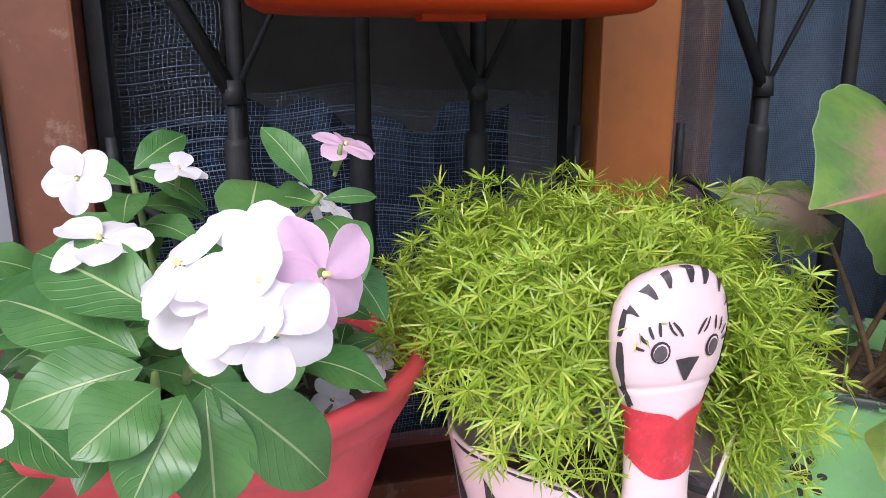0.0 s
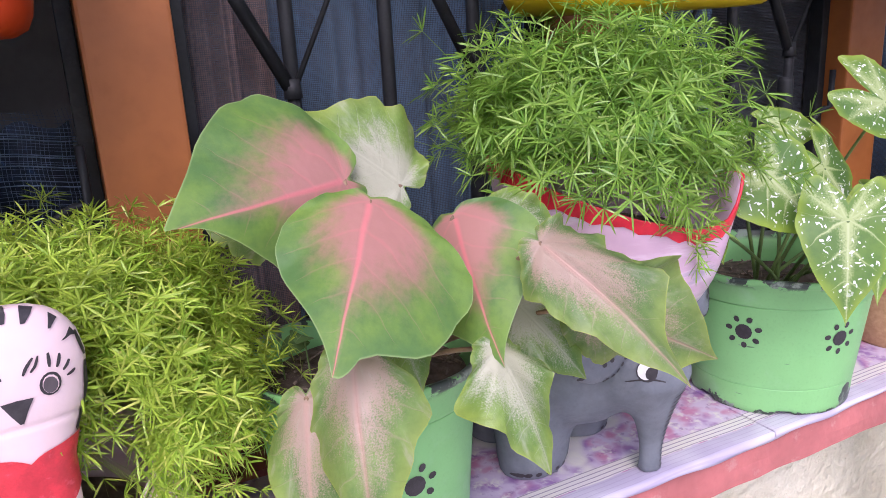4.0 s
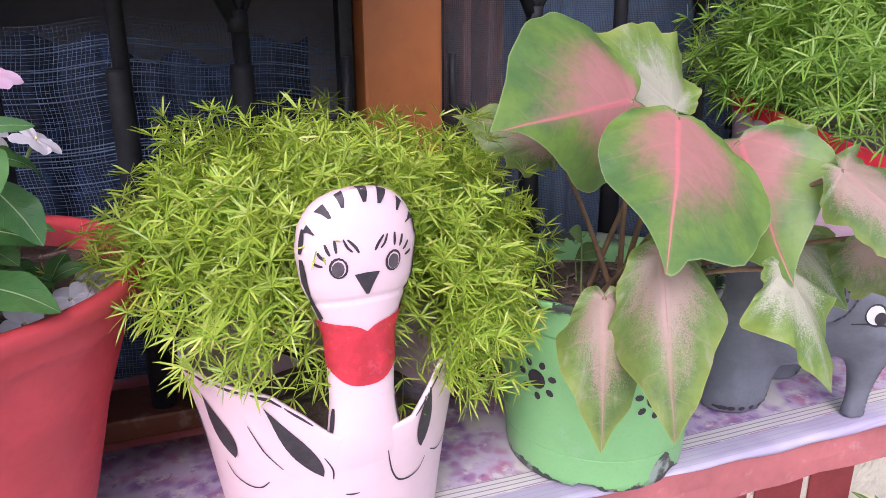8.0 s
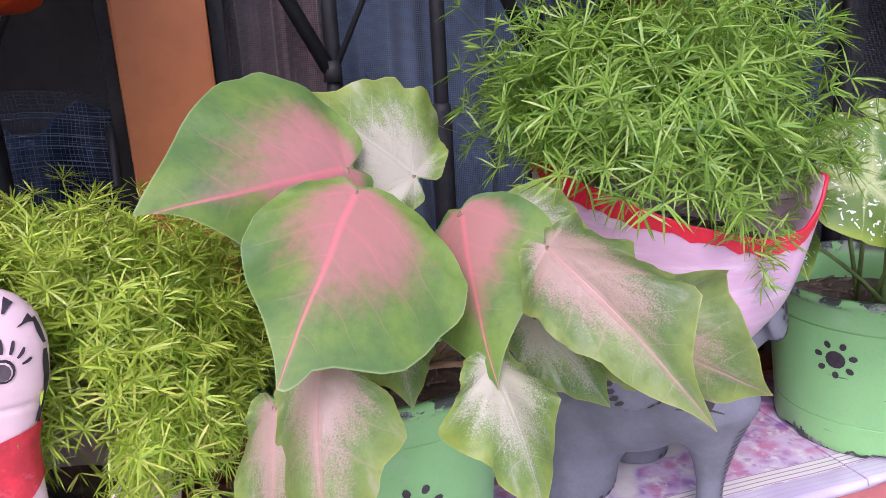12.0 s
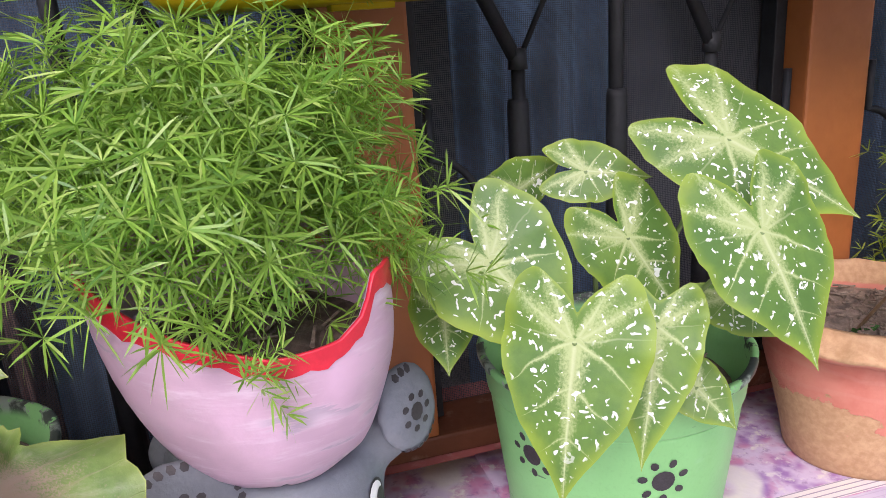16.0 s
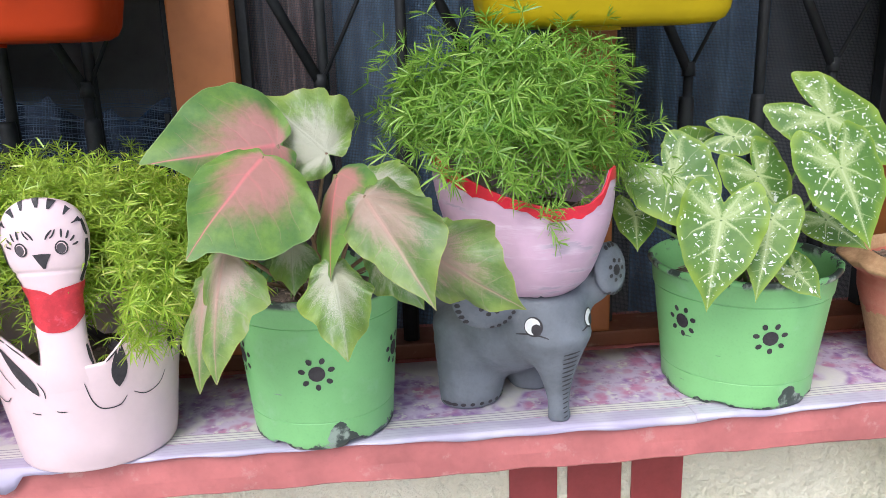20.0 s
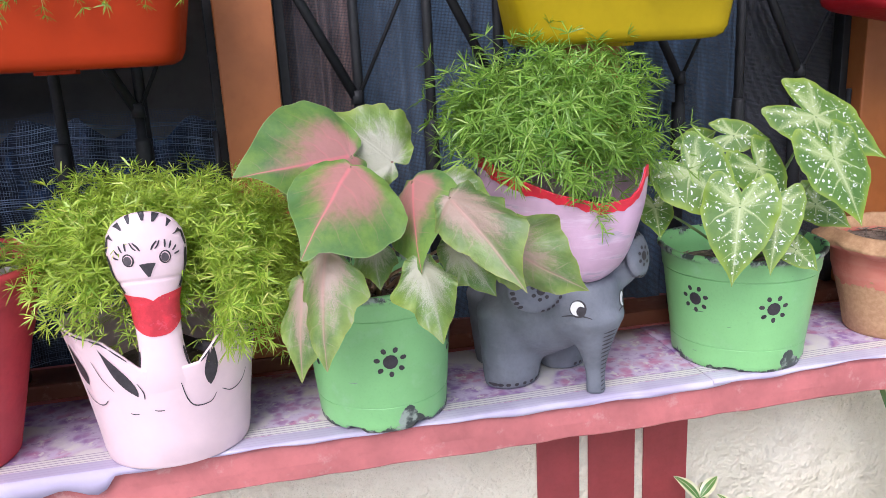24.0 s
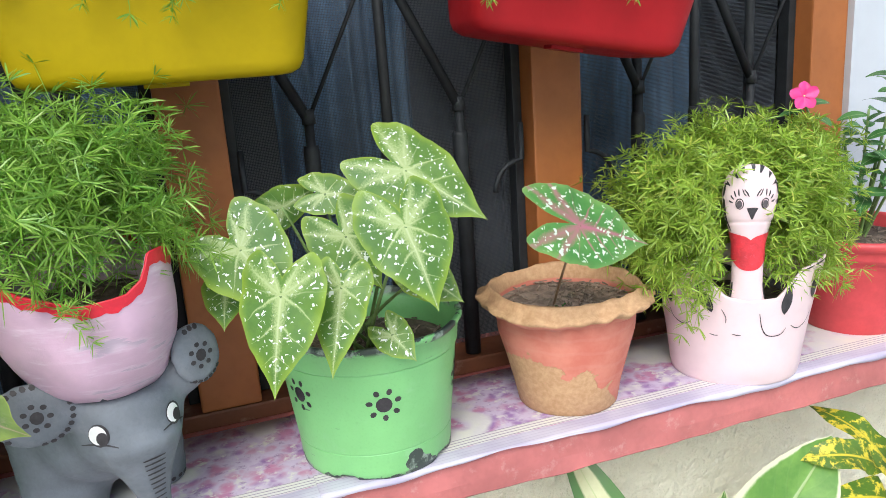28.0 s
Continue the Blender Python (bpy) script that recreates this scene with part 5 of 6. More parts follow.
def bird_pot(x, y, wide, turn, label, tear_marks, head_scale=1.0):
    t = thing("bird_flower_pot", x, y, SHELF, label, "flower pot", "pink bird pots")
    t.rotation_euler = (0, 0, radians(turn))
    R = 0.111 * wide

    def height(a):
        d = math.degrees((a + math.pi) % (2 * math.pi) - math.pi)
        pts = [(-180, .20), (-130, .21), (-94, .222), (-70, .218), (-37, .207), (-25, .190), (-14, .170), (0, .165), (14, .166), (21, .167), (30, .184), (41, .205), (60, .212), (90, .218), (130, .21), (180, .20)]
        for p, q in zip(pts, pts[1:]):
            if d <= q[0]:
                return p[1] + (q[1] - p[1]) * (d - p[0]) / (q[0] - p[0])
        return .20
    prof = [(0.45, 0.0015), (0.775, 0.0), (0.798, 0.0012), (0.813, 0.004), (0.823, 0.010), (0.835, 0.08), (0.865, 0.25), (0.91, 0.5), (0.955, 0.75), (0.997, 0.97), (0.996, 1.0), (0.968, 1.0), (0.945, 0.9), (0.86, 0.5), (0.80, 0.2)]
    segs = 120
    verts, faces = [], []
    for i, (f, s) in enumerate(prof):
        for k in range(segs):
            a = 2 * math.pi * k / segs
            z = s + 0.02 if i < 5 else 0.02 + s * (height(a) - 0.02)
            # the two cut wings lean outwards
            d = math.degrees((a + math.pi) % (2 * math.pi) - math.pi)
            f2 = f * (1 + 0.09 * (s if i > 4 else 0) ** 2 * math.exp(-((abs(d) - 78) / 30) ** 2))
            verts.append((R * f2 * math.sin(a), -R * f2 * 0.875 * math.cos(a), z))
    for i in range(len(prof) - 1):
        for k in range(segs):
            a, b_ = i * segs + k, i * segs + (k + 1) % segs
            faces.append((a, b_, b_ + segs, a + segs))
    faces.append(tuple(range(segs))[::-1])
    body = (verts, [], faces)
    part("pot_body", body, PINK_PAINT, t, smooth=True)
    # head and neck
    hv, hf = [], []
    levels = list(np.linspace(0.10, 0.26, 14)) + list(np.linspace(0.264, 0.296, 17)) + list(np.linspace(0.30, 0.34, 6)) + [0.348, 0.354, 0.359, 0.363, 0.3655, 0.3665]
    S = 36
    for z in levels:
        w, d, out = bird_section(z)
        w *= head_scale
        for k in range(S):
            a = 2 * math.pi * k / S
            crease = 0.0013 * math.exp(-((z - 0.281 - 0.004 * math.cos(a)) / 0.0020) ** 2)
            hv.append(((w - crease) * math.sin(a), -out + d - d * math.cos(a) + crease, z))
    for i in range(len(levels) - 1):
        for k in range(S):
            a, b_ = i * S + k, i * S + (k + 1) % S
            hf.append((a, b_, b_ + S, a + S))
    hf.append(tuple(range(S))[::-1])
    hf.append(tuple(range(len(hv) - S, len(hv))))
    head_mesh = (hv, [], hf)
    head = part("head", head_mesh, PINK_PAINT, t, "pale pink painted head and neck", True)
    ht, bt = tree_of(head_mesh), tree_of(body)
    way = (0, 1, 0)

    def squeeze(o):
        if o[0] == "strip":
            return "strip", [(px * head_scale, py) for px, py in o[1]], [(px * head_scale, py) for px, py in o[2]]
        return [(px * head_scale, py) for px, py in o]

    def on_head(*outlines):
        return decals(ht, [((0, 0, 0), way, (0, 0, 1), squeeze(o)) for o in outlines])
    # scarf: painted band with a rounded lower edge and a dip at its top
    sv, sf = [], []
    SA, SZ = 20, 10
    for j in range(SZ + 1):
        for k in range(SA + 1):
            a = radians(-92 + 184 * k / SA)
            q = math.sin(a)
            zt = 0.262 + 0.006 * abs(q) - 0.004 * math.exp(-(q / 0.15) ** 2)
            zb = 0.212 + 0.016 * abs(q) ** 3
            z = zb + (zt - zb) * j / SZ
            w, d, out = bird_section(z)
            w *= head_scale
            sv.append(((w + 0.0012) * math.sin(a), -out + d - (d + 0.0012) * math.cos(a), z))
    for j in range(SZ):
        for k in range(SA):
            q = j * (SA + 1) + k
            sf.append((q, q + 1, q + SA + 2, q + SA + 1))
    part("scarf", (sv, [], sf), SCARF_RED, t, "painted red scarf", True)
    for s in (-1, 1):
        ex, ez = s * 0.0205, 0.312
        part("eye", on_head(ellipse(ex, ez, 0.0066, 0.0082, 14, -8 * s)), BLACK_PAINT, head, "black painted eye")
        part("eye_white", decals(ht, [((0, 0, 0), way, (0, 0, 1), squeeze(ellipse(ex, ez, 0.0050, 0.0066, 12)))], 0.0013), PINK_PAINT, head)
        part("pupil", decals(ht, [((0, 0, 0), way, (0, 0, 1), squeeze(ellipse(ex - 0.0004, ez - 0.0003, 0.0044, 0.0058, 12)))], 0.0018), PUPIL_GREY, head)
        part("eyebrow", on_head(stroke([(s * 0.0060, 0.3225), (s * 0.0090, 0.3275), (s * 0.0135, 0.3325)], 0.0022)), BLACK_PAINT, head)
        part("eyebrow", on_head(stroke([(s * 0.0105, 0.3235), (s * 0.0140, 0.3270), (s * 0.0165, 0.3330)], 0.0018)), BLACK_PAINT, head)
        for k in range(4):
            a0 = radians(8 + 25 * k)
            cx, sx = s * math.cos(a0), math.sin(a0)
            part("eyelash", on_head(stroke([(ex + cx * 0.0105, ez + sx * 0.0115), (ex + cx * 0.0138, ez + sx * 0.0155 + 0.0005), (ex + cx * 0.0160, ez + sx * 0.0195 + 0.0015)], 0.0022)), BLACK_PAINT, head)
    part("beak", on_head([(-0.0095, 0.3060), (0.0, 0.3068), (0.0095, 0.3060), (0.0045, 0.297), (0.0012, 0.2895), (-0.001, 0.2895), (-0.0052, 0.297)]), BLACK_PAINT, head, "black painted beak")
    over = (0, 0.894, -0.447)
    for k in range(9):
        a = radians(-80 + 160 * k / 8)
        far = 0.0050 * math.cos(a)
        cx, cz = 0.0462 * math.sin(a), 0.320 + 0.0448 * math.cos(a) + far
        ix, iz = cx * 0.84 + 0.0012 * (-1) ** k, 0.320 + (cz - 0.320) * 0.74
        dx, dz = (0.0030 + 0.0006 * (k % 3)) * math.cos(a), 0.0034 * math.sin(a)
        o = [(px * head_scale, pz * 0.894 - 0.0485) for px, pz in ((cx - dx, cz + dz), (cx + dx, cz - dz), ((cx + ix) / 2 + dx * 0.9, (cz + iz) / 2), (ix + dx * 0.35, iz), (ix - dx * 0.35, iz), ((cx + ix) / 2 - dx * 0.7, (cz + iz) / 2))]
        part("crest_mark", decals(ht, [((0, 0, 0), over, (0, 0, 1), o)]), BLACK_PAINT, head)
    for s in (-1, 1):
        part("cheek_line", on_head(stroke([(s * 0.0425, 0.300), (s * 0.0365, 0.284), (s * 0.030, 0.270)], 0.0016)), BLACK_PAINT, head)
    # brushed outline of the head and neck
    for s in (-1, 1):
        for z0, z1, w in ((0.165, 0.192, 0.0024), (0.268, 0.288, 0.0020), (0.290, 0.318, 0.0030), (0.322, 0.340, 0.0022)):
            pts = [(s * (bird_section(z)[0] * 0.965 - 0.0008), z) for z in np.linspace(z0, z1, 4)]
            part("outline_stroke", on_head(stroke([(px, float(z)) for px, z in pts], w)), BLACK_PAINT, head)
    # brushed line along the cut rim, broken into strokes of uneven width
    rnd = random.Random(int(x * 10))
    a0 = -84.0
    while a0 < 84:
        a1 = a0 + rnd.uniform(7, 15)
        if not (-14 < a0 < 13 or -14 < a1 < 13):
            rv, rf = [], []
            wd = rnd.uniform(0.0022, 0.0042)
            for k in range(9):
                a = radians(a0 + (a1 - a0) * k / 8)
                q = wd * (0.4 + 0.6 * math.sin(math.pi * (k + 0.5) / 9))
                for zz in (height(a) - 0.0005, height(a) - 0.0005 - q):
                    sz = (zz - 0.02) / (height(a) - 0.02)
                    rr = R * (0.82 + 0.178 * sz) * (1 + 0.09 * sz ** 2 * math.exp(-((abs(math.degrees(a)) - 78) / 30) ** 2)) + 0.0012
                    rv.append((rr * math.sin(a), -rr * 0.875 * math.cos(a) - 0.0002, zz))
            rf = [(2 * k, 2 * k + 2, 2 * k + 3, 2 * k + 1) for k in range(8)]
            part("rim_stroke", (rv, [], rf), BLACK_PAINT, t)
        a0 = a1 + rnd.uniform(0.5, 3)
    # feather marks on the body: black tears and thin curved lines
    for ang, ztop, ln, lean in tear_marks:
        a = radians(ang)
        w = (-math.sin(a), math.cos(a), 0)
        o = [(lean * s + 0.0095 * math.sin(math.pi * s ** 1.5) ** 0.8 * sg, -ln * s) for sg, run in ((1, range(0, 13)), (-1, range(11, 0, -1))) for s in [k / 12 for k in run]]
        part("feather_mark", decals(bt, [((0, 0, ztop), w, (0, 0, 1), o)]), BLACK_PAINT, t, "black painted tear mark")
    # thin brushed loops under the wings, as angle round the pot and height
    for run, wd in (((11, 0.144), (14, 0.120), (19, 0.107), (29, 0.106), (34, 0.116)), 0.0017), (((-30, 0.1075), (-27, 0.106), (-24, 0.1062)), 0.0016), (((-11, 0.1105), (-8, 0.109), (-5, 0.109)), 0.0016), \
            (((-68, 0.135), (-65, 0.123), (-58, 0.116), (-52, 0.117), (-48, 0.124)), 0.0016), (((42, 0.118), (50, 0.110), (60, 0.116), (65, 0.130)), 0.0016), (((-20, 0.150), (-17, 0.138), (-17, 0.128)), 0.0014), (((-52, 0.178), (-47, 0.155), (-40, 0.138)), 0.0013):
        a0 = radians(sum(q[0] for q in run) / len(run))
        w = (-math.sin(a0), math.cos(a0), 0)
        line = [(R * 0.95 * math.sin(radians(q[0]) - a0), q[1]) for q in run]
        part("feather_line", decals(bt, [((0, 0, 0), w, (0, 0, 1), stroke(line, wd))]), BLACK_PAINT, t)
    soil_disc(t, R * 0.72, 0.140, 3, 0)
    for ob in t.children_recursive:
        ob.data.transform(pose(0, 0, -0.02))
    return t


bird_pot(0.265, 0.523, 1.05, 6, "pale pink bird-shaped flower pot with a painted face and red scarf", ((-44, 0.198, 0.067, 0.038), (34, 0.194, 0.064, -0.005), (-71, 0.200, 0.058, 0.017), (-90, 0.205, 0.075, 0.010), (70, 0.208, 0.056, 0.003), (-104, 0.200, 0.07, 0.008)))
nursery_pot(0.559, 0.543, 0.208, 0.1165, 0.0941, ((0.6, 0.110), (-66, 0.118), (70, 0.112)), "green painted plastic pot with black paw marks", "green pots")
nursery_pot(1.162, 0.565, 0.192, 0.1285, 0.1033, ((-7, 0.111), (-66, 0.118), (64, 0.108)), "green painted plastic pot with chipped foot and black paw marks", "green pots")
lobed_rim_pot(-0.046, 0.553, 0.275, 0.166, 0.090, RED_POT, "large matt red plastic pot with a wavy rolled rim", 5, 0.008)
lobed_rim_pot(2.075, 0.600, 0.180, 0.130, 0.080, RED_POT, "matt red plastic pot with a rolled rim", 9)
clay_pot(1.467, 0.568)
bird_pot(1.760, 0.543, 1.07, -31, "pale pink bird-shaped pot with a round face and red scarf", ((-42, 0.198, 0.055, 0.024), (34, 0.192, 0.054, -0.004), (-72, 0.200, 0.055, 0.012), (62, 0.202, 0.050, 0.004)), 0.82)


def cut_pot():
    """Rose-painted pot cut from a container, slanting rim with a red edge; it stands on the elephant's back."""
    t = thing("rose_flower_pot", 0.834, 0.500, 1.1085, "rose-pink brushed pot with a slanting red rim on an elephant's back", "flower pot", "pots on the ledge")

    def height(a):
        d = math.degrees((a + math.pi) % (2 * math.pi) - math.pi)
        pts = [(-180, .185), (-130, .190), (-90, .178), (-60, .158), (-30, .136), (0, .122), (26, .126), (37, .138), (43, .164), (60, .163), (80, .152), (100, .146), (130, .162), (180, .185)]
        for p, q in zip(pts, pts[1:]):
            if d <= q[0]:
                return p[1] + (q[1] - p[1]) * (d - p[0]) / (q[0] - p[0])
        return .165

    def ring(a, z, f, off):
        """A point of the oval wall: wider along one diagonal, the upper part leaning back to one side."""
        g = 1 - math.exp(-max(0, z) / 0.060)
        long_, short = f * (0.068 + 0.063 * g + off), f * (0.066 + 0.027 * g + off)
        dx, dy = math.sin(a), -math.cos(a)
        along, cross = dx * 0.63 - dy * 0.777, dx * 0.777 + dy * 0.63
        return 0.63 * along * long_ + 0.777 * cross * short + 0.006 - 0.016 * g, -0.777 * along * long_ + 0.63 * cross * short + 0.013 - 0.015 * g
    segs = 110
    for name, lo, hi, mat_, off in (("pot_body", 0.0, 1.0, ROSE_POT, 0.0), ("rim_band", 0.900, 1.004, RIM_RED, 0.0009)):
        steps = [lo + (hi - lo) * i / 12 for i in range(13)]
        verts, faces = [], []
        rings = ([(0.50, 0.0, 0), (0.86, 0.0, 0)] if lo == 0 else []) + [(1.0, s, 0) for s in steps] + [(1.0, hi, -0.003), (1.0, 0.9 if lo else 0.3, -0.0035)]
        for f, s, inset in rings:
            for k in range(segs):
                a = 2 * math.pi * k / segs
                ss = s
                if lo:
                    rough = 0.018 * math.sin(a * 5 + 1) + 0.012 * math.sin(a * 19 + 2 * math.sin(a * 3)) + 0.010 * math.sin(a * 37 + 2)
                    ss = 1.004 - (1.004 - s) * (1 + rough / 0.119) if inset == 0 else s
                z = ss * height(a)
                dent = 0.0016 * math.sin(3 * a + 1.2 + z * 30) + 0.0010 * math.sin(7 * a + z * 55)
                if lo == 0 and s == 0 and f == 1.0:
                    f, z = 0.97, 0.004
                verts.append((*ring(a, z, f, off + inset + dent), z))
        for i in range(len(rings) - 1):
            for k in range(segs):
                a, b_ = i * segs + k, i * segs + (k + 1) % segs
                faces.append((a, b_, b_ + segs, a + segs))
        if lo == 0:
            faces.append(tuple(range(segs))[::-1])
        part(name, (verts, [], faces), mat_, t, "red painted rim" if lo else "", True)
    soil_disc(t, 0.082, 0.100, 12, 30)
    return t


cut_pot()


def elephant():
    """A moulded grey elephant whose flat back carries a pot; one mesh with its painted marks."""
    bm = bmesh.new()

    def blob(x, y, z, rx, ry, rz, rot=None, top=None):
        g = bmesh.ops.create_icosphere(bm, subdivisions=3, radius=1.0)
        for v in g["verts"]:
            p = Vector((v.co.x * rx, v.co.y * ry, v.co.z * rz))
            if rot:
                p = Euler([radians(r) for r in rot]).to_matrix() @ p
            v.co = p + Vector((x, y, z))
            if top is not None:
                v.co.z = min(v.co.z, top)
    TOP = 0.208
    blob(0.012, 0.072, 0.135, 0.074, 0.100, 0.090, top=TOP)
    blob(0.005, 0.02, 0.155, 0.084, 0.085, 0.085, top=TOP)
    blob(0.018, -0.040, 0.170, 0.066, 0.064, 0.072, top=TOP)
    for x, y in ((-0.048, 0.046), (0.062, 0.060), (-0.018, 0.130), (0.056, 0.135)):
        for i in range(6):
            z = 0.020 + 0.024 * i
            blob(x * (1 - 0.03 * i), y, z, (0.047 if x == -0.048 else 0.040) + 0.003 * i, 0.038 + 0.003 * i, 0.030)
    for i in range(12):
        s = i / 11
        r = 0.038 * (1 - s) ** 2.0 + 0.0140 + 0.005 * s ** 5
        blob(0.020 + 0.014 * s, -0.074 + 0.012 * s, 0.150 - 0.130 * s, r, r * 0.72, 0.022)
    blob(0.034, -0.062, 0.012, 0.021, 0.017, 0.013)
    for v in bm.verts:
        v.co.z = max(v.co.z, 0.02)
    # ears
    blob(0.080, -0.060, 0.205, 0.034, 0.020, 0.030)
    blob(-0.050, -0.050, 0.200, 0.030, 0.018, 0.022)
    blob(0.096, -0.081, 0.230, 0.037, 0.011, 0.039, (-12, 0, 24))
    blob(-0.075, -0.062, 0.205, 0.046, 0.010, 0.038, (-12, 10, -14))
    me = bpy.data.meshes.new("elephant_shape")
    bm.to_mesh(me)
    bm.free()
    ob = new("elephant_shape", me)
    mod = ob.modifiers.new("merge", "REMESH")
    mod.mode, mod.voxel_size = "VOXEL", 0.0042
    mod2 = ob.modifiers.new("soft", "SMOOTH")
    mod2.iterations, mod2.factor = 22, 0.6
    ev = ob.evaluated_get(bpy.context.evaluated_depsgraph_get())
    em = ev.to_mesh()
    verts = [tuple(v.co) for v in em.vertices]
    faces = [tuple(p.vertices) for p in em.polygons]
    ev.to_mesh_clear()
    bpy.data.objects.remove(ob)
    tree = BVHTree.FromPolygons([Vector(v) for v in verts], faces)
    way, up = (0, 1, 0), (0, 0, 1)
    black, white = [], []
    for s in (-1, 1):
        ex, ez = 0.018 + s * 0.043, 0.172
        w = (-s * 0.35, 1, 0)
        o = (ex, -0.10, ez)
        black.append((o, w, up, ellipse(0, 0, 0.0112, 0.0130, 16)))
        white.append((o, w, up, ellipse(-0.001, 0.0005, 0.0092, 0.0108, 14)))
        black.append((o, w, up, stroke([(-0.020, -0.012), (-0.008, -0.010), (0.006, -0.011), (0.018, -0.015)], 0.0022)))
    pupils = [((0.018 + s * 0.043, -0.10, 0.172), (-s * 0.35, 1, 0), up, ellipse(0.0035, -0.0035, 0.0062, 0.0075, 12)) for s in (-1, 1)]
    for i in range(15):
        z = 0.132 - i * 0.0076
        w2 = max(0.0035, 0.0125 - i * 0.0008)
        black.append(((0.027 + i * 0.0009, -0.1, z), (-0.12, 1, 0.1), up, stroke([(-w2, -0.0005), (0, 0.0005), (w2, 0.001)], 0.0028 if i < 8 else 0.0022)))
    for cx, cz, rx, rz in ((0.096, 0.230, 0.0345, 0.0365), (-0.075, 0.205, 0.043, 0.036)):
        for k in range(26):
            a = 2 * math.pi * k / 26
            if cx > 0 and math.cos(a) < -0.45:
                continue
            black.append(((cx + rx * math.cos(a) * 0.84, -0.1, cz + rz * math.sin(a) * 0.84), way, up, ellipse(0, 0, 0.0033, 0.0028, 6)))
        black.append(((cx + 0.002, -0.1, cz), way, up, ellipse(0, 0, 0.0068, 0.0068, 10)))
        for k in range(7):
            a = 2 * math.pi * k / 7
            black.append(((cx + 0.002 + 0.0125 * math.cos(a), -0.1, cz + 0.0125 * math.sin(a)), way, up, ellipse(0, 0, 0.0034, 0.0028, 7)))
    for fx, fy in ((-0.048, 0.046), (0.062, 0.060)):
        for k in range(9 if fx < 0 else 5):
            a = radians(72 - 18 * k)
            black.append(((fx + (0.043 if fx < 0 else 0.037) * math.sin(a), -0.02, 0.030), way, up, ellipse(0, 0, 0.0036, 0.0030, 7)))
    slots = [0] * len(faces)
    for mats, shapes, proud in ((1, black, 0.0009), (2, white, 0.0014), (1, pupils, 0.0019)):
        dv, _, df = decals(tree, shapes, proud)
        o = len(verts)
        verts += dv
        faces += [tuple(i + o for i in f) for f in df]
        slots += [mats] * len(df)
    verts = [(vx, vy, vz - 0.02) for vx, vy, vz in verts]
    me = bpy.data.meshes.new("elephant_statue")
    me.from_pydata(verts, [], faces)
    for m in (GREY_PAINT, BLACK_PAINT, WHITE_PAINT):
        me.materials.append(m)
    me.polygons.foreach_set("material_index", slots)
    me.polygons.foreach_set("use_smooth", [True] * len(faces))
    ob = new("elephant_statue", me)
    ob.location = (0.825, 0.534, SHELF)
    ob.rotation_euler = (0, 0, radians(17))
    tagged(ob, "dark grey moulded elephant stand with painted eyes carrying a pot", "statue")


elephant()

# ---- plants ----
def fern_plant(x, y, z, centre, radii, count, seed, material, label, needle, **kw):
    f = thing("fern_plant", x, y, z, label, "plant", "needle-leaved ferns")
    fern_fronds(f, centre, radii, count, seed, needle, material, **kw)
    return f


fern_plant(0.265, 0.523, 1.026, (0.274, 0.555, 1.134), (0.177, 0.135, 0.130), 2100, 1, NEEDLE_LIME, "dense lime-green needle fern filling a bird pot", 0.0215, sag=0.25, low=-0.32, airy=0.6, droop=0.012, sprig=0.038, width=0.0015, whorls=3, star=10, left_lift=0.70, fronds=110, head=(0.265, 0.523, 7, 1.275, 0.074))
fern_plant(0.834, 0.500, 1.21, (0.810, 0.508, 1.296), (0.132, 0.120, 0.096), 660, 2, NEEDLE_GREEN, "airy fresh-green needle fern in a rose pot", 0.0265, low=-0.34, left_lift=0.40, airy=0.40, sprig=0.050, width=0.00155, whorls=3, star=11, fan=1.15, stray=22)
fern_plant(1.757, 0.541, 1.022, (1.763, 0.560, 1.174), (0.191, 0.131, 0.126), 1600, 3, NEEDLE_OLIVE, "dense green needle fern around a bird pot's head", 0.0215, sag=0.45, left_lift=0.05, low=-0.55, airy=0.55, droop=0.030, sprig=0.038, width=0.0018, whorls=3, star=10, head=(1.757, 0.541, -31, 1.262, 0.046))


def hanging_tuft():
    """A sprig that hangs over the rose pot's rim."""
    f = bpy.data.objects["fern_plant.001"]
    fern_fronds(f, (0.826, 0.386, 1.226), (0.012, 0.006, 0.020), 6, 8, 0.018, NEEDLE_GREEN, low=-0.95, sprig=0.024, width=0.0014, whorls=4, fronds=2, airy=0.3)


hanging_tuft()


def stalk(plant, foot, top, r=0.003, material=None, lift=0.02):
    base = plant.location
    part("stalk", tube(arc(Vector(foot) - base, Vector(top) - base, lift, 9), r, r * 0.6, 8), material or STALK_PINK, plant, smooth=True)


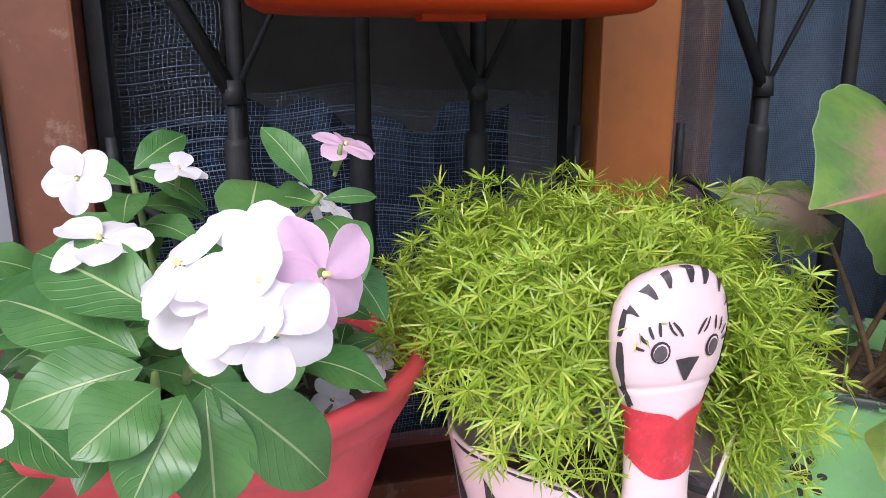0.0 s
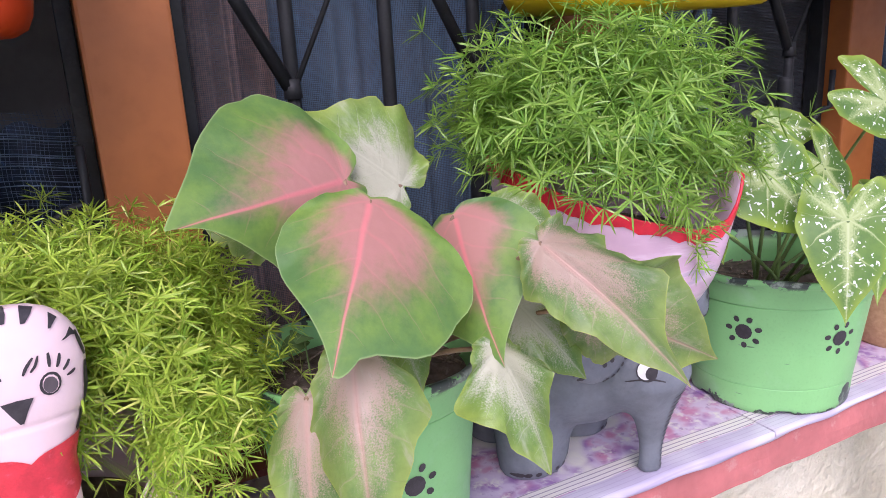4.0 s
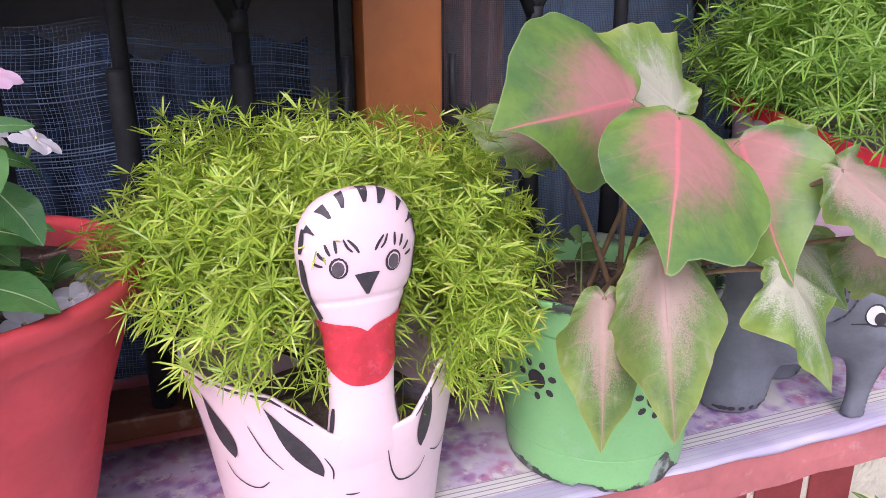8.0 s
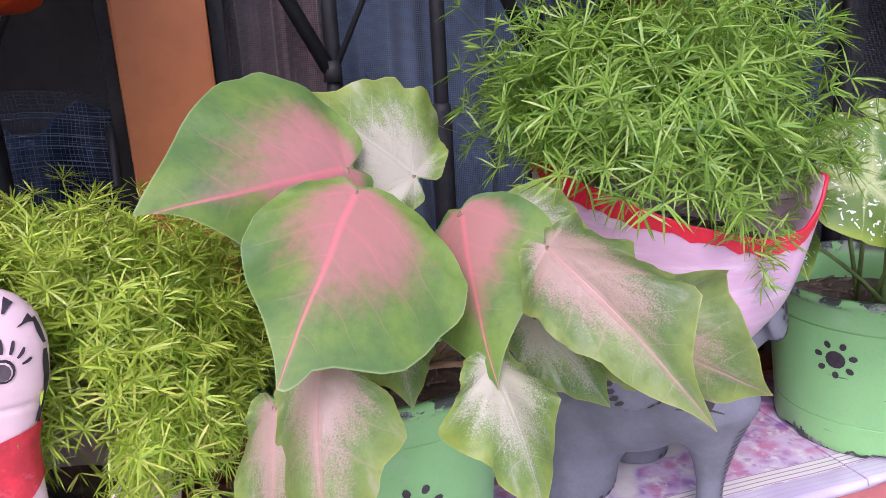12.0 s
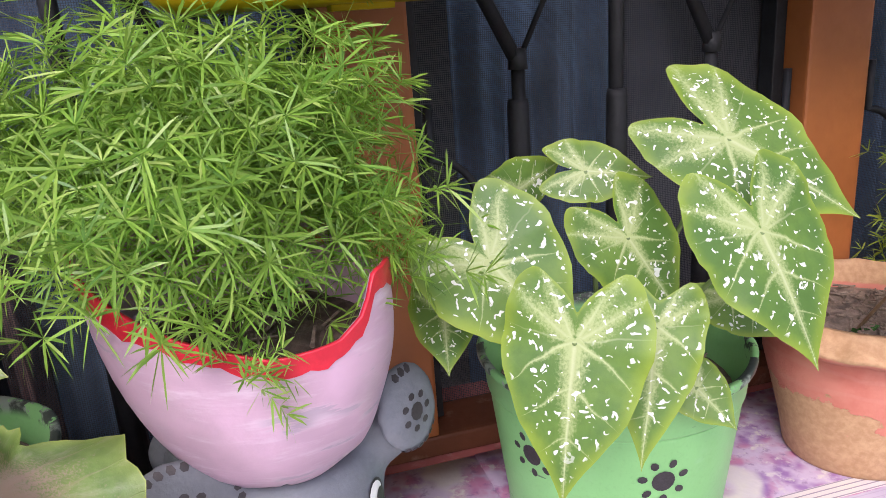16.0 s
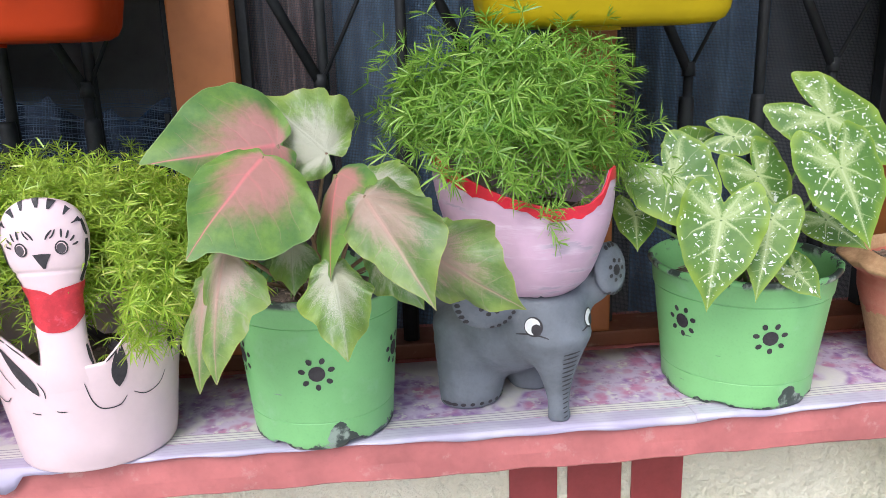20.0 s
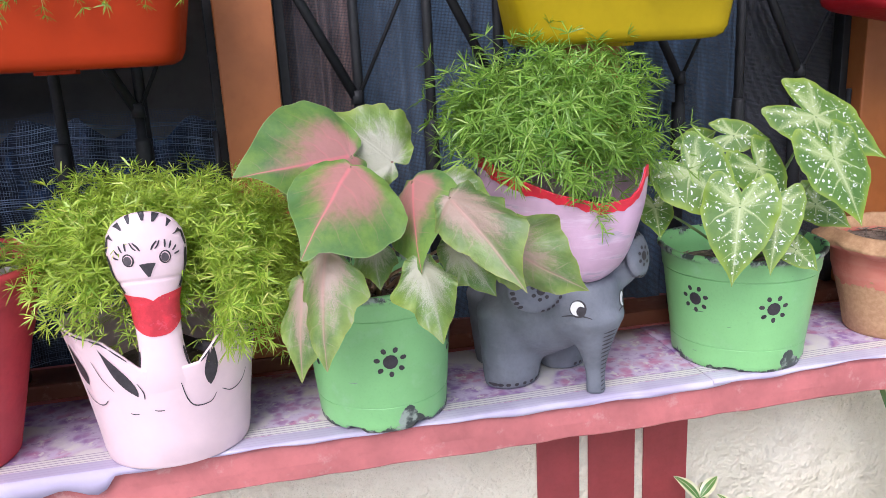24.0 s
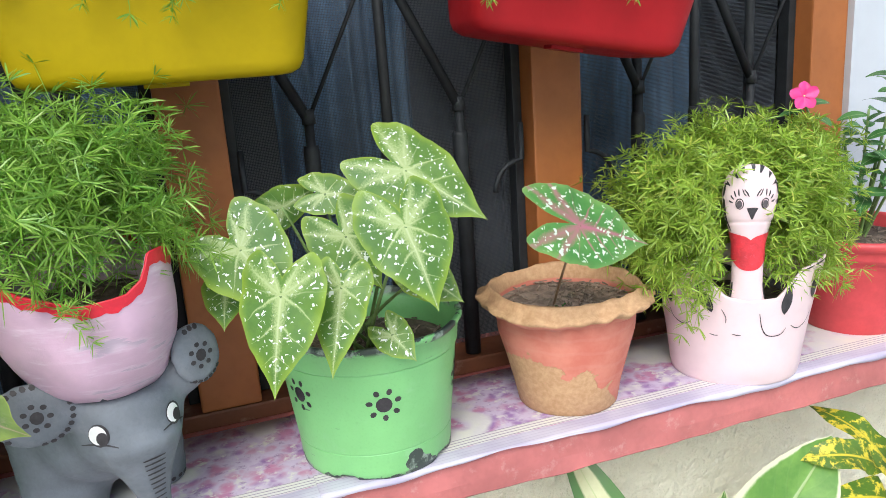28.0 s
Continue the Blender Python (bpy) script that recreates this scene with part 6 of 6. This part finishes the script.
def pink_caladium():
    p = thing("caladium_plant", 0.560, 0.556, 1.09, "caladium with large drooping pink and green leaves in a green pot", "plant", "caladiums")
    # material, stalk, tip, a point in its plane, width, lobe, arch, fold, oval, width of one side against the other
    rows = (
        (PINK_LEAF, (0.532, 0.476, 1.307), (0.383, 0.438, 1.295), (0.494, 0.490, 1.379), 0.44, 0.13, 0.12, 0.5, 0.25, 1.30),
        (CREAM_LEAF, (0.588, 0.490, 1.294), (0.508, 0.527, 1.362), (0.612, 0.519, 1.357), 0.58, 0.16, 0.10, 0.25, 0.7, 1.0),
        (PINK_LEAF, (0.524, 0.400, 1.303), (0.454, 0.306, 1.217), (0.575, 0.352, 1.260), 0.58, 0.07, 0.14, 0.3, 0.40, 0.66),
        (PINK_LEAF, (0.602, 0.418, 1.276), (0.592, 0.329, 1.179), (0.628, 0.357, 1.268), 0.45, 0.07, 0.12, 0.4, 0.1, 1.25),
        (CREAM_LEAF, (0.640, 0.425, 1.266), (0.703, 0.398, 1.246), (0.668, 0.424, 1.284), 0.46, 0.20, 0.25, 0.4, 0.4, 1.0),
        (PALE_LEAF, (0.632, 0.338, 1.266), (0.694, 0.246, 1.170), (0.704, 0.306, 1.238), 0.42, 0.09, 0.22, 0.5, 0.3, 0.60),
        (PALE_LEAF, (0.692, 0.352, 1.203), (0.796, 0.317, 1.140), (0.738, 0.322, 1.232), 0.46, 0.12, 0.12, 0.4, 0.3, 1.0),
        (PALE_LEAF, (0.485, 0.352, 1.214), (0.472, 0.300, 1.086), (0.510, 0.322, 1.185), 0.275, 0.07, 0.25, 0.7, 0.8, 1.0),
        (PALE_LEAF, (0.455, 0.378, 1.172), (0.442, 0.348, 1.055), (0.412, 0.390, 1.130), 0.265, 0.08, 0.18, 0.7, 0.7, 1.0),
        (CREAM_LEAF, (0.594, 0.343, 1.190), (0.606, 0.292, 1.105), (0.627, 0.330, 1.161), 0.36, 0.12, 0.22, 0.5, 0.7, 1.0),
        (PALE_LEAF, (0.500, 0.560, 1.262), (0.418, 0.615, 1.280), (0.430, 0.540, 1.240), 0.50, 0.20, 0.12, 0.2, 0.0, 1.0),
        (CREAM_LEAF, (0.650, 0.400, 1.195), (0.690, 0.360, 1.132), (0.690, 0.390, 1.185), 0.42, 0.20, 0.15, 0.4, 0.5, 1.0),
        (CREAM_LEAF, (0.545, 0.425, 1.200), (0.548, 0.380, 1.150), (0.570, 0.405, 1.180), 0.40, 0.10, 0.25, 0.6, 0.5, 1.0),
    )
    for i, (m, s, t, q, w, lo, ar, fo, ov, le) in enumerate(rows):
        heart_leaf(p, m, s, t, q, w, lo, 0.03, ar, fo, 0.022 if m is PINK_LEAF else 0.08, i + 1, oval=ov, left=le, full={0: (0.28, -0.70), 2: (-0.10, 0.62)}.get(i, (0.0, 0.0)), tail=0.66 if i == 2 else 0.0)
        stalk(p, (0.560 + 0.02 * math.cos(i * 2.4), 0.545 + 0.02 * math.sin(i * 2.4), 1.082), s, 0.0032, lift=0.012)
    for i in range(4):
        x, y = 0.484 + 0.020 * i, 0.575 - 0.022 * (i % 3)
        top = (x, y, 1.128 + 0.018 * (i % 3))
        stalk(p, (x + 0.004, y, 1.082), top, 0.0012, STALK, 0.0)
        blade_leaf(p, WEED_LEAF, top, (x + 0.026 * math.cos(i * 2.1), y - 0.012 - 0.014 * math.sin(i * 2.1), top[2] + 0.012), 0.024, (0, -0.5, 0.85), arch=0.3, blunt=1.1, name="weed_leaf")
    return p


pink_caladium()


def spotted_caladium():
    p = thing("caladium_plant", 1.148, 0.556, 1.07, "caladium with white-spotted green leaves in a green pot", "plant", "caladiums")
    rows = (
        ((1.032, 0.374, 1.213), (1.010, 0.351, 1.110), (1.072, 0.360, 1.252), 0.46, 0.40, 0.10),
        ((1.003, 0.448, 1.251), (1.052, 0.407, 1.184), (1.007, 0.466, 1.306), 0.58, 0.48, 0.10),
        ((1.173, 0.378, 1.266), (1.190, 0.336, 1.178), (1.210, 0.403, 1.317), 0.54, 0.50, 0.12),
        ((1.203, 0.458, 1.315), (1.281, 0.404, 1.254), (1.198, 0.500, 1.374), 0.48, 0.56, 0.08),
        ((1.127, 0.475, 1.243), (1.160, 0.450, 1.178), (1.085, 0.462, 1.215), 0.58, 0.55, 0.08),
        ((1.098, 0.385, 1.208), (1.073, 0.360, 1.115), (1.120, 0.375, 1.215), 0.34, 0.30, 0.12),
        ((1.068, 0.560, 1.272), (1.118, 0.575, 1.292), (1.070, 0.560, 1.300), 0.50, 0.60, 0.10),
        ((1.118, 0.530, 1.288), (1.170, 0.510, 1.280), (1.130, 0.540, 1.310), 0.50, 0.60, 0.10),
        ((1.160, 0.425, 1.128), (1.180, 0.400, 1.100), (1.185, 0.420, 1.135), 0.55, 0.60, 0.10),
        ((1.215, 0.460, 1.185), (1.255, 0.430, 1.150), (1.240, 0.455, 1.190), 0.50, 0.55, 0.10),
        ((0.985, 0.520, 1.190), (0.975, 0.480, 1.150), (1.005, 0.505, 1.180), 0.50, 0.55, 0.10),
    )
    for i, (s, t, q, w, lo, ar) in enumerate(rows):
        heart_leaf(p, SPOT_LEAF, s, t, q, w, lo, 0.20, ar, 0.08, 0.02, i + 31)
        stalk(p, (1.148 + 0.02 * math.cos(i * 2.4), 0.556 + 0.02 * math.sin(i * 2.4), 1.066), s, 0.0028, STALK, 0.01)
    return p


spotted_caladium()
_c = thing("caladium_seedling", 1.462, 0.600, 1.07, "single pink-centred spotted caladium leaf in a clay pot", "plant", "caladiums")
heart_leaf(_c, RED_SPOT_LEAF, (1.411, 0.420, 1.226), (1.522, 0.434, 1.182), (1.373, 0.436, 1.273), 0.46, 0.62, 0.12, 0.08, 0.06, 0.02, 77)
stalk(_c, (1.44, 0.56, 1.062), (1.411, 0.420, 1.226), 0.0022, STALK_PINK, 0.01)
for _i in range(3):
    blade_leaf(_c, VINCA_LEAF, (1.43 + 0.008 * _i, 0.55, 1.068), (1.425 + 0.012 * _i, 0.535, 1.085), 0.012, name="weed_leaf")


def low_growth(p, centre, r, z, seed, count):
    """Small leaves growing close above the soil."""
    rnd = random.Random(seed)
    for _ in range(count):
        a, q = rnd.uniform(0, 6.28), r * math.sqrt(rnd.random())
        foot = Vector((centre[0] + q * math.cos(a), centre[1] + q * math.sin(a), z))
        top = foot + Vector((rnd.uniform(-0.01, 0.01), rnd.uniform(-0.015, 0.005), rnd.uniform(0.02, 0.06)))
        part("stem", tube([foot - p.location, top - p.location], 0.0014, 0.001, 6), STALK, p, smooth=True)
        for k in range(4):
            b_ = a + 1.6 * k + rnd.uniform(-0.3, 0.3)
            ln = rnd.uniform(0.022, 0.038)
            blade_leaf(p, VINCA_LEAF, top, top + Vector((math.cos(b_), math.sin(b_), rnd.uniform(-0.1, 0.6))).normalized() * ln, ln * 0.5, (0, -0.45, 0.85), 0.18, 0.1, 0.85, seed=k)


def periwinkle_white():
    p = thing("periwinkle_plant", -0.055, 0.565, 1.105, "white periwinkle with glossy leaves overhanging a red pot", "plant", "periwinkles")
    rnd = random.Random(21)
    base = p.location
    heads = (((0.042, 0.440, 1.322), 7), ((-0.072, 0.520, 1.326), 7), ((-0.020, 0.250, 1.298), 0), ((-0.130, 0.360, 1.290), 9), ((-0.18, 0.50, 1.28), 8), ((0.010, 0.50, 1.262), 11), ((-0.04, 0.50, 1.275), 10), ((-0.11, 0.48, 1.265), 10), ((-0.06, 0.40, 1.275), 9), ((0.015, 0.44, 1.255), 9), ((-0.02, 0.54, 1.225), 9), ((-0.10, 0.42, 1.235), 9))
    for h, n in heads:
        part("stem", tube(arc(Vector((-0.055, 0.53, 1.13)) - base, Vector(h) - base, 0.02, 8), 0.0032, 0.002, 8), STALK, p, smooth=True)
        for k in range(n):
            a = 2.4 * k + rnd.uniform(-0.3, 0.3)
            ln = rnd.uniform(0.052, 0.070)
            s = Vector(h) + Vector((0, 0, -0.007 * k))
            d = Vector((math.cos(a), math.sin(a), rnd.uniform(-0.75, 0.15))).normalized()
            tip = s + d * ln
            if tip.x > 0.082 or tip.x > 0.045 and tip.z > 1.30 or tip.z < 1.19 and tip.x > -0.02:
                continue
            blade_leaf(p, VINCA_LEAF, s, tip, ln * 0.50, (0.1 * math.cos(a), -0.45, 0.85), 0.24, 0.14, 1.15, wave=0.10, seed=k)
    # the leaves of the nearest shoot and of the two flowering tips: foot, tip and width
    for k, row in enumerate((
            (-0.016, 0.247, 1.293, 0.025, 0.256, 1.245, 0.032), (-0.018, 0.247, 1.292, -0.017, 0.236, 1.250, 0.030), (-0.028, 0.259, 1.313, -0.077, 0.293, 1.334, 0.030), (-0.039, 0.259, 1.301, -0.094, 0.305, 1.314, 0.030),
            (-0.037, 0.249, 1.301, -0.078, 0.246, 1.292, 0.026), (-0.032, 0.242, 1.296, -0.055, 0.221, 1.286, 0.026), (-0.024, 0.241, 1.293, -0.041, 0.219, 1.267, 0.027), (-0.003, 0.291, 1.328, 0.005, 0.331, 1.351, 0.030),
            (0.037, 0.442, 1.327, 0.011, 0.458, 1.362, 0.021), (0.043, 0.441, 1.319, 0.077, 0.446, 1.319, 0.011), (-0.070, 0.521, 1.330, -0.038, 0.546, 1.351, 0.024))):
        blade_leaf(p, VINCA_LEAF, row[0:3], row[3:6], row[6], (0.1, -0.75, 0.55), 0.14, 0.16, 1.1, wave=0.08, seed=40 + k)
    low_growth(p, (-0.03, 0.55), 0.115, 1.166, 5, 24)
    W, B = PETAL_WHITE, PETAL_BLUSH
    for i, (place, way, size, m) in enumerate((
            ((0.057, 0.440, 1.350), (0.30, -0.30, 0.9), 0.019, B), ((-0.086, 0.430, 1.338), (-0.1, -1, 0.25), 0.018, W), ((-0.042, 0.510, 1.330), (0.15, -0.35, 0.9), 0.018, W),
            ((-0.052, 0.285, 1.336), (-0.1, -0.35, 0.9), 0.0175, W), ((-0.005, 0.204, 1.337), (-0.55, -0.55, 0.6), 0.0175, W), ((0.001, 0.200, 1.341), (0.2, -0.75, 0.55), 0.0175, W), ((-0.019, 0.215, 1.343), (-0.5, -0.3, 0.8), 0.0165, W), ((0.005, 0.218, 1.346), (0.2, -0.6, 0.8), 0.0175, W),
            ((-0.013, 0.212, 1.330), (-0.3, -0.9, 0.2), 0.0165, W), ((0.019, 0.208, 1.340), (0.6, -0.8, 0.25), 0.0175, B), ((0.005, 0.195, 1.329), (0.1, -1.0, 0.1), 0.0165, W),
            ((-0.092, 0.250, 1.288), (-0.3, -0.9, 0.2), 0.016, W), ((0.060, 0.548, 1.292), (0.5, -0.15, 0.8), 0.019, W), ((0.020, 0.420, 1.285), (0.9, -0.3, -0.2), 0.016, W), ((-0.165, 0.420, 1.310), (-0.4, -0.8, 0.4), 0.018, W), ((0.042, 0.500, 1.306), (0.6, -0.2, 0.5), 0.016, W))):
        flower(p, place, way, size, m, 60 + i, "white five-petalled flower" if m is W else "blush pink five-petalled flower")
    for i, (x, y, z) in enumerate(((-0.038, 0.268, 1.280), (0.050, 0.435, 1.338))):
        part("bud", tube([Vector((x, y, z)) - base, Vector((x + 0.002, y - 0.004, z + 0.006)) - base, Vector((x + 0.003, y - 0.008, z + 0.014)) - base], 0.0028, 0.0012, 8), STALK, p, "pale green flower bud", True)
    return p


periwinkle_white()
for _i, (_x, _y) in enumerate(((0.072, 0.500), (0.088, 0.532), (0.046, 0.462), (0.022, 0.440))):
    _f = thing("fallen_flower", _x, _y, 1.172, "wilted white flower lying on the pot's soil", "flower", "fallen flowers")
    flower(_f, (_x, _y, 1.180), (0.3 * math.sin(_i), -0.6, 0.7), 0.016, PETAL_WHITE, 90 + _i)


def periwinkle_pink():
    p = thing("periwinkle_plant", 2.075, 0.600, 1.045, "magenta periwinkle with glossy leaves in a red pot", "plant", "periwinkles")
    rnd = random.Random(31)
    base = p.location
    for h, n in (((1.93, 0.585, 1.325), 5), ((2.04, 0.56, 1.31), 9), ((2.10, 0.56, 1.37), 9), ((2.02, 0.55, 1.22), 10), ((2.10, 0.52, 1.24), 9), ((2.18, 0.6, 1.28), 9), ((2.06, 0.54, 1.26), 9), ((2.15, 0.55, 1.32), 9), ((2.0, 0.57, 1.27), 7)):
        part("stem", tube(arc(Vector((2.075, 0.60, 1.04)) - base, Vector(h) - base, 0.01, 8), 0.003, 0.002, 8), STALK, p, smooth=True)
        for k in range(n):
            a = 2.4 * k + rnd.uniform(-0.3, 0.3)
            ln = rnd.uniform(0.04, 0.065) if n > 4 else 0.035
            s = Vector(h) + Vector((0, 0, -0.010 * k))
            d = Vector((math.cos(a), math.sin(a), rnd.uniform(-0.2, 0.5))).normalized()
            blade_leaf(p, VINCA_LEAF, s, s + d * ln, ln * 0.45, (0, -0.45, 0.85), 0.18, 0.1, 0.85, seed=k)
    flower(p, (1.905, 0.565, 1.342), (-0.4, -0.9, 0.25), 0.022, PETAL_MAGENTA, 5, "magenta five-petalled flower")
    flower(p, (2.07, 0.52, 1.415), (-0.3, -0.9, 0.3), 0.022, PETAL_MAGENTA, 6, "magenta five-petalled flower")
    return p


periwinkle_pink()

# ---- plants standing below the ledge ----
def floor_pot(x, y, r, h, label):
    t = thing("flower_pot", x, y, 0.0, label, "flower pot", "pots on the ground")
    part("pot_body", lathe([(r * 0.7, 0.0), (r * 0.74, 0.004), (r * 0.96, h - 0.03), (r, h - 0.03), (r, h), (r * 0.93, h), (r * 0.88, h - 0.05), (r * 0.6, 0.05)], 48), CLAY, t, smooth=True)
    soil_disc(t, r * 0.88, h - 0.04, int(x * 50), 20)
    return t


floor_pot(1.58, 0.42, 0.15, 0.30, "clay pot on the ground under the ledge")
floor_pot(1.98, 0.38, 0.15, 0.30, "clay pot on the ground beside another")
_d = thing("dumb_cane_plant", 1.58, 0.42, 0.26, "dumb cane with cream-edged green leaves below the ledge", "plant", "plants below the ledge")
for _i, (_s, _t, _w) in enumerate((((1.57, 0.45, 0.52), (1.462, 0.575, 0.850), 0.088), ((1.60, 0.42, 0.58), (1.86, 0.42, 0.822), 0.155), ((1.58, 0.40, 0.50), (1.62, 0.30, 0.72), 0.08), ((1.60, 0.44, 0.50), (1.72, 0.50, 0.72), 0.08), ((1.56, 0.42, 0.48), (1.42, 0.34, 0.66), 0.08))):
    blade_leaf(_d, (STRAP_CREAM, STRAP_BROAD)[_i] if _i < 2 else STRAP_LEAF, _s, _t, _w, (-0.2, -0.8, 0.5), 0.12, 0.2, 0.95, seed=_i, label="cream-edged green strap leaf")
    stalk(_d, (1.58, 0.42, 0.26), _s, 0.006, STALK, 0.0)
_k = thing("croton_plant", 1.98, 0.38, 0.26, "croton with yellow-speckled leaves below the ledge", "plant", "plants below the ledge")
for _i in range(9):
    _a = _i * 2.4
    _s = Vector((1.98, 0.40, 0.575 + 0.02 * _i))
    _e = _s + Vector((0.17 * math.cos(_a), 0.13 * math.sin(_a), 0.06 + 0.012 * _i))
    blade_leaf(_k, CROTON_LEAF, _s, _e, 0.065, (0, -0.5, 0.85), 0.35, 0.15, 0.95, wave=0.25, seed=_i)
blade_leaf(_k, CROTON_LEAF, (1.95, 0.42, 0.745), (1.80, 0.42, 0.812), 0.06, (0, -0.6, 0.8), 0.3, 0.15, wave=0.25)
part("stem", tube([(0, 0, 0), (-0.01, 0.01, 0.25), (-0.02, 0.02, 0.54)], 0.009, 0.006, 8), STALK_PINK, _k, smooth=True)


def variegated_shrub(x, y, w, seed):
    """A low shrub with many small cream-edged leaves, growing in a pot below the ledge."""
    t = thing("variegated_shrub", x, y, 0.26, "low shrub with small cream-edged leaves below the ledge", "plant", "plants below the ledge")
    rnd = random.Random(seed)
    for k in range(16):
        a = rnd.uniform(0, 6.28)
        q = w * math.sqrt(rnd.random())
        top = Vector((x + q * math.cos(a), y + 0.5 * q * math.sin(a), 0.600 + rnd.uniform(-0.06, 0.03)))
        part("stem", tube([Vector((0, 0, 0)), top - t.location - Vector((0, 0, 0.12)), top - t.location], 0.004, 0.002, 6), STALK, t, smooth=True)
        for j in range(9):
            b_ = j * 2.4 + rnd.uniform(-0.3, 0.3)
            ln = rnd.uniform(0.040, 0.062)
            s = top - Vector((0, 0, 0.007 * j))
            d = Vector((math.cos(b_), math.sin(b_), rnd.uniform(0.1, 0.9))).normalized()
            blade_leaf(t, STRAP_LEAF, s, s + d * ln, ln * 0.42, (0, -0.45, 0.85), 0.2, 0.15, 0.85, seed=j)
    return t


floor_pot(1.09, 0.52, 0.15, 0.30, "clay pot on the ground holding a shrub")
variegated_shrub(1.09, 0.52, 0.15, 11)
